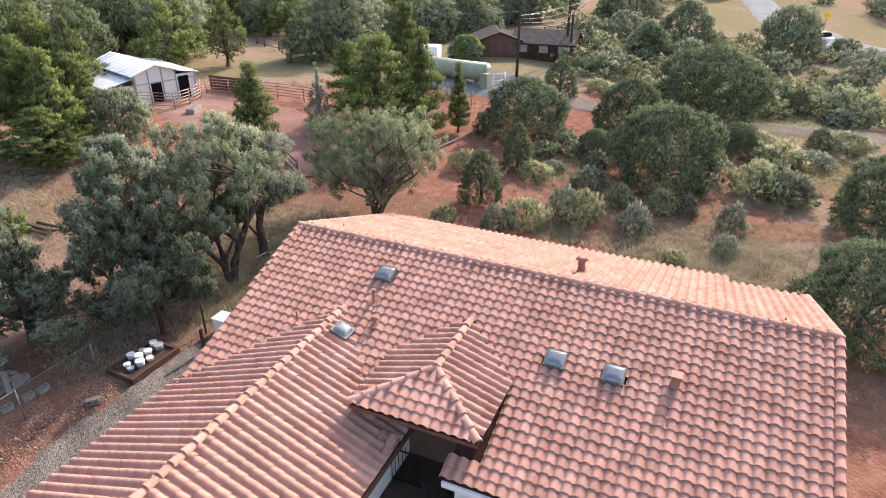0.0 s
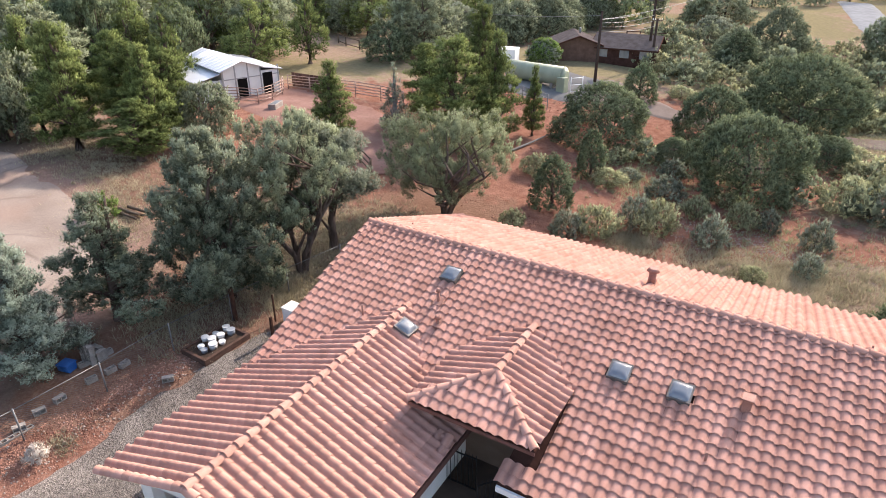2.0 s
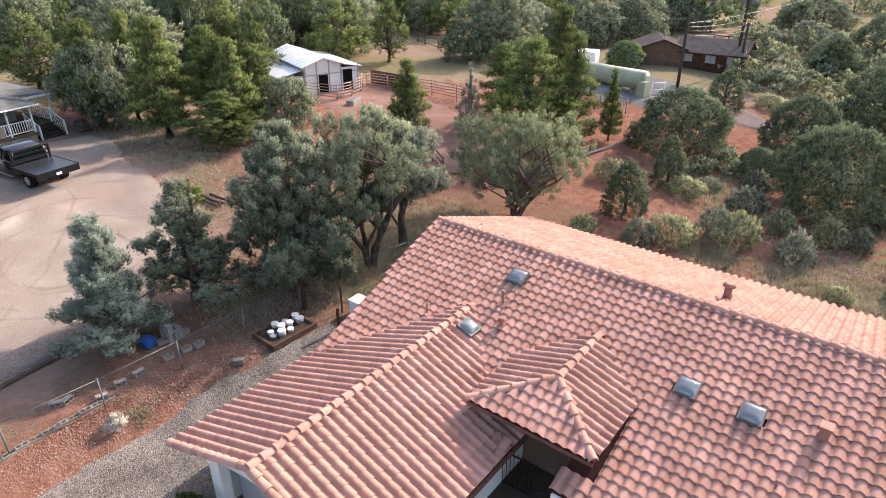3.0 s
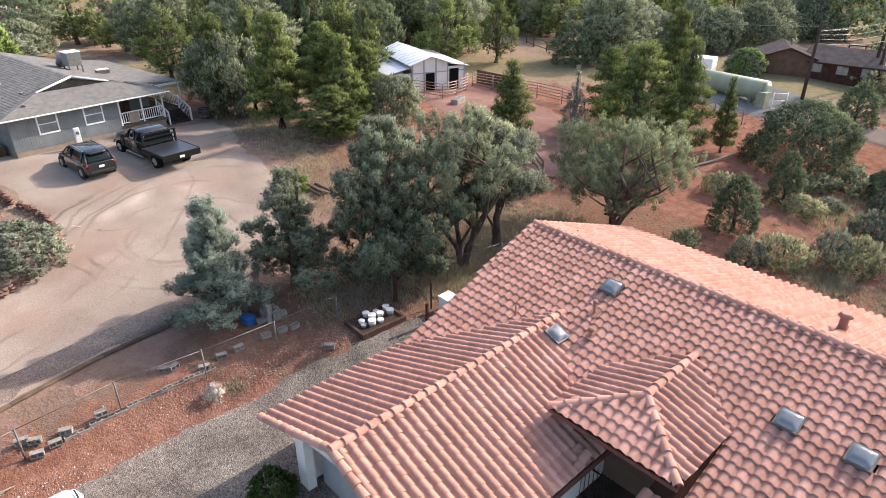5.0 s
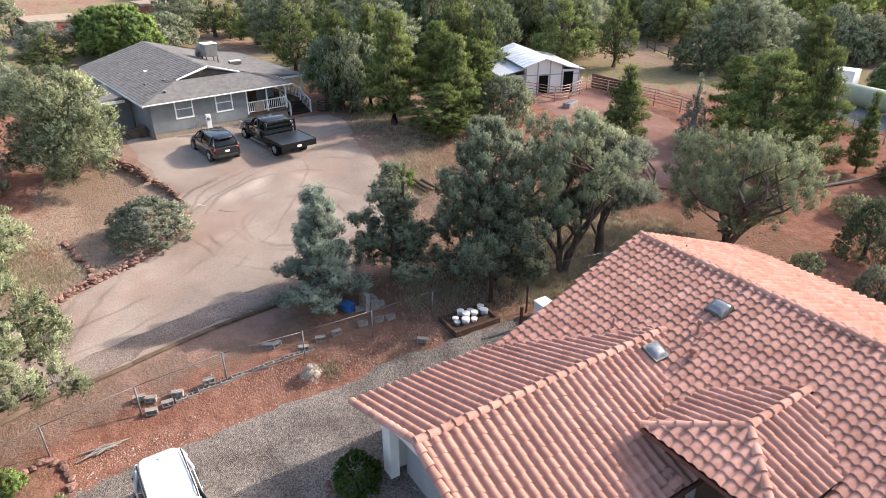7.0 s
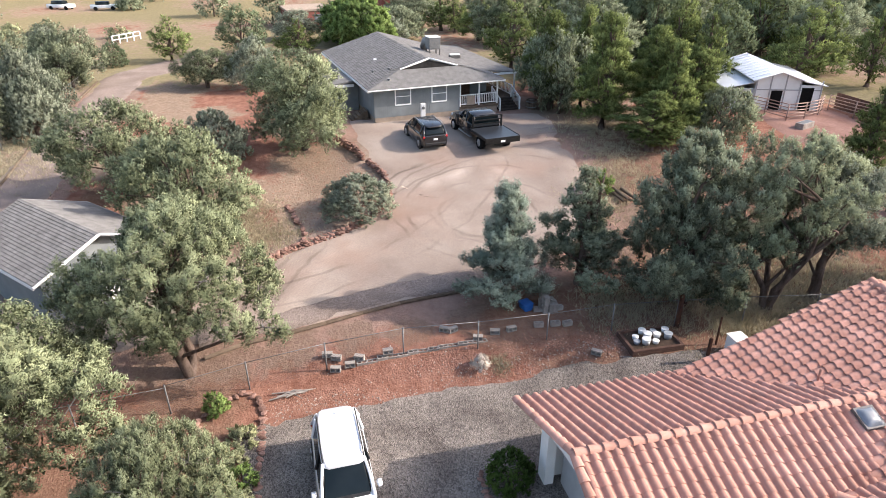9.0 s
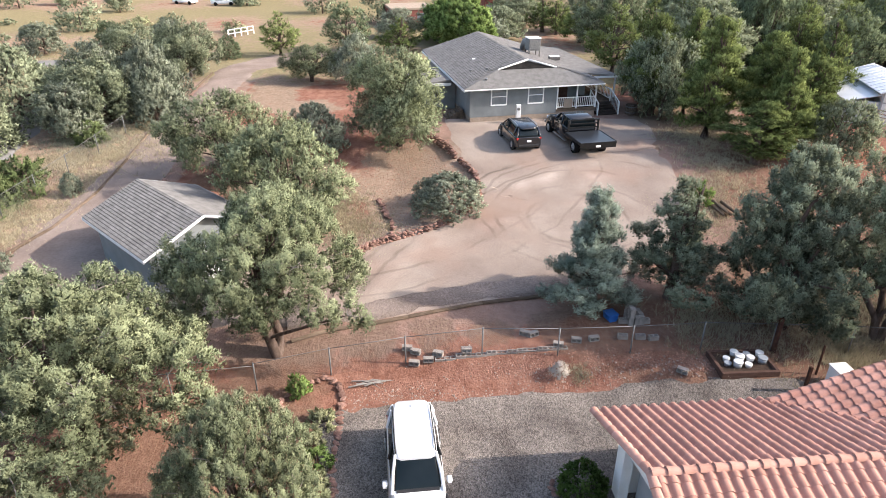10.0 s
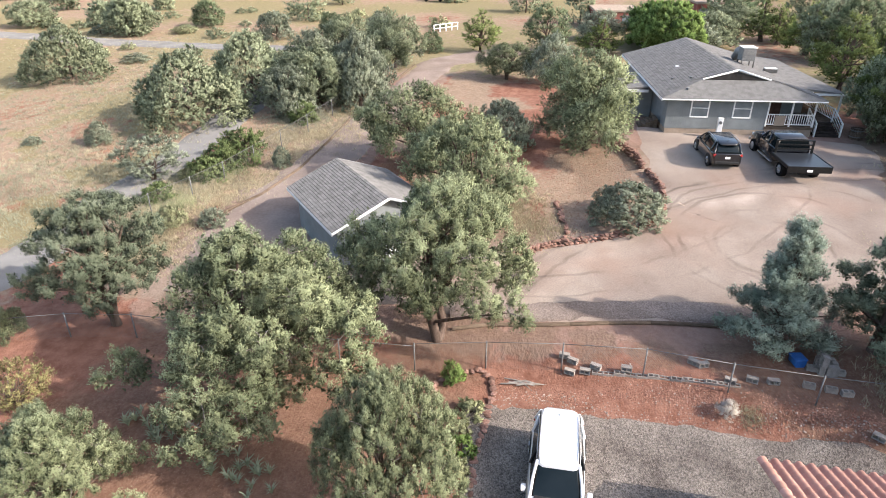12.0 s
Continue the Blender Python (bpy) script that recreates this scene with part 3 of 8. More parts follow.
front = hpart("roof_slope", slab([(XW, EY, front_z(EY)), (-8.3, EY, front_z(EY)), (-8.3, 13.1, front_z(13.1)), (-6.6, 13.3, front_z(13.3)), (-4.95, 13.3, front_z(13.3)), (-4.95, EY, front_z(EY)), (XE, EY, front_z(EY)), (XE, RY, RZ), (XW, RY, RZ)], 0.12), M_DECK, "front slope of terracotta tiles")
tiled_slope("roof_tiling", (XW, EY - 0.03, front_z(EY - 0.03)), (1, 0, 0), (0, 1, PITCH),
            lambda c: not (c.x < -6.5 and c.z < garage_z(c.x) - 0.12) and not (in_porch(c.x, c.y) and c.z < porch_z(c.x, c.y) - 0.03) and not (-6.6 < c.x < -4.95 and c.y < 13.2) and c.z < RZ
            and not any(abs(c.x - sx) < 0.25 and abs(c.y - sy) < 0.22 for sx, sy in ((-9.66, 16.67), (-3.15, 15.09), (-1.45, 15.07))),
            60, 24, front, u0=0.0, tiles=TV_STEEP)
back = hpart("roof_slope", slab([(XW, RY, RZ), (XE, RY, RZ), (XE, 24.4, RZ - PITCH * 6.3), (1.35, 24.4, RZ - PITCH * 6.3), (1.35, 25.6, RZ - PITCH * 7.5), (XW, 25.6, RZ - PITCH * 7.5)], 0.12), M_DECK, "back slope of sunlit terracotta tiles")
tiled_slope("roof_tiling", (XE, 25.63, RZ - PITCH * 7.53), (-1, 0, 0), (0, -1, PITCH), lambda c: not (c.x > 1.4 and c.y > 24.4) and c.z < RZ and c.x > XW, 61, 25, back)
ridge_caps("main_ridge", (XW - 0.05, RY, RZ + 0.07), (XE + 0.05, RY, RZ + 0.07), front)

garage_w = hpart("roof_slope", slab([(GX, GY0 + 0.1, GZ), (GX, 15.0, GZ), (GW + 0.1, 15.0, garage_z(GW + 0.1)), (GW + 0.1, GY0 + 0.1, garage_z(GW + 0.1))], 0.06), M_DECK, "garage slope of terracotta tiles")
tiled_slope("roof_tiling", (GW - 0.02, 15.2, garage_z(GW) - 0.01), (0, -1, 0), (1, 0, GP), lambda c: c.y > GY0 and c.z > front_z(c.y) - 0.05 and c.x < GX, 31, 14, garage_w, singles=lambda c: c.y < 11.0)
garage_e = hpart("roof_slope", slab([(GX, GY0 + 0.1, GZ), (GE_, GY0 + 0.1, garage_z(GE_)), (GE_, 13.25, garage_z(GE_)), (-8.0, 13.3, garage_z(-8.0)), (GX, 15.3, GZ)], 0.06), M_DECK, "garage slope of terracotta tiles")
tiled_slope("roof_tiling", (GE_ + 0.02, GY0, garage_z(GE_) - 0.01), (0, 1, 0), (-1, 0, GP),
            lambda c: c.x > GX and (c.z > front_z(c.y) - 0.05 or (c.x > -8.4 and c.y < 13.2)) and not (abs(c.x + 9.82) < 0.22 and abs(c.y - 14.03) < 0.24) and not (c.x > -7.9 and c.y > 13.3), 31, 14, garage_e, singles=lambda c: c.y < 10.0)
ridge_caps("garage_ridge", (GX, GY0 - 0.05, GZ + 0.07), (GX, 15.2, GZ + 0.07), garage_w)

for x in (GW, GE_):
    ridge_caps("garage_rake", (x, GY0 - 0.02, garage_z(x) + 0.03), (GX, GY0 - 0.02, GZ + 0.05), garage_w if x < GX else garage_e, 0.36, 0.125)
for x in (XW, XE):
    ridge_caps("main_rake", (x, EY if x > 0 else 14.9, front_z(EY if x > 0 else 14.9) + 0.03), (x, RY, RZ + 0.05), front, 0.36, 0.125)
    ridge_caps("back_rake", (x, 24.4 if x > 0 else 25.6, RZ - PITCH * (6.3 if x > 0 else 7.5) + 0.03), (x, RY, RZ + 0.05), back, 0.36, 0.125)
PX, PZ, PF, PH = -6.1, 4.22, 11.43, 13.1
PL, PR = -8.0, -4.15
PE = PZ - 0.32 * 1.92
porch_l = hpart("roof_slope", slab([(PX, PH, PZ), (PX, 15.9, PZ), (PL, 14.1, PE), (PL, PF, PE)], 0.10), M_DECK, "porch hip slope of terracotta tiles")
tiled_slope("roof_tiling", (PL - 0.02, 16.2, PE), (0, -1, 0), (1, 0, 0.32), lambda c: c.x < PX and c.z > front_z(c.y) - 0.05 and PE + 0.37 * (c.y - PF) > c.z, 16, 7, porch_l)
porch_r = hpart("roof_slope", slab([(PX, PH, PZ), (PR, PF, PE), (PR, 14.1, PE), (PX, 15.9, PZ)], 0.10), M_DECK, "porch hip slope of terracotta tiles")
tiled_slope("roof_tiling", (PR + 0.02, 11.4, PE), (0, 1, 0), (-1, 0, 0.32), lambda c: c.x > PX and c.z > front_z(c.y) - 0.05 and PE + 0.37 * (c.y - PF) > c.z, 16, 7, porch_r)
porch_f = hpart("roof_slope", slab([(PX, PH, PZ), (PL, PF, PE), (PR, PF, PE)], 0.10), M_DECK, "porch hip slope of terracotta tiles")
tiled_slope("roof_tiling", (PL, PF - 0.02, PE), (1, 0, 0), (0, 1, 0.385), lambda c: PZ - 0.32 * abs(c.x - PX) > c.z - 0.03, 13, 6, porch_f, tiles=TV_STEEP)
ridge_caps("porch_ridge", (PX, PH, PZ + 0.07), (PX, 15.75, PZ + 0.07), porch_l)
ridge_caps("hip_left", (PL, PF, PE + 0.07), (PX, PH, PZ + 0.07), porch_l)
ridge_caps("hip_right", (PR, PF, PE + 0.07), (PX, PH, PZ + 0.07), porch_r)
hpart("fascia", box(PL, PR, PF - 0.02, PF + 0.02, PE - 0.14, PE - 0.02), M_FASCIA, "dark brown fascia board")

# walls
hpart("wall", box(-13.5, -13.0, 6.45, 6.75, 0, 2.62), M_STUCCO, "white stucco garage pier")
hpart("wall", box(-13.5, -13.3, 6.75, 24.6, 0, 2.62), M_STUCCO, "white stucco west wall")

def prism(poly, y0, y1):
    """A polygon in x and z, thickened from y0 to y1."""
    bm = bmesh.new()
    a = [bm.verts.new((x, y0, z)) for x, z in poly]
    b = [bm.verts.new((x, y1, z)) for x, z in poly]
    n = len(poly)
    bm.faces.new(a)
    bm.faces.new(b[::-1])
    for i in range(n):
        bm.faces.new((a[i], b[i], b[(i + 1) % n], a[(i + 1) % n]))
    bmesh.ops.recalc_face_normals(bm, faces=bm.faces[:])
    return bm


ARCH = [(-13.0 + 5.0 * k / 12, 2.05 + 0.35 * math.sin(math.pi * k / 12)) for k in range(13)]
hpart("wall", prism([(-13.5, 2.62)] + [(-13.0, 2.62)] + [(-13.0, 2.05)] + ARCH[1:-1] + [(-8.0, 2.05), (-8.0, 2.62), (-7.3, 2.62), (GX, 3.75)], 6.5, 6.72), M_STUCCO, "white stucco gable wall over an arched opening")
hpart("wall", box(-8.0, -7.3, 6.45, 6.75, 0, 2.62), M_STUCCO, "white stucco garage pier")
hpart("garage_door", box(-13.0, -8.0, 7.0, 7.08, 0, 2.45), M_GREYDOOR, "grey panelled garage door set back under an arch")
hpart("wall", box(-7.5, -7.3, 6.75, 13.6, 0, 2.62), M_STUCCO, "white stucco garage side wall")
# the brown tone puts the recess's shade into the stucco colour
hpart("wall", box(-7.3, -4.9, 13.6, 13.8, 0, 3.4), material("shaded_entry_stucco", [(0.16, 0.11, 0.085), (0.20, 0.14, 0.11)], 2, 0.9, bump=0.3), "stucco entry wall, coloured brown for the recess shade")
hpart("wall", box(-4.9, -4.7, 11.7, 13.8, 0, 2.6), M_STUCCO, "white stucco entry side wall")
hpart("wall", box(-4.7, 3.6, 11.7, 11.9, 0, 2.6), M_STUCCO, "white stucco front wall")
hpart("wall", prism([(11.7, 0), (24.0, 0), (24.0, 2.6), (RY, 4.8), (11.7, 2.6)], -3.6, -3.4), M_STUCCO, "white stucco east gable wall")
ob = house.children[-1]
ob.data.transform(house.matrix_world)
ob.data.transform(Matrix(((0, -1, 0, 0), (1, 0, 0, 0), (0, 0, 1, 0), (0, 0, 0, 1))))
ob.data.transform(HINV)
hpart("wall", box(-13.5, 3.6, 24.0, 24.2, 0, 2.5), M_STUCCO, "white stucco back wall")
hpart("gutter", box(-4.95, XE, EY - 0.10, EY - 0.03, 2.28, 2.46), M_WHITE, "white fascia board")
hpart("fascia", box(GE_ - 0.02, GE_ + 0.04, GY0, 13.2, 2.22, 2.44), M_FASCIA, "brown fascia board with white lower edge")
# floor colour darkened to stand for the shade under the porch
hpart("entry_floor", box(-7.3, -3.6, 7.5, 13.6, 0.02, 0.10), material("shaded_entry_paving", [(0.075, 0.055, 0.045), (0.11, 0.08, 0.065)], 2, 0.85), "entry paving, coloured dark brown for the porch shade")


def skylight(x, y, z, slope_axis, pitch, size=0.62):
    """A domed skylight on a bronze curb."""
    t = thing("skylight", x, y, z, "domed grey skylight in a dark bronze curb on the tiles", "skylight", group="roof skylights")
    a = math.degrees(math.atan(pitch))
    t.matrix_world = pose(x, y, z, a if slope_axis == 'y' else 0, a if slope_axis == 'x' else 0, 0)
    h = size / 2
    bm = bmesh.new()
    for x0, x1, y0, y1 in ((-h, h, -h, -h + 0.06), (-h, h, h - 0.06, h), (-h, -h + 0.06, -h + 0.06, h - 0.06), (h - 0.06, h, -h + 0.06, h - 0.06)):
        box(x0, x1, y0, y1, -0.12, 0.09, bm=bm)
    part("frame", bm, M_BRONZE, t)
    n, vs, fs = 10, [], []
    for i in range(n + 1):
        for j in range(n + 1):
            u, v = 2 * i / n - 1, 2 * j / n - 1
            vs.append((u * (h - 0.03), v * (h - 0.03), 0.075 + 0.12 * (1 - u ** 4) * (1 - v ** 4)))
    for i in range(n):
        for j in range(n):
            fs.append((i * (n + 1) + j, (i + 1) * (n + 1) + j, (i + 1) * (n + 1) + j + 1, i * (n + 1) + j + 1))
    part("dome", mesh_of("dome", vs, fs, M_SKYGLASS, True), None, t, "smoky acrylic dome")
    return t


skylight(-9.66, 16.67, front_z(16.67) + 0.14, 'y', PITCH)
skylight(-3.15, 15.09, front_z(15.09) + 0.14, 'y', PITCH)
skylight(-1.45, 15.07, front_z(15.07) + 0.14, 'y', PITCH)
skylight(-9.82, 14.03, garage_z(-9.82) + 0.14, 'x', GP)
M_VENT = material("painted_vent_pipe", [(0.25, 0.125, 0.098), (0.30, 0.158, 0.125)], 4, 0.7)


def vent(x, y, z, h, r=0.05, cap=False, label="thin terracotta-painted vent pipe on the roof tiles"):
    t = thing("vent_pipe", x, y, z, label, "vent pipe")
    bm = rod((0, 0, -0.15), (0, 0, h), r, r, 12)
    part("pipe", bm, M_VENT, t)
    bm = slab([(-0.15, -0.18, 0.0), (0.15, -0.18, 0.0), (0.15, 0.18, 0.12), (-0.15, 0.18, 0.12)], 0.03)
    if r > 0.04:
        part("flashing", bm, M_VENT, t)
    else:
        bm.free()
    if cap:
        part("cap", rod((0, 0, h), (0, 0, h + 0.12), r * 1.7, r * 1.1, 12), M_VENT, t)


vent(-9.48, 15.5, front_z(15.5) + 0.1, 0.42, 0.05, True)
vent(-9.03, 14.72, front_z(14.72) + 0.1, 0.22, 0.07, True)
vent(-11.62, 14.1, front_z(14.1) + 0.1, 0.45, 0.035)
vent(-0.4, 13.48, front_z(13.48) + 0.1, 0.3, 0.035)
vent(-5.34, 18.35, RZ - 0.05, 0.16, 0.03)
vent(-13.0, 19.3, RZ - PITCH * 1.2 + 0.06, 0.16, 0.03)
vent(2.83, 18.6, RZ - 0.1, 0.16, 0.03)
vent(-3.59, 20.0, RZ - PITCH * 1.9 + 0.1, 0.5, 0.13, True, "short terracotta flue pipe with a flared cap")
t = thing("roof_vent", 0.18, 15.3, front_z(15.3) + 0.1, "boxy terracotta-painted roof vent", "roof vent")
part("housing", box(-0.12, 0.12, -0.14, 0.14, -0.1, 0.30, 0.02), M_VENT, t)
part("hood", box(-0.16, 0.16, -0.18, 0.18, 0.30, 0.36, 0.015), M_VENT, t)

# ---- plants ----
def leaves(rng, centres, outs, per, spread, length, width, droop=0.0, up=0.3, reach=2.2, cores=None, wholes=None):
    """Loose small pointed leaves along finger-like sprays: verts, three to a leaf, their tone from dark foot to pale
    tip, and the way out of the mass at cores.
    """
    n = len(centres) * per
    c = np.repeat(centres, per, 0)
    o = np.repeat(outs, per, 0)
    sp = np.repeat(np.broadcast_to(spread, (len(centres),)), per)[:, None]
    u = rng.random((n, 1))
    off = rng.normal(0, 1, (n, 3)) * sp * 0.70 * (1.15 - 0.8 * u)
    p = c + off + o * sp * reach * (u - 0.35)
    d = o * 0.7 + rng.normal(0, 0.62, (n, 3))
    d[:, 2] += up - droop
    d /= np.linalg.norm(d, axis=1, keepdims=True) + 1e-9
    s = np.cross(d, o + rng.normal(0, 0.45, (n, 3)))
    s /= np.linalg.norm(s, axis=1, keepdims=True) + 1e-9
    ll = length * rng.uniform(0.6, 1.4, (n, 1))
    ww = width * rng.uniform(0.6, 1.4, (n, 1))
    q = np.stack([p + s * ww, p + d * ll, p - s * ww], 1)
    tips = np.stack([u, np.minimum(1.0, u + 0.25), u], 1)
    way = p - np.repeat(centres if cores is None else cores, per, 0)
    way = way / (np.linalg.norm(way, axis=1, keepdims=True) + 1e-9)
    way = way * 0.9 + np.repeat(outs if wholes is None else wholes, per, 0) * 0.45 + rng.normal(0, 0.10, (n, 3))
    way[:, 2] += 0.12
    way = way / (np.linalg.norm(way, axis=1, keepdims=True) + 1e-9)
    return q.reshape(-1, 3), tips.ravel(), way


PROFILES = {
    "round": lambda s: math.sqrt(max(0.0, 1 - (2 * (s * 0.86 + 0.14) - 1) ** 2)) * 0.97 + 0.03,
    "dome": lambda s: max(0.05, (1 - s ** 2.4)) ** 0.55,
    "cone": lambda s: 0.07 + 0.95 * (1 - s) ** 1.15 * min(1, 0.6 + s * 3),
    "pine": lambda s: 0.18 + 0.85 * (1 - s) ** 0.9 * min(1, 0.35 + s * 2.2),
    "vase": lambda s: (0.45 + 0.75 * s) * math.sqrt(max(0.02, 1 - max(0, s - 0.45) ** 2 / 0.31)),
}


def tree(name, seed, h, r, shape, leaf_mat, label, category="tree", clear=0.12, clumps=170, per=40, size=0.30, width=0.075, clump=0.32,
         trunks=1, lean=0.15, gaps=0.25, bark=None, lumps=0.28, droop=0.0, up=0.3, limbs=16, inner=0.45, group="", split=False, tuft=0.45, cover=1.0, apart=0.9, flat=0.85, core=18, plume=0.0, boughs=0, plate=0.8, finger=2.2, twigs=0):
    """A tree at the origin: tapered trunks, limbs that reach into the crown, and a crown of many small leaves in clumps."""
    rng = np.random.default_rng(seed)
    rnd = random.Random(seed)
    t = thing(name, 0, 0, 0, label, category, group=group)
    prof = PROFILES[shape]
    z0 = h * clear
    cs, outs, cores, wholes, age_shade = [], [], [], [], []
    tries = 0
    tall = h - z0
    # tufts: separate masses of foliage with gaps between them, most of them on the outside
    masses = []
    count = int(cover * 2 * math.pi * r * 0.75 * tall / (math.pi * tuft ** 2)) + 4
    limbs_to = []
    for k in range(boughs):
        q = min(0.97, max(0.04, (k + rnd.uniform(0.1, 0.9)) / boughs))
        th = k * 2.4 + rnd.uniform(-0.5, 0.5)
        lump = 1 + lumps * (noise.noise((math.cos(th) * 1.6 + seed, math.sin(th) * 1.6, q * 3.2)) * 1.4)
        br = r * rnd.uniform(0.20, 0.36) * (0.45 + 0.55 * prof(q))
        rho = max(0.0, prof(q) * lump * r - br * 0.75) * (1.0 if k % 4 else 0.45)
        limbs_to.append((Vector((math.cos(th) * rho, math.sin(th) * rho, z0 + br * plate + q * (tall - 1.6 * br * plate))), br))
    while len(masses) < count and tries < count * 14:
        tries += 1
        sz = tuft * rnd.uniform(0.7, 1.35)
        if boughs:
            b, br = rnd.choice(limbs_to)
            d = Vector((rnd.gauss(0, 1), rnd.gauss(0, 1), rnd.gauss(0.25, 1))).normalized()
            p = b + Vector((d.x, d.y, d.z * plate)) * br * (0.3 + 0.7 * rnd.random() ** 0.5)
            if p.z < z0 * 0.6 or any((p - q[0]).length < 0.7 * (sz + q[1]) * apart for q in masses[-260:]):
                continue
            masses.append((p, sz, b))
            continue
        s = rnd.random() ** (1.2 if shape in ("cone", "pine") else 0.85)
        th = rnd.uniform(0, 2 * math.pi)
        lump = 1 + lumps * (noise.noise((math.cos(th) * 1.6 + seed, math.sin(th) * 1.6, s * 3.2)) * 1.6)
        if noise.noise((math.cos(th) * 1.9, math.sin(th) * 1.9 + seed, s * 3.5)) < -0.55 + gaps:
            continue
        rho = max(0.0, prof(s) * lump * r - tuft * 0.7) * (inner + (1 - inner) * rnd.random() ** 0.3)
        p = Vector((math.cos(th) * rho, math.sin(th) * rho, z0 + tuft * 0.5 + s * (tall - tuft)))
        if any((p - q[0]).length < 0.75 * (sz + q[1]) * apart for q in masses):
            continue
        masses.append((p, sz, None))
    for p, sz, b in masses:
        out = Vector((p.x, p.y, (p.z - (z0 + tall * 0.25)) * 0.6))
        out = out.normalized() if out.length > 0.01 else Vector((0, 0, 1))
        if droop:
            out = (out + Vector((0, 0, -droop))).normalized()
        sprays = max(4, int(clumps * (sz / tuft) ** 2))
        for _ in range(sprays):
            d = Vector((rnd.gauss(0, 1), rnd.gauss(0, 1), rnd.gauss(0, 1))).normalized()
            d = (d + out * 0.55 + Vector((0, 0, 0.3))).normalized()
            c = p + Vector((d.x, d.y, d.z * flat)) * sz * ((0.10 + 0.42 * rnd.random() ** 0.6) if plume else (0.45 + 0.55 * rnd.random() ** 0.6))
            c.z = max(c.z, 0.04)
            cs.append(c)
            cores.append(p - out * sz * 0.35 if b is None or plume else p.lerp(b, 0.45))
            # pale young growth outside a tuft; inside and underside darkened with painted shade
            age_shade.append(min(1.0, max(0.0, 0.5 + plume * ((c - p).dot(out * 0.5 + Vector((0, 0, 0.6))) / sz - 0.15))))
            wholes.append(out)
            outs.append((d * (0.3 if plume else 0.65) + out * 0.35 + Vector((0, 0, (0.8 if plume else 0.5) - droop))).normalized())
    # trunks and limbs
    bark = bark or M_BARK
    base_r = 0.028 * h + 0.02 * r
    tops = []
    for k in range(trunks):
        a = rnd.uniform(0, 6.28)
        reach = lean * r * (1.6 if trunks > 1 else 0.5)
        top = Vector((math.cos(a) * reach, math.sin(a) * reach, h * (0.62 if shape not in ("cone", "pine") else 0.93)))
        pts = [Vector((math.cos(a) * 0.06 * k, math.sin(a) * 0.06 * k, -0.15))]
        for i in range(1, 6):
            q = i / 5
            pts.append(Vector((top.x * q ** 1.3 + rnd.uniform(-1, 1) * 0.05 * r, top.y * q ** 1.3 + rnd.uniform(-1, 1) * 0.05 * r, top.z * q)))
        rr = base_r / math.sqrt(trunks)
        part("trunk", tube(pts, [rr * 1.35, rr * 1.0, rr * 0.85, rr * 0.65, rr * 0.45, rr * 0.2]), bark, t)
        tops.append(pts)
    ends = [b for b, _ in limbs_to] or [m[0] for m in masses]
    bm = bmesh.new()
    for c in rnd.sample(ends, min(limbs, len(ends))):
        pts = rnd.choice(tops)
        zz = max(0.12 * h, c.z * rnd.uniform(0.35, 0.75))
        j = min(range(len(pts)), key=lambda i: abs(pts[i].z - zz))
        a = pts[max(1, j)]
        mid = a.lerp(c, 0.5) + Vector((rnd.uniform(-1, 1), rnd.uniform(-1, 1), rnd.uniform(-0.2, 0.6))) * 0.10 * r
        tube([a, mid, c], [base_r * 0.34, base_r * 0.22, base_r * 0.06], 5, bm)
        if split:
            part("limb", bm, bark, t)
            bm = bmesh.new()
    if split:
        bm.free()
    else:
        tagged(part("branchwork", bm, bark, t), kind="stuff")
    if twigs:
        bm = bmesh.new()
        for p, sz, b in rnd.sample(masses, min(twigs, len(masses))):
            mid = b.lerp(p, 0.5) + Vector((rnd.uniform(-1, 1), rnd.uniform(-1, 1), rnd.uniform(-0.3, 1))) * 0.12
            tube([b, mid, p + (p - b).normalized() * sz * 0.5], [0.022, 0.014, 0.005], 4, bm)
        tagged(part("dead_wood", bm, M_GREYBARK, t, "bleached grey dead twigs"), kind="stuff")
    q, tips, way = leaves(rng, np.array([tuple(c) for c in cs]), np.array([tuple(o) for o in outs]), per, rng.uniform(0.7, 1.3, len(cs)) * clump * tuft, size, width, droop, up, finger,
                          cores=np.array([tuple(c) for c in cores]), wholes=np.array([tuple(o) for o in wholes]))
    tips = tips * 0.65 + np.repeat(age_shade, per * 3) * 0.7 - 0.18 if plume else tips
    # leaves inside each mass, coloured dark to paint in the shade there
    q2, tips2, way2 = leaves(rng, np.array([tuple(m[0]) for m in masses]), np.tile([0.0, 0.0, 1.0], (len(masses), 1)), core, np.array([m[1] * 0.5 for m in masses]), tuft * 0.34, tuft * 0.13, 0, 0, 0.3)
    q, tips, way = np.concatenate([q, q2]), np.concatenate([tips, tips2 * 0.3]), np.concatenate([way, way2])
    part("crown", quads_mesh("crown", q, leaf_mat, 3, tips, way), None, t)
    return t


def place(t, x, y, h, r, h0, r0, turn, first):
    m = pose(x, y, ground_z(x, y), 0, 0, turn) @ Matrix.Diagonal((r / r0, r / r0, h / h0, 1))
    if first:
        t.matrix_world = m
        return t
    return copy_thing(t, m)


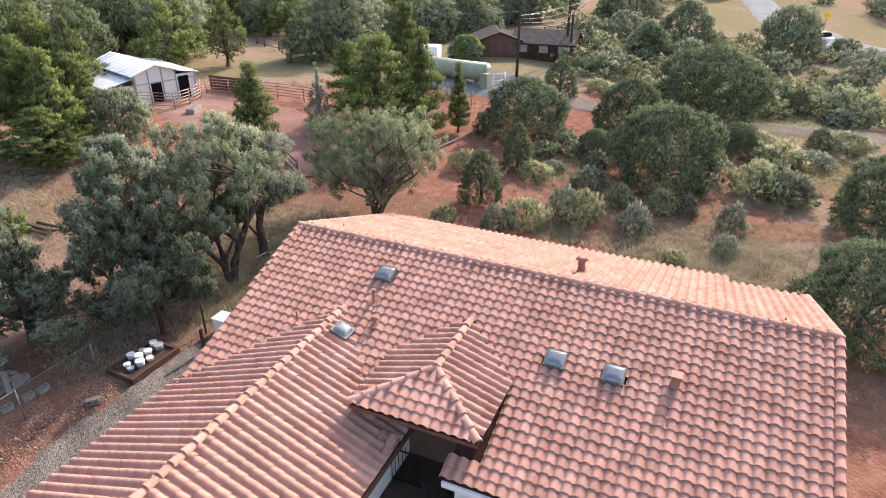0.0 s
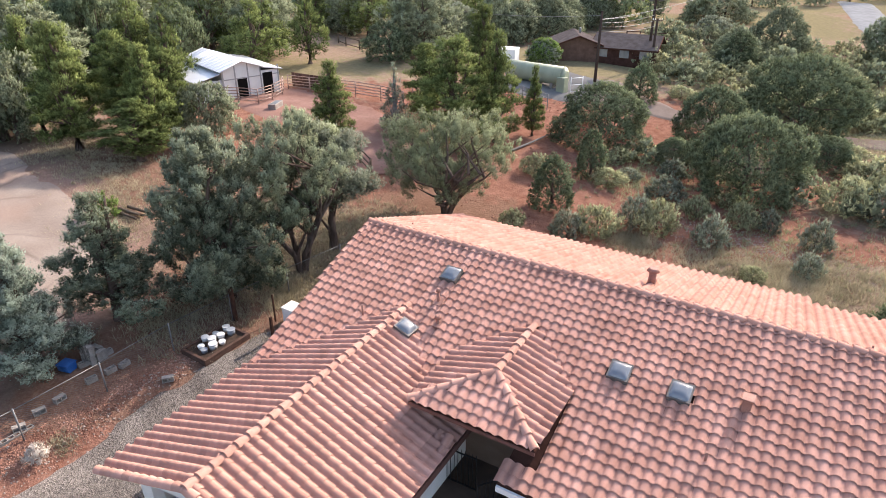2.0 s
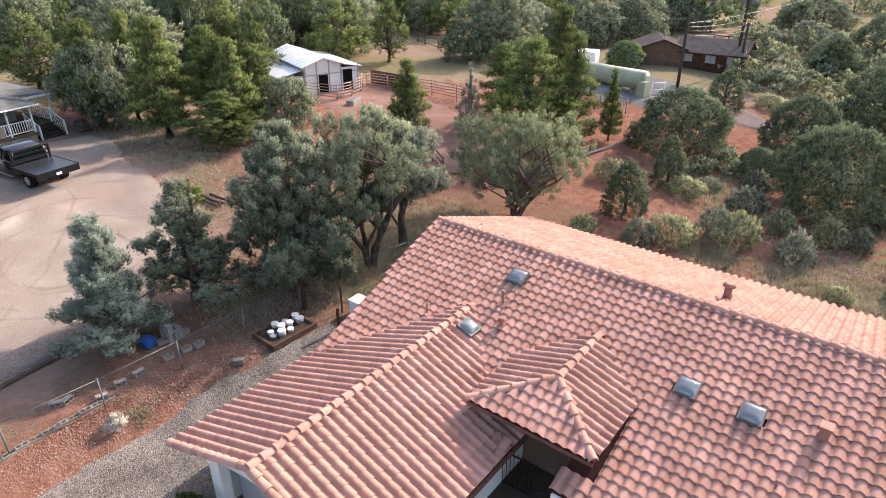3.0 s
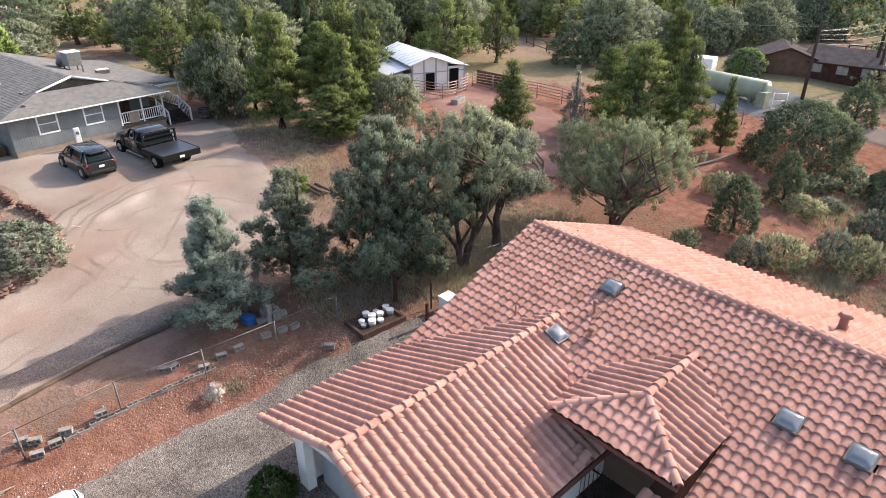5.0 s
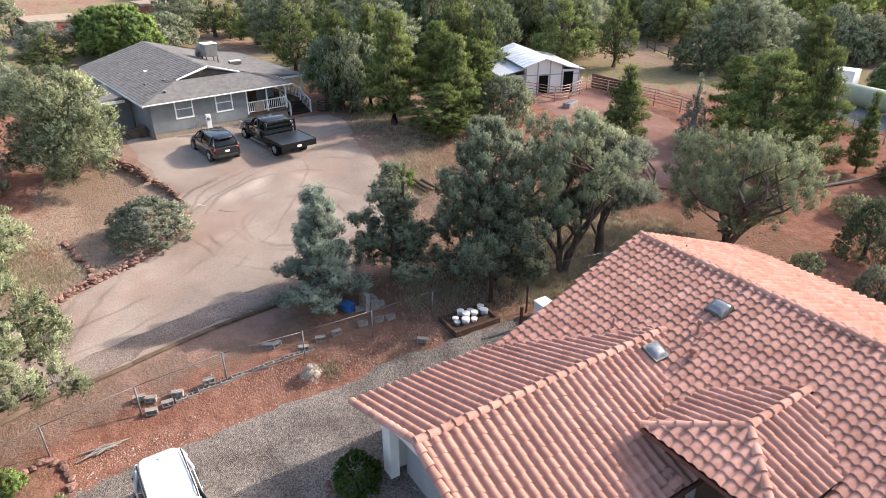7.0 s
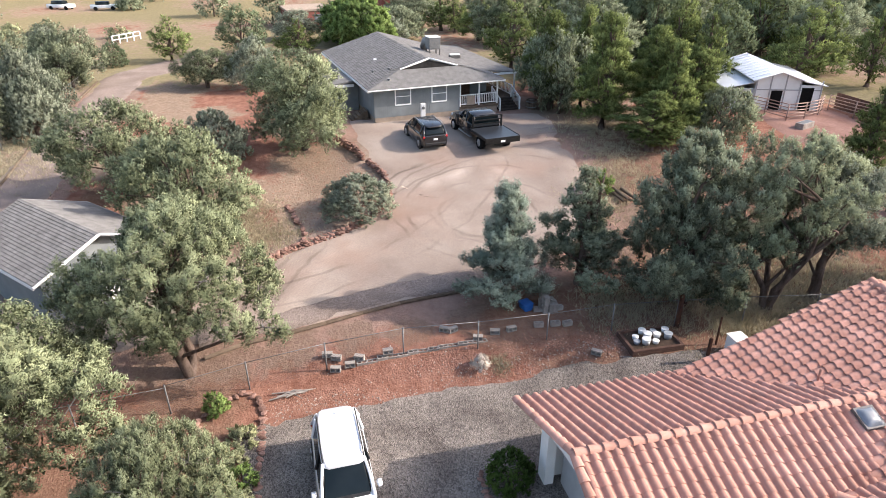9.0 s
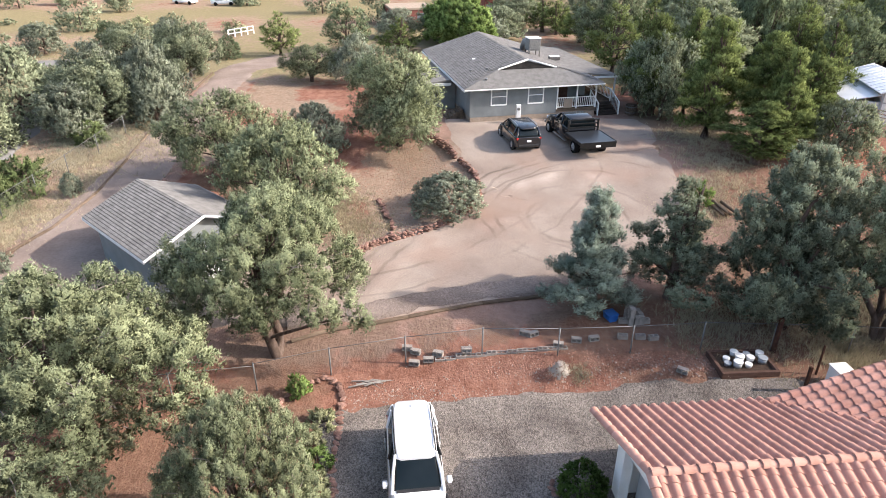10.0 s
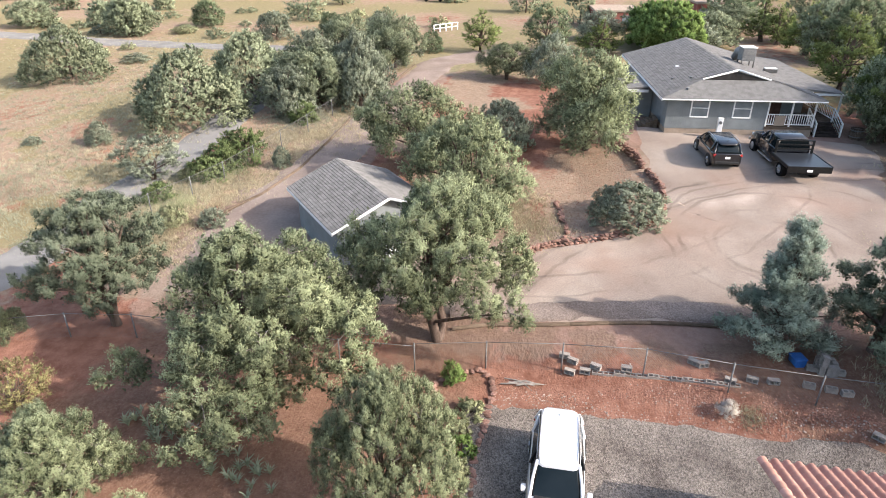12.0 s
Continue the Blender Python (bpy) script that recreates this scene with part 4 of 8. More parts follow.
def grove(kinds, rows):
    """Places trees (x, y, height, radius) using the given makers in turn; the first of each kind is the original."""
    made = {}
    for i, (x, y, h, r) in enumerate(rows):
        key = i % len(kinds)
        maker, h0, r0 = kinds[key]
        turn = (i * 77) % 360
        if key not in made:
            made[key] = maker()
            place(made[key], x, y, h, r, h0, r0, turn, True)
        else:
            m = pose(x, y, ground_z(x, y), 0, 0, turn) @ Matrix.Diagonal((r / r0, r / r0, h / h0, 1))
            base = made[key].matrix_basis.copy()
            made[key].matrix_basis = Matrix.Identity(4)
            copy_thing(made[key], m)
            made[key].matrix_basis = base

# places of plants: x, y, height, crown radius
SAGE = [(-13.1, 29.2, 1, 0.7), (-10.4, 30.7, 1.5, 1), (-9.1, 31.7, 1.7, 1.2), (-7.6, 34.1, 1.8, 1), (-6.3, 33.8, 1.8, 1.1), (-7.1, 39.2, 1.4, 1.2), (-10.6, 38.1, 1, 1),
    (-9.8, 40.2, 0.6, 0.8), (-4.8, 37.1, 1.3, 0.8), (-3.4, 33.6, 1.7, 0.9), (-2.4, 37, 1.4, 0.8), (-0.9, 37.3, 1.3, 0.7), (-3.4, 39.8, 0.9, 0.8), (1.5, 36, 1.6, 0.9),
    (2.6, 42.4, 2, 1.5), (4.8, 41.8, 1.8, 1.4), (3.6, 48.1, 1.4, 1.2), (-7.6, 42.7, 1.2, 0.9), (-11.3, 42.7, 1, 0.9), (6.5, 49.4, 1.1, 1.4), (9, 53.8, 1.5, 1.5),
    (10.2, 49.8, 1.2, 1.2)]
SAGE_FAR = [(-15.3, 37.4, 1.2, 1), (1.4, 32.6, 1.2, 0.7), (-0.9, 30.6, 0.8, 0.6), (2.2, 70.8, 1.1, 1.6), (4.5, 69.4, 1.6, 1.4), (-0.1, 73.8, 1.4, 1.6), (-11.3, 61.6, 1.1, 1.2),
    (-12.3, 70.7, 1.2, 1.5), (2, 81, 1.2, 1.3), (9, 61.9, 1.2, 1.4), (2.8, 54.1, 0.9, 1), (-4.5, 85, 1.3, 1.7), (-14.9, 70, 1.2, 1.2), (-39.1, -40, 0.6, 0.7),
    (-82.5, -53.7, 1.1, 1.6), (-80, -65.2, 1.1, 1.6), (-28.2, -21.5, 1, 0.9), (-28.8, -19.1, 1, 0.8), (-34.5, -23.7, 0.8, 0.9), (-62.8, -47.7, 0.9, 1.5)]
PINES = [(-41.5, 22.3, 8, 2.7), (-40, 26.1, 6.4, 2.6), (-47.4, 23.3, 7.8, 2.2), (-38.6, 27.8, 5.8, 2.4), (-36.3, 23.2, 3.9, 2.7), (-29.1, 33.5, 5.5, 2.2), (-21.9, 37.9, 7.6, 3.3),
    (-26, 40.8, 6, 2.6), (-18.5, 44.1, 5.2, 1.1), (-26, 49.8, 7.7, 2.2), (-48.1, 20.9, 7.4, 2.8), (-37.2, 25, 6.7, 2.4), (-45.7, 25, 6.1, 2.4), (-43.7, 27.4, 6.7, 2.5),
    (-20.1, 41, 7.8, 2.4)]
FAR_PINES = [(-75.7, -11.5, 4.7, 3), (-79.2, -4.2, 5.1, 2.8), (-78.6, 2.1, 4, 2.9), (-47.8, 52.1, 6.5, 3), (-61.8, 51.4, 8, 3.7), (-60.4, 56.7, 7.2, 3.1), (-63.2, 46.4, 7.5, 4),
    (-62, 36.3, 8.6, 3.3), (-65.8, 31.4, 6.4, 2.7), (-68, 28.4, 6.9, 2.7), (-77.2, 28.2, 6.9, 3), (-82, 25.1, 6.1, 3.4), (-88.5, 23.6, 4.7, 2.9), (-54.8, 41.2, 6.9, 2.5),
    (-60.2, 31.2, 8.3, 2.8), (-58.1, 38.9, 7.9, 2.8), (-59.7, 36.2, 8.5, 2.6), (-48.6, 35.4, 7.2, 2.8), (-63.5, 52.7, 6.3, 3.4), (-62.9, 37.6, 8.2, 3.2), (-65, 44.2, 7.4, 3),
    (-73.6, 35.6, 6.3, 4), (-86.6, 7, 4.6, 2.5), (-91.2, 22.4, 5.7, 2.9)]
MID_JUNIPERS = [(-50.6, -21.7, 4.6, 3.3), (-51.2, -17.9, 5.7, 2.5), (-65.7, -19, 5.1, 2.8), (-61, -2.5, 4.6, 2.1), (-49.4, 21.4, 5.7, 2.4), (-51.4, 22.2, 5.7, 2.8),
    (-46.4, 21, 6, 2.5), (-88.3, 2.2, 3.7, 2.9), (-96.9, 19.6, 4.1, 3.5),
    (-46.8, -22.4, 3.8, 2.2), (-49.3, -20.7, 4.4, 2.5), (-56.0, -20.0, 4.2, 2.6), (-64.4, -19.5, 4.0, 2.4), (-58.9, -25.4, 4.6, 2.8), (-70.8, -26.1, 4.2, 2.7), (-78.3, -24.3, 3.8, 2.4), (-52.7, -25.1, 3.6, 2.3)]
JUNIPERS = [(-20.8, 15.8, 7.6, 3.0)]
FAR_JUNIPERS = [(5.4, 91.8, 5.7, 3.7), (12.4, 96.5, 2.5, 1.9), (-14.4, 92.3, 2.9, 2.3), (-80.1, -59.9, 4.4, 3.5), (-89.1, -54.1, 3.7, 2.2), (-80.5, -39.3, 3.5, 2.4), (-83.8, -79.5, 3.7, 3.3),
    (-86.6, -33.8, 2.8, 1.7), (-82.5, 11.4, 4.4, 3.7), (-36.4, 28.5, 3.7, 2.1), (-41.5, 57.8, 4, 2.7), (-44.1, 74.5, 4.8, 3.4), (-35, 77.1, 4.8, 3.2), (-38.7, 100.3, 4.3, 4.3),
    (-58.7, 74.2, 3.7, 3.9), (-85, 14.9, 4, 3.3)]
ROUND_JUNIPERS = [(6.9, 27.2, 4.3, 2.7), (9.2, 38.7, 4.4, 2.8), (-13.9, 46.1, 4.4, 3.4), (-2.9, 41.8, 5.2, 3.3), (-6.7, 50.7, 4.3, 2.6), (-1.3, 59, 6.2, 4.3), (1.3, 51.1, 2.2, 1.8), (-8, 44.4, 1.9, 1.1)]
ROUND_FAR = [(-6.4, 90.8, 5.1, 3.5), (-9.8, 82.2, 3.6, 2.2), (-44.9, -30.1, 5.2, 3.9), (-55.1, -49.3, 4.9, 3.4), (-52.5, -28.6, 5.2, 3.4), (-17.5, 112.4, 4.7, 5), (-32.9, 81.7, 5, 4.1), (-31.2, 94.2, 5.2, 3.7), (-37.5, 74.7, 5.8, 3.4), (-34.7, 87.4, 5.9, 3.8), (-32.6, 96.8, 5.5, 3.9)]
CONES = [(-12.3, 32.9, 3.3, 1.2), (-12.1, 39.1, 3.2, 1), (-14.2, 57.9, 3.5, 1.5), (-9.1, 78.5, 3.9, 2), (8.1, 94.8, 3.4, 1.7), (6, 64.4, 2.3, 1.1), (7.1, 54.4, 1.6, 0.9),
    (-74.6, -17, 2.5, 1.3)]
LUSH_NEAR = [(-21.4, -4.7, 6.9, 3.6), (-16.2, -9.8, 6.8, 3.9), (-12.1, -4.1, 5.3, 1.95), (-10.2, -13.4, 3.9, 2.1)]
LUSH_FAR = [(-38.5, -9.6, 5.1, 3.5), (-42.2, 0.9, 6.3, 3.9), (-62.6, -6.9, 3.3, 2.7), (-17.8, -22.4, 1.5, 0.8), (-31.7, -5.2, 5.4, 3.3)]
GREY = [(-41.9, -4.6, 3.2, 1.9), (-49.5, -17.3, 4.1, 2.1), (-32.5, 3.2, 2.2, 1.95), (-39.7, -34.7, 1.7, 0.9), (-37.3, -18.9, 1.4, 0.6), (-26.5, 65.1, 2.6, 1.8)]
MESQUITES = [(12.2, 76.6, 4.2, 2.8), (-34.1, -26.4, 2.7, 2.3)]
GREENS = [(-78.4, 9.7, 5.7, 3.8), (-83.5, 8.3, 5.2, 3.4), (-26.5, 65.1, 2.6, 1.8)]

grove([(lambda: tree("pine_tree", 11, 8, 2.7, "pine", M_PINE, "tall soft green pine with open tiers of needles", clear=0.10, limbs=26, gaps=0.34, boughs=40, plate=0.30, flat=0.5, finger=2.8, clumps=9, per=15, size=0.16, width=0.028, clump=0.28, tuft=0.44, cover=1.7, apart=0.7), 8, 2.7),
       (lambda: tree("pine_tree", 12, 8, 2.7, "pine", M_PINE, "tall soft green pine with open tiers of needles", clear=0.14, limbs=26, gaps=0.38, lumps=0.4, boughs=40, plate=0.30, flat=0.5, finger=2.8, clumps=9, per=15, size=0.16, width=0.028, clump=0.28, tuft=0.44, cover=1.7, apart=0.7), 8, 2.7),
       (lambda: tree("pine_tree", 13, 7, 2.5, "cone", M_PINE, "green pine with a narrow ragged crown", clear=0.08, limbs=22, gaps=0.32, boughs=40, plate=0.30, flat=0.5, finger=2.8, clumps=9, per=15, size=0.16, width=0.028, clump=0.28, tuft=0.42, cover=1.7, apart=0.7), 7, 2.5)], PINES)
grove([(lambda: tree("pine_tree", 14, 7, 3, "pine", M_PINE, "distant green pine among other trees", clear=0.10, gaps=0.3, clumps=8, per=15, size=0.3, width=0.055, clump=0.28, tuft=0.75, cover=1.0), 7, 3),
       (lambda: tree("pine_tree", 15, 7, 3, "round", M_DARKJ, "distant dark green evergreen in a wood", clear=0.08, gaps=0.25, clumps=8, per=15, size=0.3, width=0.055, clump=0.28, tuft=0.75, cover=1.1), 7, 3),
       (lambda: tree("pine_tree", 16, 7, 3, "cone", M_PINE, "distant green pine among other trees", clear=0.10, gaps=0.3, clumps=8, per=15, size=0.3, width=0.055, clump=0.28, tuft=0.7, cover=1.0), 7, 3)], FAR_PINES)
grove([(lambda: tree("juniper_tree", 19, 5.2, 3, "round", M_JUN, "grey-green juniper with a dense uneven crown", clear=0.06, gaps=0.05, lumps=0.4, trunks=2, boughs=26, finger=2.6, clumps=8, per=11, size=0.15, width=0.042, clump=0.28, tuft=0.46, cover=2.0, apart=0.72), 5.2, 3),
       (lambda: tree("juniper_tree", 20, 5.2, 3, "dome", M_GREYL, "pale grey-green juniper with an uneven crown", clear=0.04, gaps=0.05, lumps=0.4, trunks=3, boughs=26, finger=2.6, clumps=8, per=11, size=0.15, width=0.042, clump=0.28, tuft=0.46, cover=2.0, apart=0.72), 5.2, 3)], MID_JUNIPERS)
grove([(lambda: tree("juniper_tree", 21, 6, 2.4, "dome", M_BLUED, "blue-grey juniper with a ragged crown", clear=0.02, lumps=0.55, trunks=2, boughs=34, plume=0.9, flat=1.3, finger=2.6, clumps=13, per=21, size=0.062, width=0.0165, core=30, clump=0.27, tuft=0.36, cover=2.8, apart=0.82), 6, 2.4)], JUNIPERS)
grove([(lambda: tree("juniper_tree", 23, 4.5, 3, "round", M_JUN, "distant grey-green juniper in scrub", clear=0.03, gaps=-0.2, lumps=0.4, clumps=8, per=12, size=0.2, width=0.06, clump=0.28, tuft=0.55, cover=1.6, apart=0.75), 4.5, 3),
       (lambda: tree("juniper_tree", 24, 4.5, 3, "dome", M_DARKJ, "distant dark green juniper in scrub", clear=0.03, gaps=-0.2, lumps=0.4, clumps=8, per=12, size=0.2, width=0.06, clump=0.28, tuft=0.55, cover=1.6, apart=0.75), 4.5, 3),
       (lambda: tree("juniper_tree", 25, 4.5, 3, "dome", M_GREYL, "distant grey-green juniper in scrub", clear=0.03, gaps=-0.2, lumps=0.4, clumps=8, per=12, size=0.2, width=0.06, clump=0.28, tuft=0.55, cover=1.6, apart=0.75), 4.5, 3)], FAR_JUNIPERS)
grove([(lambda: tree("juniper_tree", 26, 5, 3.3, "dome", M_DARKJ, "dense round dark green juniper in red earth", clear=0.0, gaps=-0.5, lumps=0.28, limbs=8, clumps=10, per=12, size=0.125, width=0.036, clump=0.26, tuft=0.42, cover=2.2, inner=0.9, apart=0.62), 5, 3.3),
       (lambda: tree("juniper_tree", 27, 5, 3.3, "round", M_DARKJ, "dense round dark green juniper in red earth", clear=0.0, gaps=-0.5, lumps=0.32, limbs=8, clumps=10, per=12, size=0.125, width=0.036, clump=0.26, tuft=0.42, cover=2.2, inner=0.9, apart=0.62), 5, 3.3)], ROUND_JUNIPERS)
grove([(lambda: tree("juniper_tree", 29, 5, 3.5, "dome", M_JUN, "dense rounded grey-green juniper in dry grass", clear=0.0, gaps=-0.5, lumps=0.35, limbs=8, clumps=7, per=11, size=0.18, width=0.055, clump=0.26, tuft=0.5, cover=2.2, inner=0.88, apart=0.64), 5, 3.5)], ROUND_FAR)
grove([(lambda: tree("young_juniper", 28, 3.3, 1.2, "dome", M_DARKJ, "young dense egg-shaped juniper", clear=0.0, gaps=0.05, lumps=0.15, limbs=6, clumps=7, per=16, size=0.10, width=0.030, clump=0.26, tuft=0.30, cover=1.8, apart=0.7, inner=0.8), 3.3, 1.2)], CONES)
grove([(lambda: tree("juniper_tree", 31, 6.5, 3.3, "dome", M_LUSH, "large olive-green juniper beside the fence", clear=0.26, trunks=2, limbs=26, boughs=46, twigs=130, finger=2.0, lumps=0.22, flat=1.7, plume=1.2, clumps=11, per=26, size=0.060, width=0.0165, clump=0.27, tuft=0.40, cover=3.6, apart=0.80, core=24), 6.5, 3.3),
       (lambda: tree("juniper_tree", 32, 6.5, 3.3, "dome", M_LUSH, "large olive-green juniper with grey twigs", clear=0.14, trunks=3, limbs=24, boughs=44, twigs=170, finger=2.0, lumps=0.4, flat=1.7, plume=1.2, clumps=11, per=26, size=0.060, width=0.0165, clump=0.27, tuft=0.40, cover=3.6, apart=0.80, core=24), 6.5, 3.3)], LUSH_NEAR)
grove([(lambda: tree("juniper_tree", 33, 5.3, 3.3, "round", M_LUSH, "olive-green juniper with a full crown", clear=0.10, trunks=2, boughs=28, finger=2.6, lumps=0.4, clumps=10, per=12, size=0.12, width=0.032, clump=0.28, tuft=0.42, cover=2.1, apart=0.72), 5.3, 3.3),
       (lambda: tree("juniper_tree", 34, 5.3, 3.3, "dome", M_LUSH, "olive-green juniper with a drooping crown", clear=0.05, trunks=2, boughs=28, finger=2.6, lumps=0.4, droop=0.3, clumps=10, per=12, size=0.12, width=0.032, clump=0.28, tuft=0.42, cover=2.1, apart=0.72), 5.3, 3.3)], LUSH_FAR)
grove([(lambda: tree("grey_shrub", 35, 3, 2, "dome", M_GREYL, "grey-green rounded shrub in dry grass", "shrub", clear=0.0, gaps=-0.2, limbs=8, clumps=9, per=13, size=0.12, width=0.036, clump=0.26, tuft=0.34, cover=1.6, apart=0.8), 3, 2)], GREY)
grove([(lambda: tree("mesquite", 36, 4, 2.6, "vase", M_GREYL, "airy pale green mesquite in dry grass", clear=0.1, trunks=3, gaps=0.4, clumps=7, per=20, size=0.16, width=0.03, clump=0.28, tuft=0.42, cover=0.8), 4, 2.6)], MESQUITES)
grove([(lambda: tree("broadleaf_tree", 37, 5.5, 3.5, "round", M_GREEN, "bright green broadleaf tree among pines", clear=0.08, gaps=0.15, clumps=8, per=22, size=0.26, width=0.08, clump=0.28, tuft=0.55, cover=1.3), 5.5, 3.5)], GREENS)

for rows in (SAGE, SAGE_FAR):
    grove([(lambda: tree("sagebrush", 38, 1.2, 1.0, "round", M_SAGE, "pale yellow-green rounded sagebrush on red earth", "shrub", clear=0.0, gaps=0.1, limbs=4, clumps=7, per=12, size=0.13, width=0.022, clump=0.26, tuft=0.26, cover=1.4, apart=0.72), 1.2, 1.0),
           (lambda: tree("sagebrush", 39, 1.2, 1.0, "dome", M_GREYL, "grey-green rounded sagebrush on red earth", "shrub", clear=0.0, gaps=0.1, limbs=4, clumps=7, per=12, size=0.13, width=0.022, clump=0.26, tuft=0.26, cover=1.4, apart=0.72), 1.2, 1.0)], rows)


def one(t, x, y, h, r, h0, r0, turn=0):
    return place(t, x, y, h, r, h0, r0, turn, True)


one(tree("young_juniper", 41, 5.2, 1.75, "cone", M_BLUE, "blue-grey cone-shaped juniper beside the fence", boughs=46, plate=0.36, finger=3.8, split=True, clear=0.05, gaps=0.18, lumps=0.6, limbs=34, apart=0.8, plume=0.8, clumps=10, per=22, core=20, size=0.064, width=0.015, clump=0.42, tuft=0.23, cover=2.9), -22.8, 8.5, 5.5, 2.35, 5.2, 1.75)
one(tree("juniper_tree", 42, 6.6, 3.0, "dome", M_BLUED, "broad blue-grey juniper with tiered limbs beside the lane", boughs=40, plate=0.36, finger=3.2, apart=0.86, plume=0.9, split=True, clear=0.27, lumps=0.3, limbs=30, trunks=2, clumps=15, per=22, core=30, size=0.068, width=0.0185, clump=0.3, tuft=0.36, cover=2.0), -19.7, -18.7, 6.0, 2.8, 6.6, 3.0)
one(tree("juniper_tree", 43, 5.7, 1.9, "cone", M_BLUED, "grey-green juniper with bare lower limbs", boughs=34, finger=3.4, plate=0.5, split=True, clear=0.12, gaps=0.2, lumps=0.7, limbs=30, trunks=2, plume=0.8, clumps=12, per=22, core=26, size=0.064, width=0.017, clump=0.28, tuft=0.32, cover=3.2, apart=0.76), -23.2, 12.2, 5.7, 2.7, 5.7, 1.9)
one(tree("juniper_tree", 44, 7.5, 3.0, "vase", M_JUN, "tall juniper with forked bare trunks", boughs=30, plume=0.7, flat=1.3, finger=3.0, apart=0.8, split=True, clear=0.3, gaps=0.15, lumps=0.5, limbs=50, trunks=4, lean=0.45, clumps=12, per=22, core=20, size=0.068, width=0.0175, clump=0.28, tuft=0.36, cover=1.9), -19.4, 19.2, 7.6, 3.0, 7.5, 3.0)
one(tree("juniper_tree", 45, 5.8, 1.7, "round", M_GREYL, "slender juniper with a single bare trunk", boughs=16, finger=3.2, apart=0.75, split=True, clear=0.38, gaps=0.3, limbs=20, clumps=13, per=22, core=36, size=0.068, width=0.0175, clump=0.28, tuft=0.34, cover=1.7), -19.6, 21.9, 6.4, 2.0, 5.8, 1.7)
one(tree("juniper_tree", 46, 5.8, 4.4, "vase", M_LUSH, "broad many-stemmed juniper behind the roof", boughs=46, plume=0.7, flat=1.4, finger=3.2, apart=0.8, split=True, clear=0.18, gaps=0.3, lumps=0.3, limbs=60, trunks=5, lean=0.5, clumps=10, per=22, core=14, size=0.068, width=0.0165, clump=0.3, tuft=0.36, cover=2.0), -17.0, 28.7, 5.8, 4.4, 5.8, 4.4)
one(tree("thin_tree", 47, 5.3, 1.3, "cone", M_GREYL, "thin greyish half-bare conifer by the corral", clear=0.08, gaps=0.4, limbs=40, bark=M_GREYBARK, clumps=7, per=16, size=0.14, width=0.02, clump=0.28, tuft=0.3, cover=0.7), -26.4, 37.2, 5.3, 1.3, 5.3, 1.3)

# ---- far woods ----
def far_woods(name, seed, spots, mat, label, per=15, leaf_len=0.6):
    """Joined crowns of a distant wood, each with its own trunk."""
    rng = np.random.default_rng(seed)
    rnd = random.Random(seed)
    bm = bmesh.new()
    for x, y, h, r in spots:
        rod((x, y, ground_z(x, y) - 0.2), (x, y, ground_z(x, y) + h * 0.5), 0.16, 0.06, 5, bm)
    stems = solid(name + "_stems", bm, M_BARK, "trunks of a distant wood", "trees", "stuff")
    qs, ts, ws = [], [], []
    for x, y, h, r in spots:
        cs, outs = [], []
        for _ in range(70):
            s, th = rnd.random(), rnd.uniform(0, 6.28)
            rho = (PROFILES["dome"](s)) * (0.4 + 0.6 * math.sqrt(rnd.random())) * r * (1 + 0.5 * noise.noise((math.cos(th) * 2 + x, math.sin(th) * 2, s * 3)))
            cs.append((x + math.cos(th) * rho, y + math.sin(th) * rho, ground_z(x, y) + h * (0.05 + 0.93 * s)))
            outs.append((math.cos(th), math.sin(th), 0.4))
        q, tips, way = leaves(rng, np.array(cs), np.array(outs), per, 0.5, leaf_len, leaf_len * 0.37)
        qs.append(q)
        ts.append(tips)
        ws.append(way)
    return solid(name, quads_mesh(name, np.concatenate(qs), mat, 3, np.concatenate(ts), np.concatenate(ws)), None, label, "trees", "stuff")


def ring(seed, count, a0, a1, d0, d1, h0, h1):
    rnd = random.Random(seed)
    rows = []
    for _ in range(count):
        a, d = radians(rnd.uniform(a0, a1)), math.sqrt(rnd.uniform(d0 ** 2, d1 ** 2))
        h = rnd.uniform(h0, h1)
        rows.append((-math.sin(a) * d, math.cos(a) * d, h, h * rnd.uniform(0.4, 0.6)))
    return rows


far_woods("woods", 51, ring(51, 90, 12, 66, 95, 190, 6, 10), M_PINE, "distant mixed green woodland")
far_woods("woods", 52, ring(52, 66, 14, 80, 100, 200, 5, 9), M_DARKJ, "distant dark green woodland")
far_woods("scrub_trees", 53, ring(53, 34, -16, 14, 104, 200, 3, 6), M_JUN, "distant scattered junipers", 20, 0.36)
far_woods("scrub_trees", 54, ring(54, 46, 86, 142, 98, 210, 3, 6), M_JUN, "distant scattered junipers", 20, 0.36)

def free(x, y):
    """Keeps the added pines off the corral, barn, tank yard, lane and houses."""
    return not (-48 < x < -20 and 30 < y < 62) and not (-52 < x < -36 and 32 < y < 44) and not (-70 < x < -43 and 2 < y < 22) and not (-33 < x < -12 and 48 < y < 90) and not (-58 < x < -42 and 56 < y < 70)


MORE = [(round(x, 1), round(y, 1), h, r) for x, y, h, r in ring(57, 46, 31, 74, 58, 100, 5.5, 8.5) if free(x, y)]
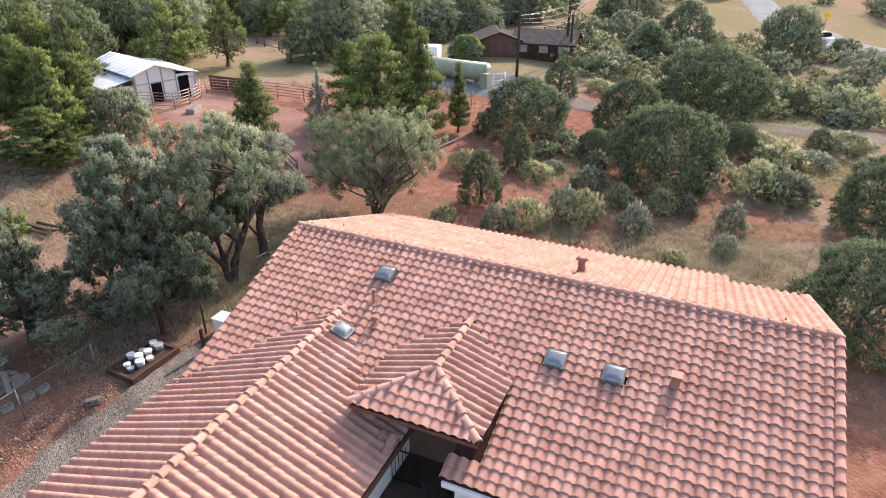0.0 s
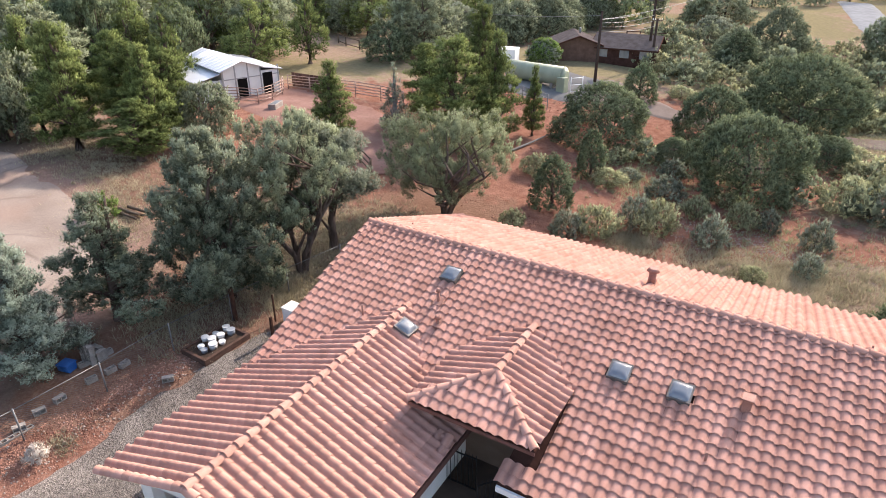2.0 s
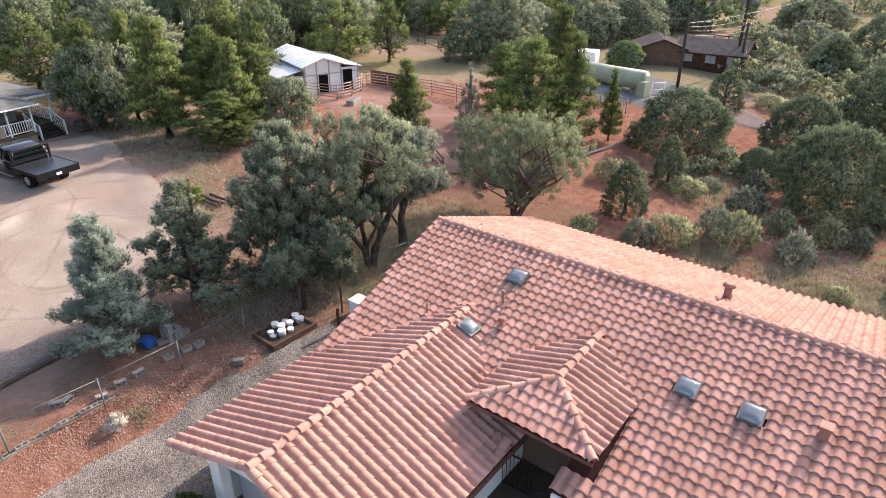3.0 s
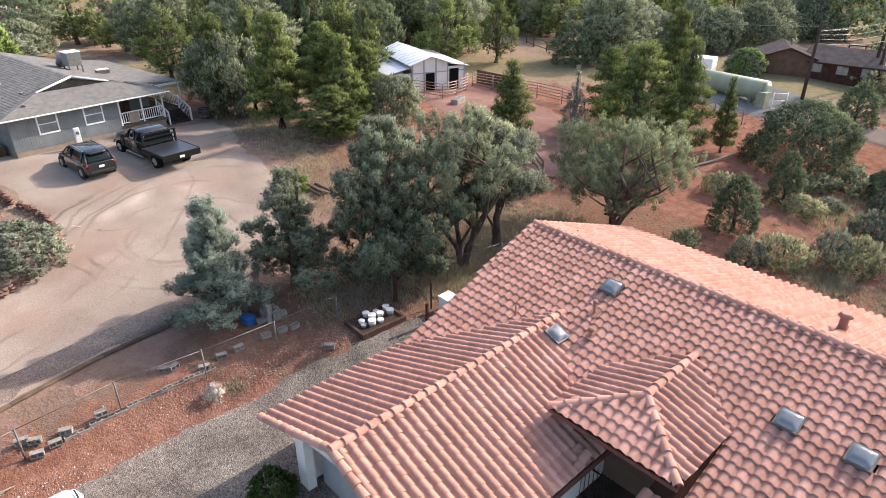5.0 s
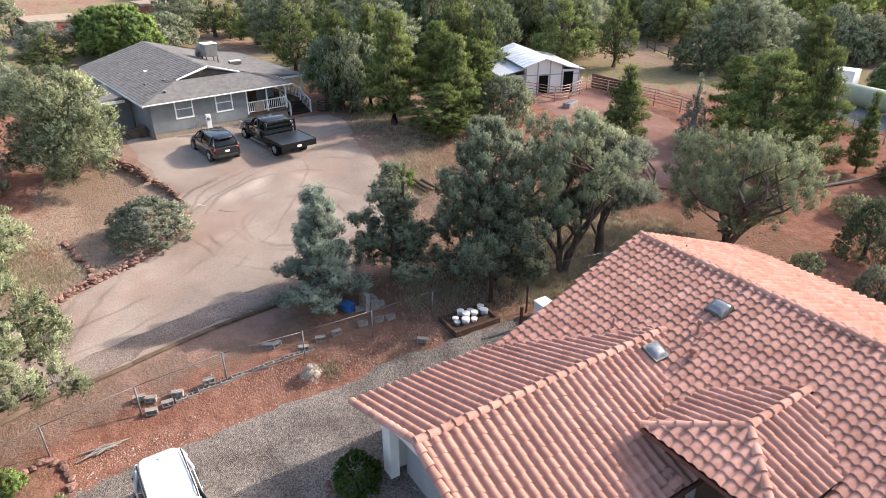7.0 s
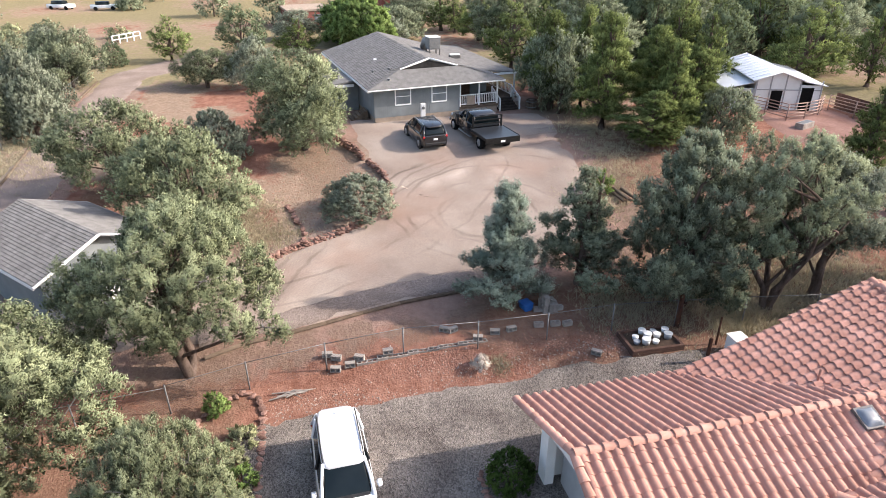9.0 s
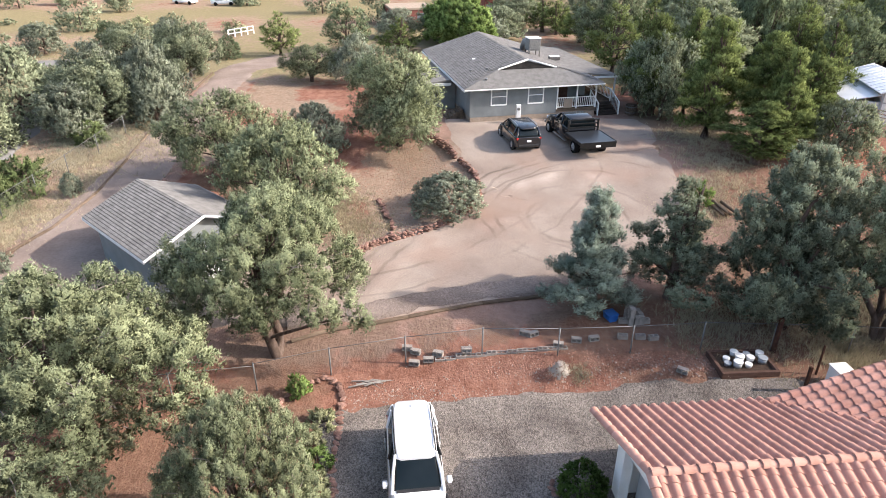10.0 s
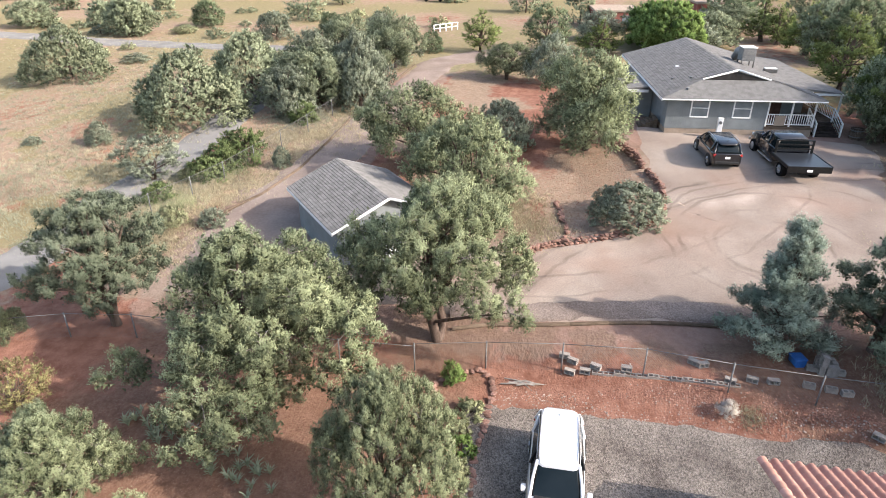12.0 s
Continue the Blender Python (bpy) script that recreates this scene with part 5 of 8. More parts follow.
grove([(lambda: tree("pine_tree", 17, 7, 3, "pine", M_PINE, "green pine in the wood behind the barn", clear=0.10, clumps=12, per=18, size=0.21, width=0.046, clump=0.28, tuft=0.75, cover=1.0, gaps=0.1), 7, 3),
       (lambda: tree("pine_tree", 18, 7, 3, "round", M_JUN, "grey-green evergreen in the wood behind the barn", clear=0.06, clumps=12, per=18, size=0.21, width=0.046, clump=0.28, tuft=0.75, cover=1.0, gaps=0.1), 7, 3)], MORE)

# ---- grey house ----
M_DARKTIMBER = material("dark_deck_timber", [(0.030, 0.024, 0.021), (0.055, 0.044, 0.038)], 3, 0.85, bump=0.3, bump_scale=30, per_object=0.2)
GH = 2.2
neighbour = thing("neighbour_house", -46.6, 11.3, GH, "single-storey grey-blue house with a grey shingle roof", "house", turn=7)


def npart(name, bm, mat, label="", parent=None):
    return part(name, bm, mat, parent or neighbour, label)


def shingles(points, name="roof_slope", parent=None, label="weathered grey asphalt shingle slope"):
    return npart(name, slab(points, 0.14), M_SHINGLE, label, parent)


# own axes: x out of the front, y along the front
EH, RH = 2.70, 4.25
npart("base_wall", box(-17, 0.0 - 0.62, -4.9, 5.0, -0.3, 0.45), M_BRICKBASE, "tan block base wall")
npart("wall", box(-0.75, -0.6, -4.95, 1.9, 0.45, EH), M_SIDING, "grey-blue vertical siding front wall")
npart("wall", box(-17, -0.75, -4.95, -4.8, 0.45, EH), M_SIDING, "grey-blue siding side wall")
npart("wall", box(-2.6, -2.45, 1.9, 5.0, 0.45, EH), M_SIDING, "grey-blue siding porch wall")
npart("wall", box(-17, -2.6, 4.85, 5.0, 0.45, EH), M_SIDING, "grey-blue siding side wall")
shingles([(0, -5.5, EH), (0, 5.5, EH), (-2.3, 2.3, 3.55), (-2.3, -2.3, 3.55)])
shingles([(-2.3, 0, RH), (-17, 0, RH), (-17, -5.5, EH), (0, -5.5, EH), (-2.3, -2.3, 3.55 + 0.02)])
shingles([(-2.3, 0, RH), (-2.3, 2.3, 3.57), (0, 5.5, EH), (-17, 5.5, EH), (-17, 0, RH)])
shingles([(-3.4, 5.2, 2.80), (-3.4, 8.3, 2.45), (-17, 8.3, 2.45), (-17, 5.2, 2.80)], label="grey shingle porch roof")
M_DARKV = material("dark_grey_vent", [(0.03, 0.028, 0.027), (0.05, 0.047, 0.045)], 3, 0.8)
npart("gable_vent", slab([(-2.25, -2.2, 3.6), (-2.25, 2.2, 3.6), (-2.35, 0, 4.2)], 0.05), M_DARKV, "dark recessed gable vent")
npart("trim", box(0.0, 0.04, -5.5, 5.5, EH - 0.115, EH - 0.03), M_WHITE, "white eave fascia")

# ---- more of the grey house ----
def window(parent, y0, y1, z0, z1, x=-0.6):
    wn = part("window", box(x - 0.02, x + 0.01, y0, y1, z0, z1), M_GLASS, parent, "dark double-hung window pane")
    for a in ((y0 - 0.09, y0, z0 - 0.09, z1 + 0.09), (y1, y1 + 0.09, z0 - 0.09, z1 + 0.09), (y0, y1, z0 - 0.10, z0), (y0, y1, z1, z1 + 0.09), (y0, y1, (z0 + z1) / 2 - 0.025, (z0 + z1) / 2 + 0.025)):
        part("window_frame", box(x - 0.01, x + 0.045, a[0], a[1], a[2], a[3], 0.008), M_WHITE, wn, "white painted frame")


window(neighbour, -3.25, -2.15, 1.35, 2.5)
window(neighbour, -0.35, 0.75, 1.35, 2.5)
for i in range(42):
    y = -4.9 + i * 0.16
    if -3.4 < y < -2.05 or -0.5 < y < 0.85:
        continue
    npart("batten", box(-0.6, -0.588, y, y + 0.018, 0.47, EH - 0.1), M_SIDING)
npart("porch_floor", box(-2.45, -0.55, 1.9, 5.2, 0.55, 0.72, 0.01), M_TIMBER, "dark timber porch deck")
npart("porch_base", box(-2.4, -0.65, 1.95, 5.15, -0.3, 0.55), M_BRICKBASE, "red-tan block porch base")
for y in (1.95, 3.55, 5.1):
    npart("porch_post", box(-0.66, -0.56, y - 0.05, y + 0.05, 0.72, EH - 0.05, 0.01), M_WHITE, "white painted porch post")
for y0, y1 in ((2.0, 3.5), (3.6, 5.05)):
    for z in (0.85, 1.55):
        npart("porch_rail", box(-0.64, -0.58, y0, y1, z, z + 0.06), M_WHITE, "white painted rail")
    for k in range(9):
        y = y0 + 0.12 + k * (y1 - y0 - 0.2) / 8
        npart("baluster", box(-0.625, -0.595, y - 0.018, y + 0.018, 0.88, 1.56), M_WHITE)
npart("door", box(-2.45, -2.38, 2.6, 3.5, 0.72, 2.6, 0.01), M_REDTIMBER, "red-brown wooden front door")
npart("hanging_cloth", box(-0.57, -0.55, 2.5, 3.2, 0.8, 1.5, 0.008), M_BRICKBASE, "beige cloth over the porch rail")
npart("cooker", box(-1.2, -0.72, 3.9, 4.7, 0.72, 1.6, 0.05), M_IRON, "black covered barbecue on the porch")
for k in range(5):
    npart("step", box(-1.1 - k * 0.34, -0.72 - k * 0.34, 5.5, 7.15, 0.0, 0.13 * (k + 1), 0.01), M_DARKTIMBER, "dark timber step")
for x in (-3.5, -8, -12.5):
    npart("porch_post", box(x - 0.06, x + 0.06, 8.0, 8.12, 0, 2.4, 0.01), M_WHITE, "white painted porch post")
for y in (5.45, 7.2):
    npart("stair_rail", rod((-0.7, y, 1.0), (-2.3, y, 1.62), 0.04), M_WHITE, "white painted stair rail")
    for x, z in ((-0.7, 0.0), (-2.3, 0.66)):
        npart("stair_post", box(x - 0.05, x + 0.05, y - 0.05, y + 0.05, z, z + 1.02, 0.01), M_WHITE, "white painted stair post")
    for k in range(6):
        x, z = -0.92 - k * 0.22, 0.14 + k * 0.085
        npart("baluster", rod((x, y, z), (x, y, z + 0.93), 0.018), M_WHITE)
npart("deck_rail", box(-9.0, -2.35, 7.17, 7.23, 1.58, 1.66, 0.01), M_WHITE, "white painted deck rail")
npart("deck_rail", box(-9.0, -2.35, 7.17, 7.23, 0.85, 0.91, 0.01), M_WHITE, "white painted deck rail")
for k in range(24):
    npart("baluster", box(-2.6 - k * 0.26, -2.57 - k * 0.26, 7.185, 7.215, 0.91, 1.58), M_WHITE)
npart("deck", box(-16, -2.42, 5.0, 8.1, 0.5, 0.66), M_TIMBER, "dark timber side deck")
npart("trim", box(-3.42, -3.36, 5.2, 8.3, 2.3, 2.46), M_WHITE, "white eave fascia")
npart("trim", box(-16.9, 0.0, -5.54, -5.5, EH - 0.19, EH - 0.02), M_WHITE, "white eave fascia")
for y0, y1, a0, a1 in ((-2.35, 0, 3.56, RH), (2.35, 0, 3.56, RH)):
    npart("barge_board", tube([(-2.27, y0, a0), (-2.27, y1, a1 - 0.01)], [0.07, 0.07], 4), M_WHITE, "white barge board")
# left wing and the stair at the side
shingles([(-9, -5.3, 2.55), (-4.5, -5.3, 2.55), (-4.5, -8.4, 2.2), (-9, -8.4, 2.2)], label="grey shingle side porch roof")
npart("trim", box(-4.52, -4.46, -8.4, -5.5, 2.05, 2.25), M_WHITE, "white eave fascia")
npart("wall", box(-9, -5.2, -8.0, -5.0, 0, 2.2), M_SIDING, "shaded grey siding side porch")
for k in range(5):
    npart("step", box(-3.2 + k * 0.0, -2.0, -6.4 + k * 0.26, -6.14 + k * 0.26, 0, 0.14 + k * 0.14), M_TIMBER, "dark timber step")
# shingle courses
bm = bmesh.new()
rnd = random.Random(5)
for side in (-1, 1):
    for c in range(26):
        q = c / 26
        y, z = side * 5.5 * (1 - q), EH + (RH - EH) * q
        x = -17.0
        end = -0.15 - 2.3 * min(1.0, q * 2.2) if q < 0.62 else -2.32
        while x < end - 0.3:
            n = min(x + rnd.uniform(0.3, 0.6), end)
            y1 = side * 5.5 * (1 - (c + 1) / 26)
            z1 = EH + (RH - EH) * (c + 1) / 26
            vs = [bm.verts.new(p) for p in ((x, y, z + 0.035), (n - 0.012, y, z + 0.035), (n - 0.012, y1, z1 + 0.014), (x, y1, z1 + 0.014))]
            f = bm.faces.new(vs if side < 0 else vs[::-1])
            lo = [bm.verts.new(p) for p in ((x, y, z + 0.004), (n - 0.012, y, z + 0.004))]
            bm.faces.new((vs[0], lo[0], lo[1], vs[1]))
            x = n
ob = npart("shingle_layer", bm, M_SHINGLE, "overlapping grey shingle courses")
tagged(ob, kind="stuff")

t = thing("evaporative_cooler", -54.3, 12.6, GH + 3.72, "pale grey metal evaporative cooler on the shingle roof", "cooler", turn=7)
part("cabinet", box(-0.5, 0.5, -0.5, 0.5, 0.3, 1.25, 0.03), M_STEEL, t)
part("lid", box(-0.54, 0.54, -0.54, 0.54, 1.25, 1.32, 0.02), M_WHITE, t)
part("duct", tube([(-0.5, -0.1, 0.8), (-1.2, -0.2, 0.75), (-1.6, -0.25, 0.2)], [0.38, 0.38, 0.36], 10), M_STEEL, t, "silver duct")
for x in (-0.45, 0.45):
    for y in (-0.45, 0.45):
        part("leg", box(x - 0.04, x + 0.04, y - 0.04, y + 0.04, -0.25, 0.3), M_BRONZE, t)
for k in range(5):
    part("louvre", box(0.5, 0.52, -0.42, 0.42, 0.42 + k * 0.15, 0.50 + k * 0.15), M_STEEL, t)
for x, y, z, s in ((-48.3, 8.6, GH + 3.12, 0.9), (-53.7, 7.8, GH + 3.30, 0.7), (-54.6, 14.6, GH + 3.25, 0.8)):
    t = thing("roof_skylight", x, y, z, "flat white skylight on grey shingles", "skylight")
    part("frame", box(-0.3 * s, 0.3 * s, -0.6 * s, 0.6 * s, -0.15, 0.12, 0.03), M_BRONZE, t)
    part("dome", box(-0.27 * s, 0.27 * s, -0.56 * s, 0.56 * s, 0.12, 0.2, 0.03), M_WHITE, t, "white acrylic dome")
for x, y, z in ((-49.4, 8.0, GH + 3.2), (-50.0, 6.8, GH + 2.95), (-47.2, 7.6, GH + 2.85)):
    t = thing("roof_pipe", x, y, z, "small pale metal vent on grey shingles", "vent pipe")
    part("pipe", rod((0, 0, -0.3), (0, 0, 0.3), 0.07, 0.07, 10), M_STEEL, t)
    part("cap", rod((0, 0, 0.3), (0, 0, 0.38), 0.14, 0.10, 10), M_STEEL, t)
t = thing("utility_pedestal", -46.1, 9.9, GH, "white electric meter pedestal beside the wall", "meter box")
part("post", box(-0.14, 0.14, -0.17, 0.17, 0, 1.5, 0.03), M_WHITE, t)
part("meter", rod((0.14, 0, 1.2), (0.24, 0, 1.2), 0.11, 0.1, 12), M_STEEL, t)
part("pad", box(-0.5, 0.6, -0.5, 0.8, -0.1, 0.12, 0.02), M_BLOCK, t)
t = thing("wooden_barrel", -48.2, 19.4, GH, "weathered wooden half barrel by the steps", "barrel")
for k in range(14):
    q = 2 * math.pi * k / 14
    d = Vector((math.cos(q), math.sin(q), 0))
    part("stave", tube([d * 0.33, d * 0.385 + Vector((0, 0, 0.38)), d * 0.36 + Vector((0, 0, 0.75))], [0.076, 0.086, 0.08], 4), M_TIMBER, t)
part("soil", rod((0, 0, 0.02), (0, 0, 0.66), 0.31, 0.33, 16), M_DIRT, t, "earth filling the barrel")
for z in (0.15, 0.58):
    part("hoop", rod((0, 0, z), (0, 0, z + 0.05), 0.44, 0.445, 16), M_STEEL, t)

# ---- shed ----
shed = thing("shed", -29.05, -10.4, 0.62, "grey-blue shed with a grey shingle gable roof", "shed", turn=41.9)


def gable_end(x0, x1, hw, eave, peak):
    """A gable wall across y, from x0 to x1."""
    bm = bmesh.new()
    poly = [(-hw, 0), (hw, 0), (hw, eave), (0, peak), (-hw, eave)]
    a = [bm.verts.new((x0, y, z)) for y, z in poly]
    b = [bm.verts.new((x1, y, z)) for y, z in poly]
    bm.faces.new(a)
    bm.faces.new(b[::-1])
    for i in range(5):
        bm.faces.new((a[i], b[i], b[(i + 1) % 5], a[(i + 1) % 5]))
    bmesh.ops.recalc_face_normals(bm, faces=bm.faces[:])
    return bm


def gable_building(t, hl, hw, eave, peak, over, wall, roof, trim, wall_label, roof_label):
    """Walls, gable ends, two roof slopes and trim about the origin, the ridge along x."""
    pitch = (peak - eave) / hw
    part("wall", box(-hl + 0.12, hl - 0.12, -hw, -hw + 0.12, -0.3, eave), wall, t, wall_label)
    part("wall", box(-hl + 0.12, hl - 0.12, hw - 0.12, hw, -0.3, eave), wall, t, wall_label)
    part("wall", gable_end(-hl, -hl + 0.12, hw, eave, peak), wall, t, wall_label)
    part("wall", gable_end(hl - 0.12, hl, hw, eave, peak), wall, t, wall_label)
    o = hw + over
    e = peak - pitch * o + 0.06
    for s in (-1, 1):
        part("roof_slope", slab([(-hl - over, s * o, e), (hl + over, s * o, e), (hl + over, 0, peak + 0.06), (-hl - over, 0, peak + 0.06)][::s], 0.08), roof, t, roof_label)
        part("eave_trim", box(-hl - over, hl + over, s * o - 0.02, s * o + 0.02, e - 0.16, e - 0.01), trim, t)
        for x in (-hl - over, hl + over):
            part("barge_board", tube([(x, s * o, e - 0.07), (x, 0, peak - 0.01)], [0.07, 0.07], 4), trim, t)


gable_building(shed, 2.9, 2.55, 2.42, 3.42, 0.42, M_SIDING, M_SHINGLE, M_WHITE, "grey-blue panel wall", "weathered grey shingle slope")
part("door", box(2.9, 2.95, -0.9, 0.9, 0.05, 2.05, 0.01), M_WHITE, shed, "pale shed door")
bm = bmesh.new()
rnd = random.Random(6)
for c in range(20):
    y0, y1 = -2.97 * (1 - c / 20), -2.97 * (1 - (c + 1) / 20)
    z0, z1 = 3.42 + 0.39 * y0 + 0.065, 3.42 + 0.39 * y1 + 0.065
    x = -3.32
    while x < 3.2:
        n = min(3.32, x + rnd.uniform(0.16, 0.26))
        vs = [bm.verts.new(p) for p in ((x, y0, z0 + 0.03), (n - 0.015, y0, z0 + 0.03), (n - 0.015, y1, z1 + 0.01), (x, y1, z1 + 0.01))]
        bm.faces.new(vs)
        lo = [bm.verts.new((p.co.x, y0, z0)) for p in vs[:2]]
        bm.faces.new((vs[0], lo[0], lo[1], vs[1]))
        x = n
tagged(part("shingle_layer", bm, M_SHINGLE, shed, "overlapping grey shingle courses"), kind="stuff")

# ---- barn and corral ----
M_BARN = material("white_metal_panel", [(0.62, 0.62, 0.60), (0.72, 0.72, 0.71)], 1.0, 0.5, fine=0.05)
M_BARNROOF = material("pale_metal_roof", [(0.66, 0.68, 0.72), (0.74, 0.76, 0.80)], 0.8, 0.35, metal=0.3, fine=0.04)
M_GREYTRIM = material("grey_trim", [(0.30, 0.30, 0.30), (0.36, 0.36, 0.36)], 2, 0.6)
M_DOOR_SHADE = material("doorway_shade", [(0.010, 0.010, 0.010), (0.016, 0.015, 0.014)], 2, 0.9)
barn = thing("barn", -46.2, 39.2, 2.15, "white metal horse barn with a pale metal roof", "barn", turn=-19)
part("wall", box(-4.2, 3.6, -1.7, -1.6, 0, 2.6), M_BARN, barn, "white metal side wall")
part("wall", box(-4.2, 3.6, 1.5, 1.6, 0, 2.6), M_BARN, barn, "white metal side wall")
part("wall", gable_end(3.6, 3.7, 1.7, 2.55, 3.15), M_BARN, barn, "white metal gable wall")
part("wall", gable_end(-4.2, -4.1, 1.7, 2.55, 3.15), M_BARN, barn, "white metal gable wall")
part("roof_slope", slab([(-4.5, -2.0, 2.50), (4.0, -2.0, 2.50), (4.0, 0, 3.2), (-4.5, 0, 3.2)], 0.06), M_BARNROOF, barn, "pale corrugated metal slope")
part("roof_slope", slab([(-4.5, 0, 3.2), (4.0, 0, 3.2), (4.0, 1.9, 2.55), (-4.5, 1.9, 2.55)], 0.06), M_BARNROOF, barn, "pale corrugated metal slope")
part("lean_to_roof", slab([(-4.5, -4.0, 1.75), (3.4, -4.0, 1.75), (3.4, -1.75, 2.25), (-4.5, -1.75, 2.25)], 0.06), M_BARNROOF, barn, "pale metal lean-to roof")
part("lean_to_roof", slab([(-4.3, 1.8, 2.5), (3.9, 1.8, 2.5), (3.9, 3.7, 2.15), (-4.3, 3.7, 2.15)], 0.06), M_BARNROOF, barn, "pale metal lean-to roof")
part("wall", box(-4.2, 3.4, -3.8, -3.7, 0, 1.7), M_BARN, barn, "white metal lean-to wall")
part("wall", box(3.3, 3.4, -3.7, -1.7, 0, 1.75), M_BARN, barn, "white metal lean-to wall")
part("wall", box(-4.2, 3.6, 3.3, 3.4, 0, 2.1), M_BARN, barn, "white metal lean-to wall")
part("wall", box(3.6, 3.7, 1.7, 3.4, 0, 2.15), M_BARN, barn, "white metal lean-to wall")
for y in (-1.68, -0.6, 0.55, 1.68, 3.32):
    part("frame_strip", box(3.7, 3.74, y - 0.05, y + 0.05, 0, 2.5 if abs(y) > 1.6 else 2.95), M_GREYTRIM, barn)
part("frame_strip", box(3.7, 3.735, -1.6, 3.3, 1.72, 1.80), M_GREYTRIM, barn)
# flat dark panels give the doorways' inner shade; the wall is uncut
part("doorway", box(3.7, 3.745, -0.45, 0.40, 0.02, 1.70), M_DOOR_SHADE, barn, "dark panel painted as the doorway's shaded inside")
part("doorway", box(3.7, 3.745, 1.85, 2.75, 0.02, 1.95), M_DOOR_SHADE, barn, "dark panel painted as the doorway's shaded inside")
for k in range(11):
    part("roof_rib", tube([(-4.4 + k * 0.84, -2.0, 2.53), (-4.4 + k * 0.84, 0, 3.23)], [0.03, 0.03], 4), M_BARNROOF, barn)
tr = thing("water_trough", -37.9, 36.8, 2.2, "pale concrete water trough on red sand", "trough", turn=20)
bm = box(-0.32, 0.32, -0.75, 0.75, 0, 0.5, 0.03)
part("basin", bm, M_BLOCK, tr)
part("water", box(-0.24, 0.24, -0.66, 0.66, 0.5, 0.506), M_GLASS, tr, "dark water surface")
M_PANEL = material("rusty_pipe_rail", [(0.24, 0.16, 0.13), (0.34, 0.24, 0.20)], 3, 0.7)


def rail_fence(name, pts, label, h=1.35, rails=5, mat=None, r=0.035, post=0.05):
    """Posts at the points and rails between them; each is a mesh of its own."""
    t = thing(name, pts[0][0], pts[0][1], 0, label, "fence")
    ox, oy = pts[0]
    for x, y in pts:
        z = ground_z(x, y)
        part("post", rod((x - ox, y - oy, z - 0.3), (x - ox, y - oy, z + h), post, post, 7), mat, t)
    for (x0, y0), (x1, y1) in zip(pts, pts[1:]):
        for k in range(rails):
            q = h * (0.25 + 0.72 * k / max(1, rails - 1))
            part("rail", rod((x0 - ox, y0 - oy, ground_z(x0, y0) + q), (x1 - ox, y1 - oy, ground_z(x1, y1) + q), r, r, 6), mat, t)
    return t


rail_fence("corral_panel", [(-43.4, 35.6), (-41.6, 36.3), (-39.8, 36.8), (-40.0, 38.6), (-40.6, 40.4), (-41.6, 41.6)], "rust-stained pipe corral panels by the barn", mat=M_PANEL)
rail_fence("corral_panel", [(-41.6, 42.2), (-39.4, 42.6), (-37.2, 43.0), (-34.8, 43.3), (-32.2, 43.4), (-29.6, 43.0)], "pale pipe corral panels behind the sand", mat=M_PANEL)
rail_fence("wooden_rail_fence", [(-54.1, 64.5), (-51.5, 62.8), (-48.2, 61.2), (-45.0, 61.0), (-42, 61.5)], "weathered wooden rail fence in dry grass", 1.1, 2, M_TIMBER, 0.05, 0.08)
rail_fence("wooden_rail_fence", [(-25.2, 31.4), (-23.6, 30.4), (-22.7, 28.8), (-22.9, 26.5), (-23.8, 24.4), (-24.5, 22.0)], "weathered wooden rail fence under junipers", 1.1, 3, M_TIMBER, 0.05, 0.08)
rail_fence("pipe_fence", [(-31.0, 46.5), (-28.8, 48.2), (-27.0, 50.0), (-25.0, 51.0), (-22.6, 51.2), (-20.0, 50.6)], "pale pipe fence round the utility yard", 1.3, 4, M_STEEL, 0.025, 0.04)
bw = thing("board_fence", -42.4, 43.6, 2.15, "dark red board fence beside the barn", "fence")
for k in range(12):
    part("board", box(k * 0.45, k * 0.45 + 0.40, -0.03, 0.03, 0, 1.3), M_REDTIMBER, bw)

# ---- tank yard, brown house, poles ----
M_TANK = material("pale_green_tank_paint", [(0.29, 0.32, 0.225), (0.36, 0.39, 0.28)], 1.0, 0.5, fine=0.05)
tank = thing("storage_tank", -23.9, 57.0, 1.9, "long pale green horizontal storage tank", "tank", turn=-8)
bm = rod((-3.0, 0, 1.15), (3.0, 0, 1.15), 0.85, 0.85, 24)
part("shell", bm, M_TANK, tank)
for s in (-1, 1):
    part("tank_end", rod((3.0 * s, 0, 1.15), (3.3 * s, 0, 1.15), 0.84, 0.45, 24), M_TANK, tank)
for x in (-2, 0.5, 2):
    part("saddle", box(x - 0.15, x + 0.15, -0.6, 0.6, -0.2, 0.5), M_BLOCK, tank)
cab = thing("utility_cabinet", -20.8, 55.9, 1.7, "pale green utility cabinet beside the tank", "cabinet", turn=-8)
part("cabinet_body", box(-0.4, 0.4, -0.4, 0.4, -0.1, 1.4, 0.02), M_TANK, cab)
part("door", box(-0.36, 0.36, -0.43, -0.40, 0.1, 1.3, 0.01), M_TANK, cab)
tr = thing("cargo_trailer", -29.3, 62.0, 2.1, "white boxy trailer beside the tank", "trailer", turn=10)
part("trailer_body", box(-1.0, 1.0, -0.9, 0.9, 0.5, 2.0, 0.04), M_WHITE, tr)
for s in (-1, 1):
    part("wheel", rod((0.3, s * 0.85, 0.3), (0.3, s * 1.0, 0.3), 0.33, 0.33, 14), M_IRON, tr)
sg = thing("white_panel_gate", -19.8, 55.4, 1.7, "white open wire gate in the yard", "gate", turn=50)
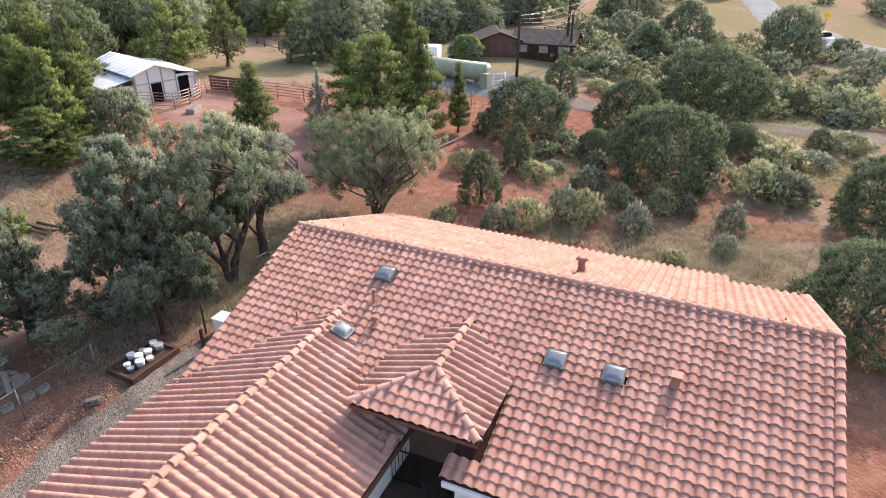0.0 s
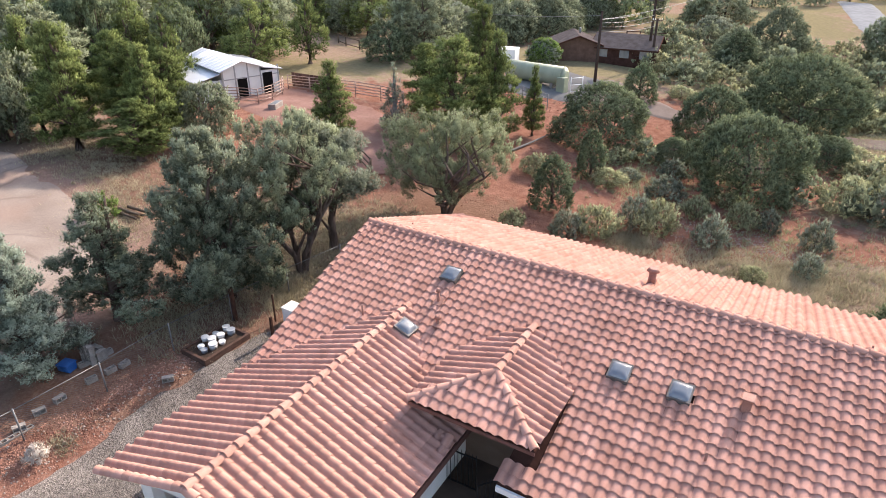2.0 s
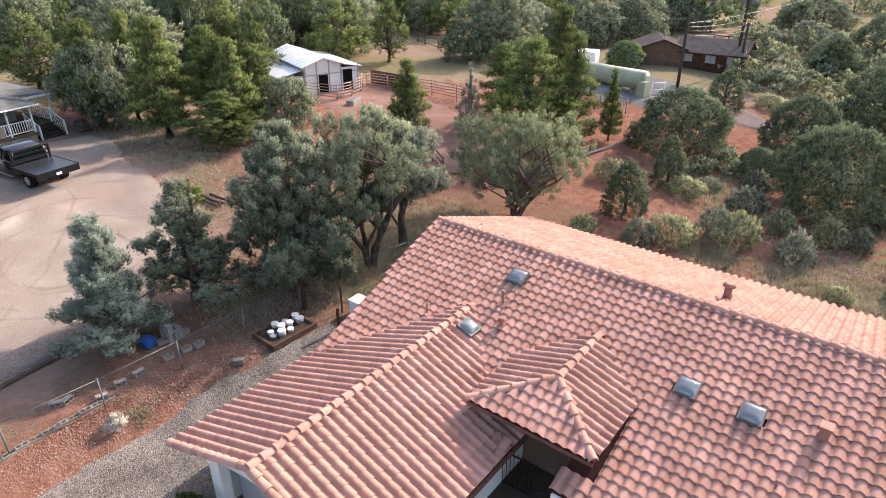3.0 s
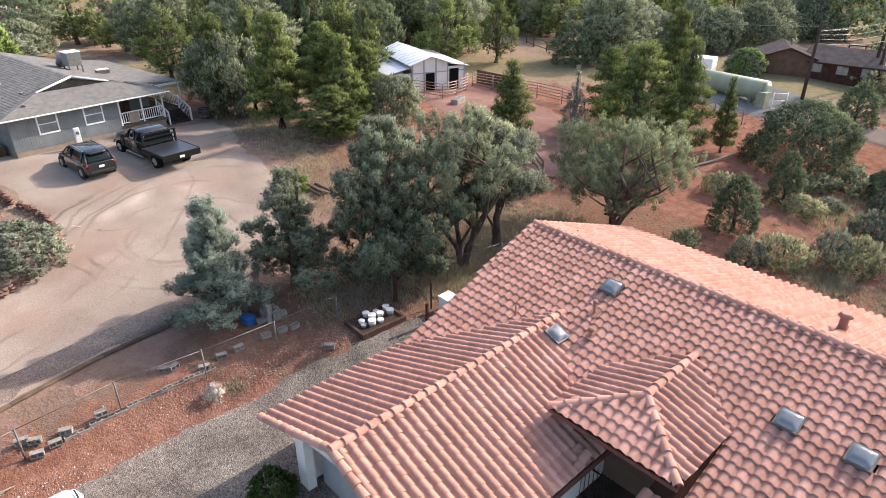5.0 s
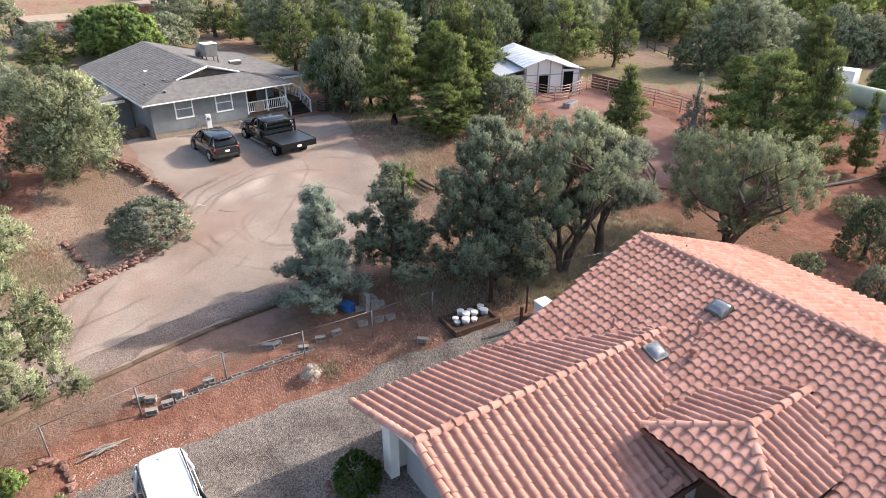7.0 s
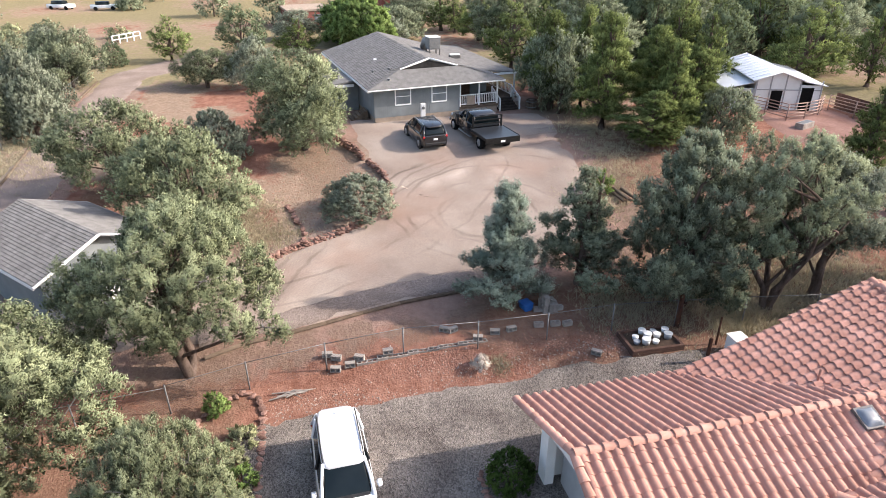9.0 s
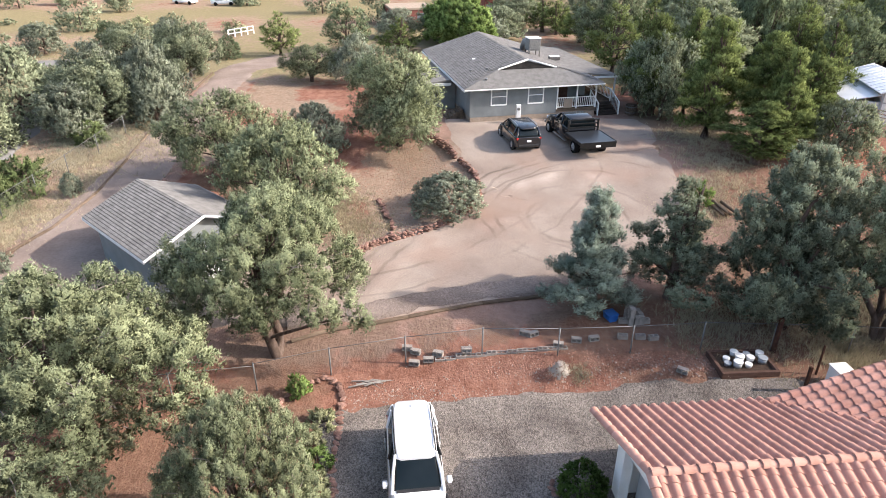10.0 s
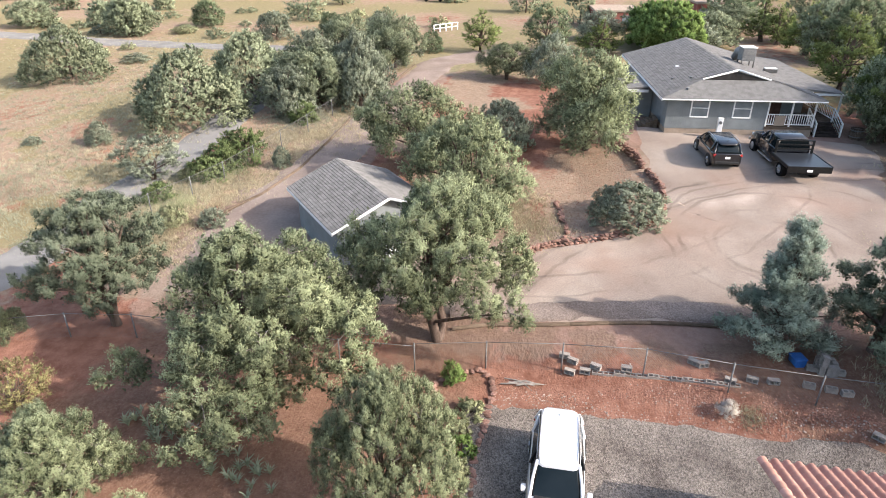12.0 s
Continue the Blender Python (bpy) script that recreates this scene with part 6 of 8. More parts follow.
for x in (0, 1.2):
    part("gate_post", rod((x, 0, -0.2), (x, 0, 1.6), 0.04), M_WHITE, sg)
for z in (0.3, 0.9, 1.5):
    part("gate_rail", rod((0, 0, z), (1.2, 0, z), 0.03), M_WHITE, sg)
M_BROWN = material("dark_brown_timber_wall", [(0.060, 0.030, 0.024), (0.095, 0.050, 0.04)], 2, 0.85)
M_BROWNROOF = material("brown_shingle", [(0.10, 0.082, 0.078), (0.145, 0.122, 0.116)], 2, 0.95, fine=0.15, fine_scale=20)
M_TANWALL = material("tan_log_wall", [(0.13, 0.075, 0.058), (0.18, 0.11, 0.085)], 2, 0.85)
bh = thing("brown_house", -19.8, 72.8, 1.9, "dark brown timber house with brown shingle roof", "house", turn=6)
gable_building(bh, 3.2, 2.6, 1.9, 2.9, 0.4, M_BROWN, M_BROWNROOF, M_BROWN, "dark brown timber wall", "brown shingle slope")
for x in (-2.2, 0.1, 2.2):
    wn = part("window", box(x - 0.5, x + 0.5, -2.65, -2.61, 0.8, 1.6), M_GLASS, bh, "dark window pane")
    part("window_frame", box(x - 0.58, x + 0.58, -2.63, -2.60, 0.72, 0.80), M_BROWN, wn)
bh2 = thing("brown_house_wing", -25.2, 70.8, 2.1, "tan timber wing with brown shingle roof", "house", turn=-62)
gable_building(bh2, 2.4, 2.3, 1.9, 2.75, 0.35, M_TANWALL, M_BROWNROOF, M_BROWN, "tan timber wall", "brown shingle slope")
part("chimney", rod((-0.6, 0.5, 2.4), (-0.6, 0.5, 3.2), 0.1, 0.1, 10), M_STEEL, bh2)
dk = thing("red_deck", -20.5, 84.0, 2.1, "red-brown raised deck behind the brown house", "deck", turn=5)
part("platform", box(-2.5, 2.5, -1.5, 1.5, 0.6, 0.75), M_REDTIMBER, dk)
for x in (-2.4, -0.8, 0.8, 2.4):
    part("post", box(x - 0.06, x + 0.06, -1.5, -1.38, -0.2, 1.7), M_REDTIMBER, dk)
part("rail", box(-2.5, 2.5, -1.5, -1.4, 1.6, 1.7), M_REDTIMBER, dk)
M_POLE = material("creosoted_pole", [(0.055, 0.040, 0.034), (0.09, 0.065, 0.055)], 3, 0.9, stretch=(4, 4, 0.5))


def pole(x, y, h, arms, label):
    t = thing("utility_pole", x, y, ground_z(x, y), label, "utility pole", turn=20)
    part("mast", rod((0, 0, -0.4), (0, 0, h), 0.16, 0.11, 10), M_POLE, t)
    for z, half in arms:
        arm = part("crossarm", box(-half, half, -0.06, 0.06, z - 0.06, z + 0.06), M_TIMBER, t)
        for k in (-0.9, -0.45, 0.45, 0.9):
            part("insulator", rod((k * half, 0, z + 0.06), (k * half, 0, z + 0.22), 0.05, 0.03, 8), M_WHITE, arm)
    return t


pole(-19.4, 61.0, 6.6, [], "dark wooden utility pole with service wires")
p = pole(-17.3, 72.0, 9.2, [(8.6, 1.2)], "tall dark wooden utility pole with transformers")
for x in (-0.45, 0.45):
    part("transformer", rod((x, -0.25, 6.7), (x, -0.25, 7.6), 0.27, 0.27, 12), M_STEEL, p, "grey transformer can")
pole(-16.6, 70.9, 5.2, [(5.0, 0.5)], "short dark wooden utility pole")
pole(-15.9, 110.8, 8.5, [(8.0, 1.2)], "distant dark wooden utility pole")
M_WIRE = material("overhead_wire", [(0.30, 0.29, 0.28), (0.36, 0.35, 0.34)], 2, 0.5)


def wire(a, b, sag, r=0.018):
    pts = [Vector(a).lerp(Vector(b), k / 10) - Vector((0, 0, sag * 4 * (k / 10) * (1 - k / 10))) for k in range(11)]
    t = thing("overhead_wire", *a, label="thin overhead wire slung between poles", category="wire")
    bm = tube([p - Vector(a) for p in pts], [r] * 11, 5)
    part("cable", bm, M_WIRE, t)


for k in range(4):
    wire((-17.3 + 0.1 * k, 71.9, 7.6 - 0.55 * k), (-19.4, 61.0, 7.7 - 0.35 * k), 0.25)
for k in (-1, 0, 1):
    wire((-17.3 + k, 72, 10.7), (-15.9 + k, 110.8, 10.4), 0.5)
    wire((-17.3 + k, 72, 10.7), (-60 + k, 95.0, 10.5), 0.6)
wire((-19.4, 61.0, 8.0), (-40.0, 66.0, 7.0), 0.4)
wire((-19.4, 61.0, 7.6), (-12.0, 88.0, 9.0), 0.4)

# ---- vehicles ----
def ring_of(bm, x, hw0, hw1, z0, z1, r, n=3):
    """A rounded, upright ring across a vehicle at x: half widths below and above, rounded by r."""
    pts = []
    for (cy, cz, a0) in ((-1, 0, math.pi), (1, 0, 1.5 * math.pi), (1, 1, 0), (-1, 1, 0.5 * math.pi)):
        hw = hw1 if cz else hw0
        z = z1 - r if cz else z0 + r
        for k in range(n + 1):
            a = a0 + k * (math.pi / 2) / n
            pts.append((x, cy * (hw - r) + math.cos(a) * r, z + math.sin(a) * r))
    return [bm.verts.new(p) for p in pts]


def loft(sections, smooth=True):
    bm = bmesh.new()
    rings = [ring_of(bm, *s) for s in sections]
    n = len(rings[0])
    for a, b in zip(rings, rings[1:]):
        for i in range(n):
            f = bm.faces.new((a[i], a[(i + 1) % n], b[(i + 1) % n], b[i]))
            f.smooth = smooth
    bm.faces.new(rings[0])
    bm.faces.new(rings[-1][::-1])
    bmesh.ops.recalc_face_normals(bm, faces=bm.faces[:])
    return bm


def paint(name, c, rough=0.25, metal=0.0):
    m = material(name, [c, tuple(min(1, v * 1.08) for v in c)], 1.0, rough, metal, fine=0.02, spec=0.6)
    m.node_tree.nodes["Principled BSDF"].inputs["Coat Weight"].default_value = 0.6
    return m


M_WPAINT = paint("white_car_paint", (0.78, 0.78, 0.79))
M_BPAINT = paint("black_car_paint", (0.010, 0.011, 0.014), 0.2)
M_CARGLASS = material("car_glass", [(0.004, 0.008, 0.010), (0.009, 0.014, 0.017)], 1.0, 0.08, spec=0.25, fine=0.0)
M_RUBBER = material("tyre_rubber", [(0.012, 0.012, 0.012), (0.02, 0.02, 0.02)], 6, 0.85)
M_RIM = material("alloy_rim", [(0.45, 0.45, 0.46), (0.55, 0.55, 0.56)], 4, 0.3, metal=0.9)
M_DECKSTEEL = material("black_painted_steel", [(0.014, 0.016, 0.020), (0.022, 0.025, 0.031)], 3, 0.32, spec=0.6)
M_RED = material("red_lens", [(0.35, 0.02, 0.02), (0.42, 0.03, 0.03)], 4, 0.2)
M_LAMPGLASS = material("headlamp_glass", [(0.55, 0.56, 0.58), (0.65, 0.66, 0.68)], 4, 0.1, spec=0.9)
M_BLACKTRIM = material("black_plastic_trim", [(0.018, 0.018, 0.019), (0.028, 0.028, 0.029)], 6, 0.6)


def wheel(t, x, y, r=0.36, w=0.24):
    s = 1 if y > 0 else -1
    tyre = part("wheel", rod((x, y - w / 2, r), (x, y + w / 2, r), r, r, 20), M_RUBBER, t, "black rubber tyre")
    part("rim", rod((x, y + s * w / 2, r), (x, y + s * (w / 2 + 0.012), r), r * 0.62, r * 0.55, 14), M_RIM, tyre, "alloy rim")
    for k in range(5):
        a = k * 1.2566
        part("spoke", rod((x, y + s * (w / 2 + 0.018), r), (x + math.cos(a) * r * 0.58, y + s * (w / 2 + 0.018), r + math.sin(a) * r * 0.58), 0.035, 0.03, 5), M_RIM, tyre)


def suv(x, y, z, turn, body, label, length=4.5, width=1.80, height=1.66, group=""):
    """A sport utility car about the origin, its front towards +x."""
    t = thing("suv_car", x, y, z, label, "car", turn, group)
    L, W, Hh = length / 2, width / 2, height
    part("body", loft([(-L, W * 0.80, W * 0.78, 0.42, 0.98, 0.12), (-L + 0.12, W * 0.93, W * 0.90, 0.30, 1.02, 0.14), (-L + 0.6, W, W * 0.95, 0.24, 1.03, 0.14), (-0.6, W, W * 0.95, 0.24, 1.02, 0.14),
                       (L * 0.36, W, W * 0.94, 0.24, 1.02, 0.14), (L * 0.62, W * 0.99, W * 0.88, 0.25, 0.97, 0.16), (L - 0.25, W * 0.95, W * 0.80, 0.28, 0.88, 0.18), (L - 0.02, W * 0.78, W * 0.66, 0.36, 0.74, 0.14)]), body, t)
    glass = part("cabin_glass", loft([(-L + 0.10, W * 0.84, W * 0.70, 0.95, 1.10, 0.05), (-L + 0.38, W * 0.88, W * 0.70, 0.95, Hh - 0.09, 0.10), (-0.2, W * 0.91, W * 0.72, 0.95, Hh - 0.05, 0.10),
                                      (L * 0.18, W * 0.90, W * 0.70, 0.95, Hh - 0.10, 0.10), (L * 0.50, W * 0.86, W * 0.76, 0.93, 1.01, 0.03)]), M_CARGLASS, t, "dark tinted glass")
    part("roof_panel", loft([(-L + 0.17, W * 0.42, W * 0.38, Hh - 0.16, Hh - 0.11, 0.02), (-L + 0.24, W * 0.56, W * 0.50, Hh - 0.13, Hh - 0.07, 0.025), (-L + 0.38, W * 0.66, W * 0.61, Hh - 0.11, Hh - 0.03, 0.03), (-L + 0.8, W * 0.74, W * 0.68, Hh - 0.09, Hh + 0.01, 0.04), (-0.2, W * 0.75, W * 0.69, Hh - 0.08, Hh + 0.02, 0.04), (L * 0.10, W * 0.73, W * 0.66, Hh - 0.11, Hh - 0.01, 0.04), (L * 0.19, W * 0.66, W * 0.60, Hh - 0.15, Hh - 0.06, 0.03), (L * 0.215, W * 0.52, W * 0.48, Hh - 0.16, Hh - 0.085, 0.02)]), body, t)
    for s in (-1, 1):
        part("pillar", tube([(L * 0.55, s * W * 0.86, 0.97), (L * 0.34, s * W * 0.80, 1.30), (L * 0.14, s * W * 0.70, Hh - 0.08)], [0.055, 0.048, 0.048], 8), body, t)
        part("pillar", tube([(-0.15, s * W * 0.93, 0.98), (-0.22, s * W * 0.74, Hh - 0.06)], [0.035, 0.035], 6), M_BLACKTRIM, t)
        part("pillar", tube([(-L + 0.75, s * W * 0.92, 0.98), (-L + 0.62, s * W * 0.73, Hh - 0.08)], [0.06, 0.05], 6), body, t)
        part("pillar", tube([(-L + 0.12, s * W * 0.86, 1.0), (-L + 0.38, s * W * 0.68, Hh - 0.10)], [0.07, 0.05], 6), body, t)
        part("roof_rail", tube([(-L + 0.5, s * W * 0.70, Hh), (-L + 0.7, s * W * 0.70, Hh + 0.05), (L * 0.05, s * W * 0.69, Hh + 0.045), (L * 0.14, s * W * 0.68, Hh - 0.02)], [0.02] * 4, 6), M_RIM if body is not M_WPAINT else M_BLACKTRIM, t)
        mir = part("mirror", loft([(L * 0.35, 0.085, 0.075, 0.01, 0.12, 0.04), (L * 0.40, 0.09, 0.08, 0.0, 0.13, 0.05), (L * 0.45, 0.055, 0.05, 0.03, 0.10, 0.03)]), body, t)
        mir.matrix_basis = Matrix.Translation((0, s * (W + 0.075), 0.97))
        part("mirror_glass", box(L * 0.345, L * 0.35, -0.065, 0.065, 0.025, 0.105), M_GLASS, mir)
        part("headlight", loft([(L - 0.42, 0.14, 0.12, 0.70, 0.84, 0.04), (L - 0.16, 0.12, 0.10, 0.66, 0.79, 0.04)]), M_LAMPGLASS, t).matrix_basis = Matrix.Translation((0, s * W * 0.70, 0))
        part("tail_light", box(-L + 0.02, -L + 0.12, s * W * 0.78 - 0.13, s * W * 0.78 + 0.13, 0.84, 0.98, 0.02), M_RED, t)
        for wx in (-L + 0.85, L - 0.88):
            wheel(t, wx, s * (W - 0.12))
            part("wheel_arch", rod((wx, s * (W - 0.06), 0.37), (wx, s * (W + 0.006), 0.37), 0.43, 0.42, 20), M_BLACKTRIM, t)
    part("grille", box(L - 0.06, L + 0.0, -0.36, 0.36, 0.52, 0.70, 0.02), M_BLACKTRIM, t)
    part("bumper", box(-L - 0.05, -L + 0.1, -W * 0.78, W * 0.78, 0.36, 0.55, 0.04), M_BLACKTRIM, t)
    part("number_plate", box(-L - 0.03, -L + 0.0, -0.15, 0.15, 0.70, 0.83), M_WHITE, t, "plain white number plate")
    part("windscreen_base", box(L * 0.48, L * 0.54, -W * 0.72, W * 0.72, 0.985, 1.02, 0.01), M_BLACKTRIM, t)
    part("shark_fin", tube([(-L + 0.62, 0, Hh - 0.02), (-L + 0.50, 0, Hh + 0.07)], [0.04, 0.012], 6), body, t)
    return t


suv(-14.25, 0.47, 0.07, 1, M_WPAINT, "white sport utility car parked on grey gravel", 4.5, 1.74, 1.66, "parked vehicles")
suv(-41.9, 9.1, GH - 0.04, 186, M_BPAINT, "black sport utility car parked by the grey house", 4.6, 1.86, 1.66, "parked vehicles")


def flatbed(x, y, z, turn):
    """A crew-cab pickup with a flat bed about the origin, its front towards +x."""
    t = thing("pickup_truck", x, y, z, "black crew-cab pickup truck with a flat bed", "truck", turn, "parked vehicles")
    W = 1.02
    part("hood", loft([(1.55, W, W * 0.92, 0.50, 1.28, 0.14), (2.7, W, W * 0.88, 0.50, 1.24, 0.16), (3.25, W * 0.96, W * 0.80, 0.52, 1.14, 0.16), (3.42, W * 0.88, W * 0.74, 0.60, 1.02, 0.10)]), M_BPAINT, t)
    part("cab", loft([(-0.95, W, W * 0.96, 0.50, 1.26, 0.08), (0.3, W, W * 0.96, 0.50, 1.27, 0.08), (1.6, W, W * 0.95, 0.50, 1.28, 0.10)]), M_BPAINT, t)
    part("cabin_glass", loft([(-0.93, W * 0.93, W * 0.80, 1.22, 1.84, 0.08), (0.2, W * 0.94, W * 0.82, 1.22, 1.90, 0.08), (0.85, W * 0.93, W * 0.80, 1.22, 1.86, 0.08), (1.62, W * 0.90, W * 0.84, 1.22, 1.29, 0.02)]), M_CARGLASS, t, "dark tinted glass")
    part("roof_panel", loft([(-0.98, W * 0.80, W * 0.76, 1.82, 1.90, 0.03), (0.1, W * 0.84, W * 0.80, 1.86, 1.95, 0.03), (0.86, W * 0.82, W * 0.76, 1.82, 1.90, 0.03)]), M_BPAINT, t)
    for s in (-1, 1):
        for a, b in (((1.62, 0.90, 1.26), (0.86, 0.80, 1.86)), ((0.30, 0.96, 1.26), (0.26, 0.84, 1.90)), ((-0.9, 0.95, 1.26), (-0.92, 0.82, 1.86))):
            part("pillar", tube([(a[0], s * W * a[1], a[2]), (b[0], s * W * b[1], b[2])], [0.05, 0.045], 6), M_BPAINT, t)
        part("mirror", box(1.25, 1.40, s * (W + 0.16) - 0.11, s * (W + 0.16) + 0.11, 1.25, 1.55, 0.03), M_BLACKTRIM, t)
        part("headlight", box(3.20, 3.40, s * 0.72 - 0.14, s * 0.72 + 0.14, 0.86, 1.05, 0.03), M_LAMPGLASS, t)
        part("running_board", box(-0.8, 1.4, s * W - 0.06, s * W + 0.10, 0.38, 0.44, 0.02), M_RIM, t, "chrome running board")
        wheel(t, 2.45, s * 0.92, 0.42, 0.28)
        wheel(t, -2.20, s * 0.92, 0.42, 0.34)
        part("tail_light", box(-3.62, -3.58, s * 0.95 - 0.16, s * 0.95 + 0.16, 0.78, 0.88), M_RED, t)
        part("side_rail", box(-3.6, -1.1, s * 1.22 - 0.04, s * 1.22 + 0.04, 0.92, 1.10, 0.015), M_IRON, t)
    part("bed_deck", box(-3.6, -1.1, -1.18, 1.18, 0.98, 1.08, 0.01), M_DECKSTEEL, t, "black steel bed deck")
    part("bed_frame", box(-3.5, -1.0, -0.5, 0.5, 0.55, 0.98), M_IRON, t)
    part("bed_skirt", box(-3.64, -3.60, -1.24, 1.24, 0.70, 1.08, 0.01), M_IRON, t)
    part("number_plate", box(-3.67, -3.64, -0.15, 0.15, 0.76, 0.90), M_WHITE, t, "plain white number plate")
    for s in (-1, 1):
        part("headache_rack", box(-1.18, -1.08, s * 1.05 - 0.06, s * 1.05 + 0.06, 1.08, 1.90, 0.015), M_IRON, t)
    for zz in (1.35, 1.60, 1.86):
        part("headache_rack", box(-1.16, -1.10, -1.0, 1.0, zz - 0.035, zz + 0.035), M_IRON, t)
    part("bumper", box(3.38, 3.52, -0.98, 0.98, 0.50, 0.72, 0.04), M_RIM, t)
    return t


flatbed(-41.5, 13.0, GH - 0.02, 187)

# ---- yard fence, blocks, planter ----
def chain_link(pts, label, h=1.25):
    """Posts, a top rail and woven wire between points; wire in one mesh a bay."""
    t = thing("chain_link_fence", pts[0][0], pts[0][1], 0, label, "fence")
    ox, oy = pts[0]
    P = [Vector((x - ox, y - oy, ground_z(x, y))) for x, y in pts]
    for p in P:
        part("post", rod(p - Vector((0, 0, 0.3)), p + Vector((0, 0, h + 0.05)), 0.03, 0.03, 8), M_STEEL, t)
    for a, b in zip(P, P[1:]):
        part("top_rail", rod(a + Vector((0, 0, h)), b + Vector((0, 0, h)), 0.013, 0.013, 6), M_STEEL, t)
        d = (b - a)
        n = max(1, int(d.length / 0.09))
        m = max(1, int(h / 0.09))
        side = Vector((-d.y, d.x, 0)).normalized()
        vs, fs = [], []
        for i in range(-m, n):
            for s in (0, 1):
                i0, i1 = max(i, 0), min(i + m, n)
                j0, j1 = i0 - i, i1 - i
                if s:
                    za, zb = h * (1 - j0 / m), h * (1 - j1 / m)
                else:
                    za, zb = h * j0 / m, h * j1 / m
                p, q = a + d * (i0 / n) + Vector((0, 0, za)), a + d * (i1 / n) + Vector((0, 0, zb))
                k = len(vs)
                wv = Vector((0, 0, 0.002)) + d.normalized() * 0.002
                vs += [p - wv, p + wv, q + wv, q - wv]
                fs.append((k, k + 1, k + 2, k + 3))
        ob = part("wire_mesh", mesh_of("wire_mesh", vs, fs, M_STEEL), None, t, "woven galvanised wire")
        tagged(ob, kind="stuff")
    return t


chain_link([(-19.3, -5.2), (-20.0, -2.5), (-20.2, 0.4), (-20.1, 3.4), (-19.65, 6.3), (-19.5, 9.15), (-19.5, 12.0), (-19.15, 14.7), (-18.7, 17.6), (-18.1, 20.6), (-17.3, 23.6)], "galvanised chain-link fence above the gravel yard")
chain_link([(-17.6, -22.4), (-18.5, -20.0), (-19.0, -17.2), (-19.1, -14.2), (-19.0, -11.2), (-19.1, -8.2), (-19.3, -5.2)], "galvanised chain-link fence below the junipers", 1.15)
chain_link([(-27.0, -24.4), (-29.4, -23.4), (-32.1, -22.4), (-34.6, -21.6), (-37.4, -20.9), (-40.2, -20.2), (-43.4, -19.5), (-47, -18.9), (-51, -18.6), (-55, -18.3), (-60, -18.0), (-66, -17.8), (-72, -17.6)], "galvanised chain-link fence along the dirt lane", 1.3)
for x, y, h, s, lab in ((-19.05, 14.75, 1.6, 0.07, "dark rusty steel fence post"), (-16.75, 14.6, 1.15, 0.05, "dark rusty steel post beside the gravel"), (-17.6, 15.6, 1.3, 0.03, "thin rusty steel stake"), (-20.4, 16.0, 1.5, 0.06, "dark timber fence post")):
    t = thing("steel_post", x, y, ground_z(x, y), lab, "post")
    part("shaft", box(-s, s, -s, s, -0.3, h, 0.006), M_RUST, t)


def cinder_block():
    bm = bmesh.new()
    vs = []
    for x0, x1, y0, y1 in ((-0.2, 0.2, -0.1, -0.068), (-0.2, 0.2, 0.068, 0.1), (-0.2, -0.165, -0.068, 0.068), (-0.018, 0.018, -0.068, 0.068), (0.165, 0.2, -0.068, 0.068)):
        box(x0, x1, y0, y1, 0, 0.2, bm=bm)
    return bm


block0 = None
BLOCKS = [(-20.85, 0.5, 0.0, 80, 90), (-20.62, 0.85, 0.0, 66, 90), (-20.15, 0.75, 0.0, 75, 90), (-20.2, 1.3, 0, 85, 90), (-20.4, 1.72, 0, 68, 90), (-20.3, 2.8, 0.10, 88, 90),
          (-21.2, 5.35, 0, 60, 90), (-21.1, 5.6, 0, 110, 90), (-20.3, 6.5, 0, 72, 90), (-20.55, 7.3, 0, 75, 90), (-20.6, 8.0, 0, 95, 90), (-20.5, 9.2, 0, 80, 0), (-20.4, 9.9, 0, 85, 0), (-20.3, 10.4, 0, 95, 0),
          (-18.25, 10.75, 0, 50, 90), (-21.6, 9.6, 0, 80, 0), (-21.5, 10.5, 0, 85, 0)]
for x, y, dz, turn, tip in BLOCKS:
    m = pose(x, y, ground_z(x, y) + (0.10 if tip else 0) + dz, tip, 0, turn)
    if block0 is None:
        block0 = solid("cinder_block", cinder_block(), M_BLOCK, "pale grey hollow concrete block on red earth", "concrete block", group="concrete blocks")
        block0.matrix_basis = m
    else:
        base = block0.matrix_basis.copy()
        block0.matrix_basis = Matrix.Identity(4)
        copy_thing(block0, m)
        block0.matrix_basis = base
# low wall of half-buried blocks along the fence foot
for k in range(13):
    y = 1.75 + k * 0.405
    x = -20.15 + 0.022 * (y - 1.75) + 0.015 * math.sin(k * 2.0)
    base = block0.matrix_basis.copy()
    block0.matrix_basis = Matrix.Identity(4)
    c = copy_thing(block0, pose(x, y, ground_z(x, y) - 0.135 - 0.025 * math.sin(k * 2.3), 0, 0, 88 + 3 * math.sin(k * 1.7)))
    c["label"] = "half-buried grey block in the fence-foot wall"
    c["group"] = "fence-foot blocks"
    block0.matrix_basis = base

planter = thing("timber_planter", -18.35, 13.1, ground_z(-18.35, 13.1) - 0.05, "red-brown timber raised planter on gravel", "planter", turn=-2)
for x0, x1, y0, y1 in ((-0.72, -0.60, -1.1, 1.1), (0.60, 0.72, -1.1, 1.1), (-0.60, 0.60, -1.1, -0.98), (-0.60, 0.60, 0.98, 1.1)):
    for z in (0.0, 0.15):
        part("beam", box(x0, x1, y0, y1, z, z + 0.145, 0.012), M_REDTIMBER, planter)
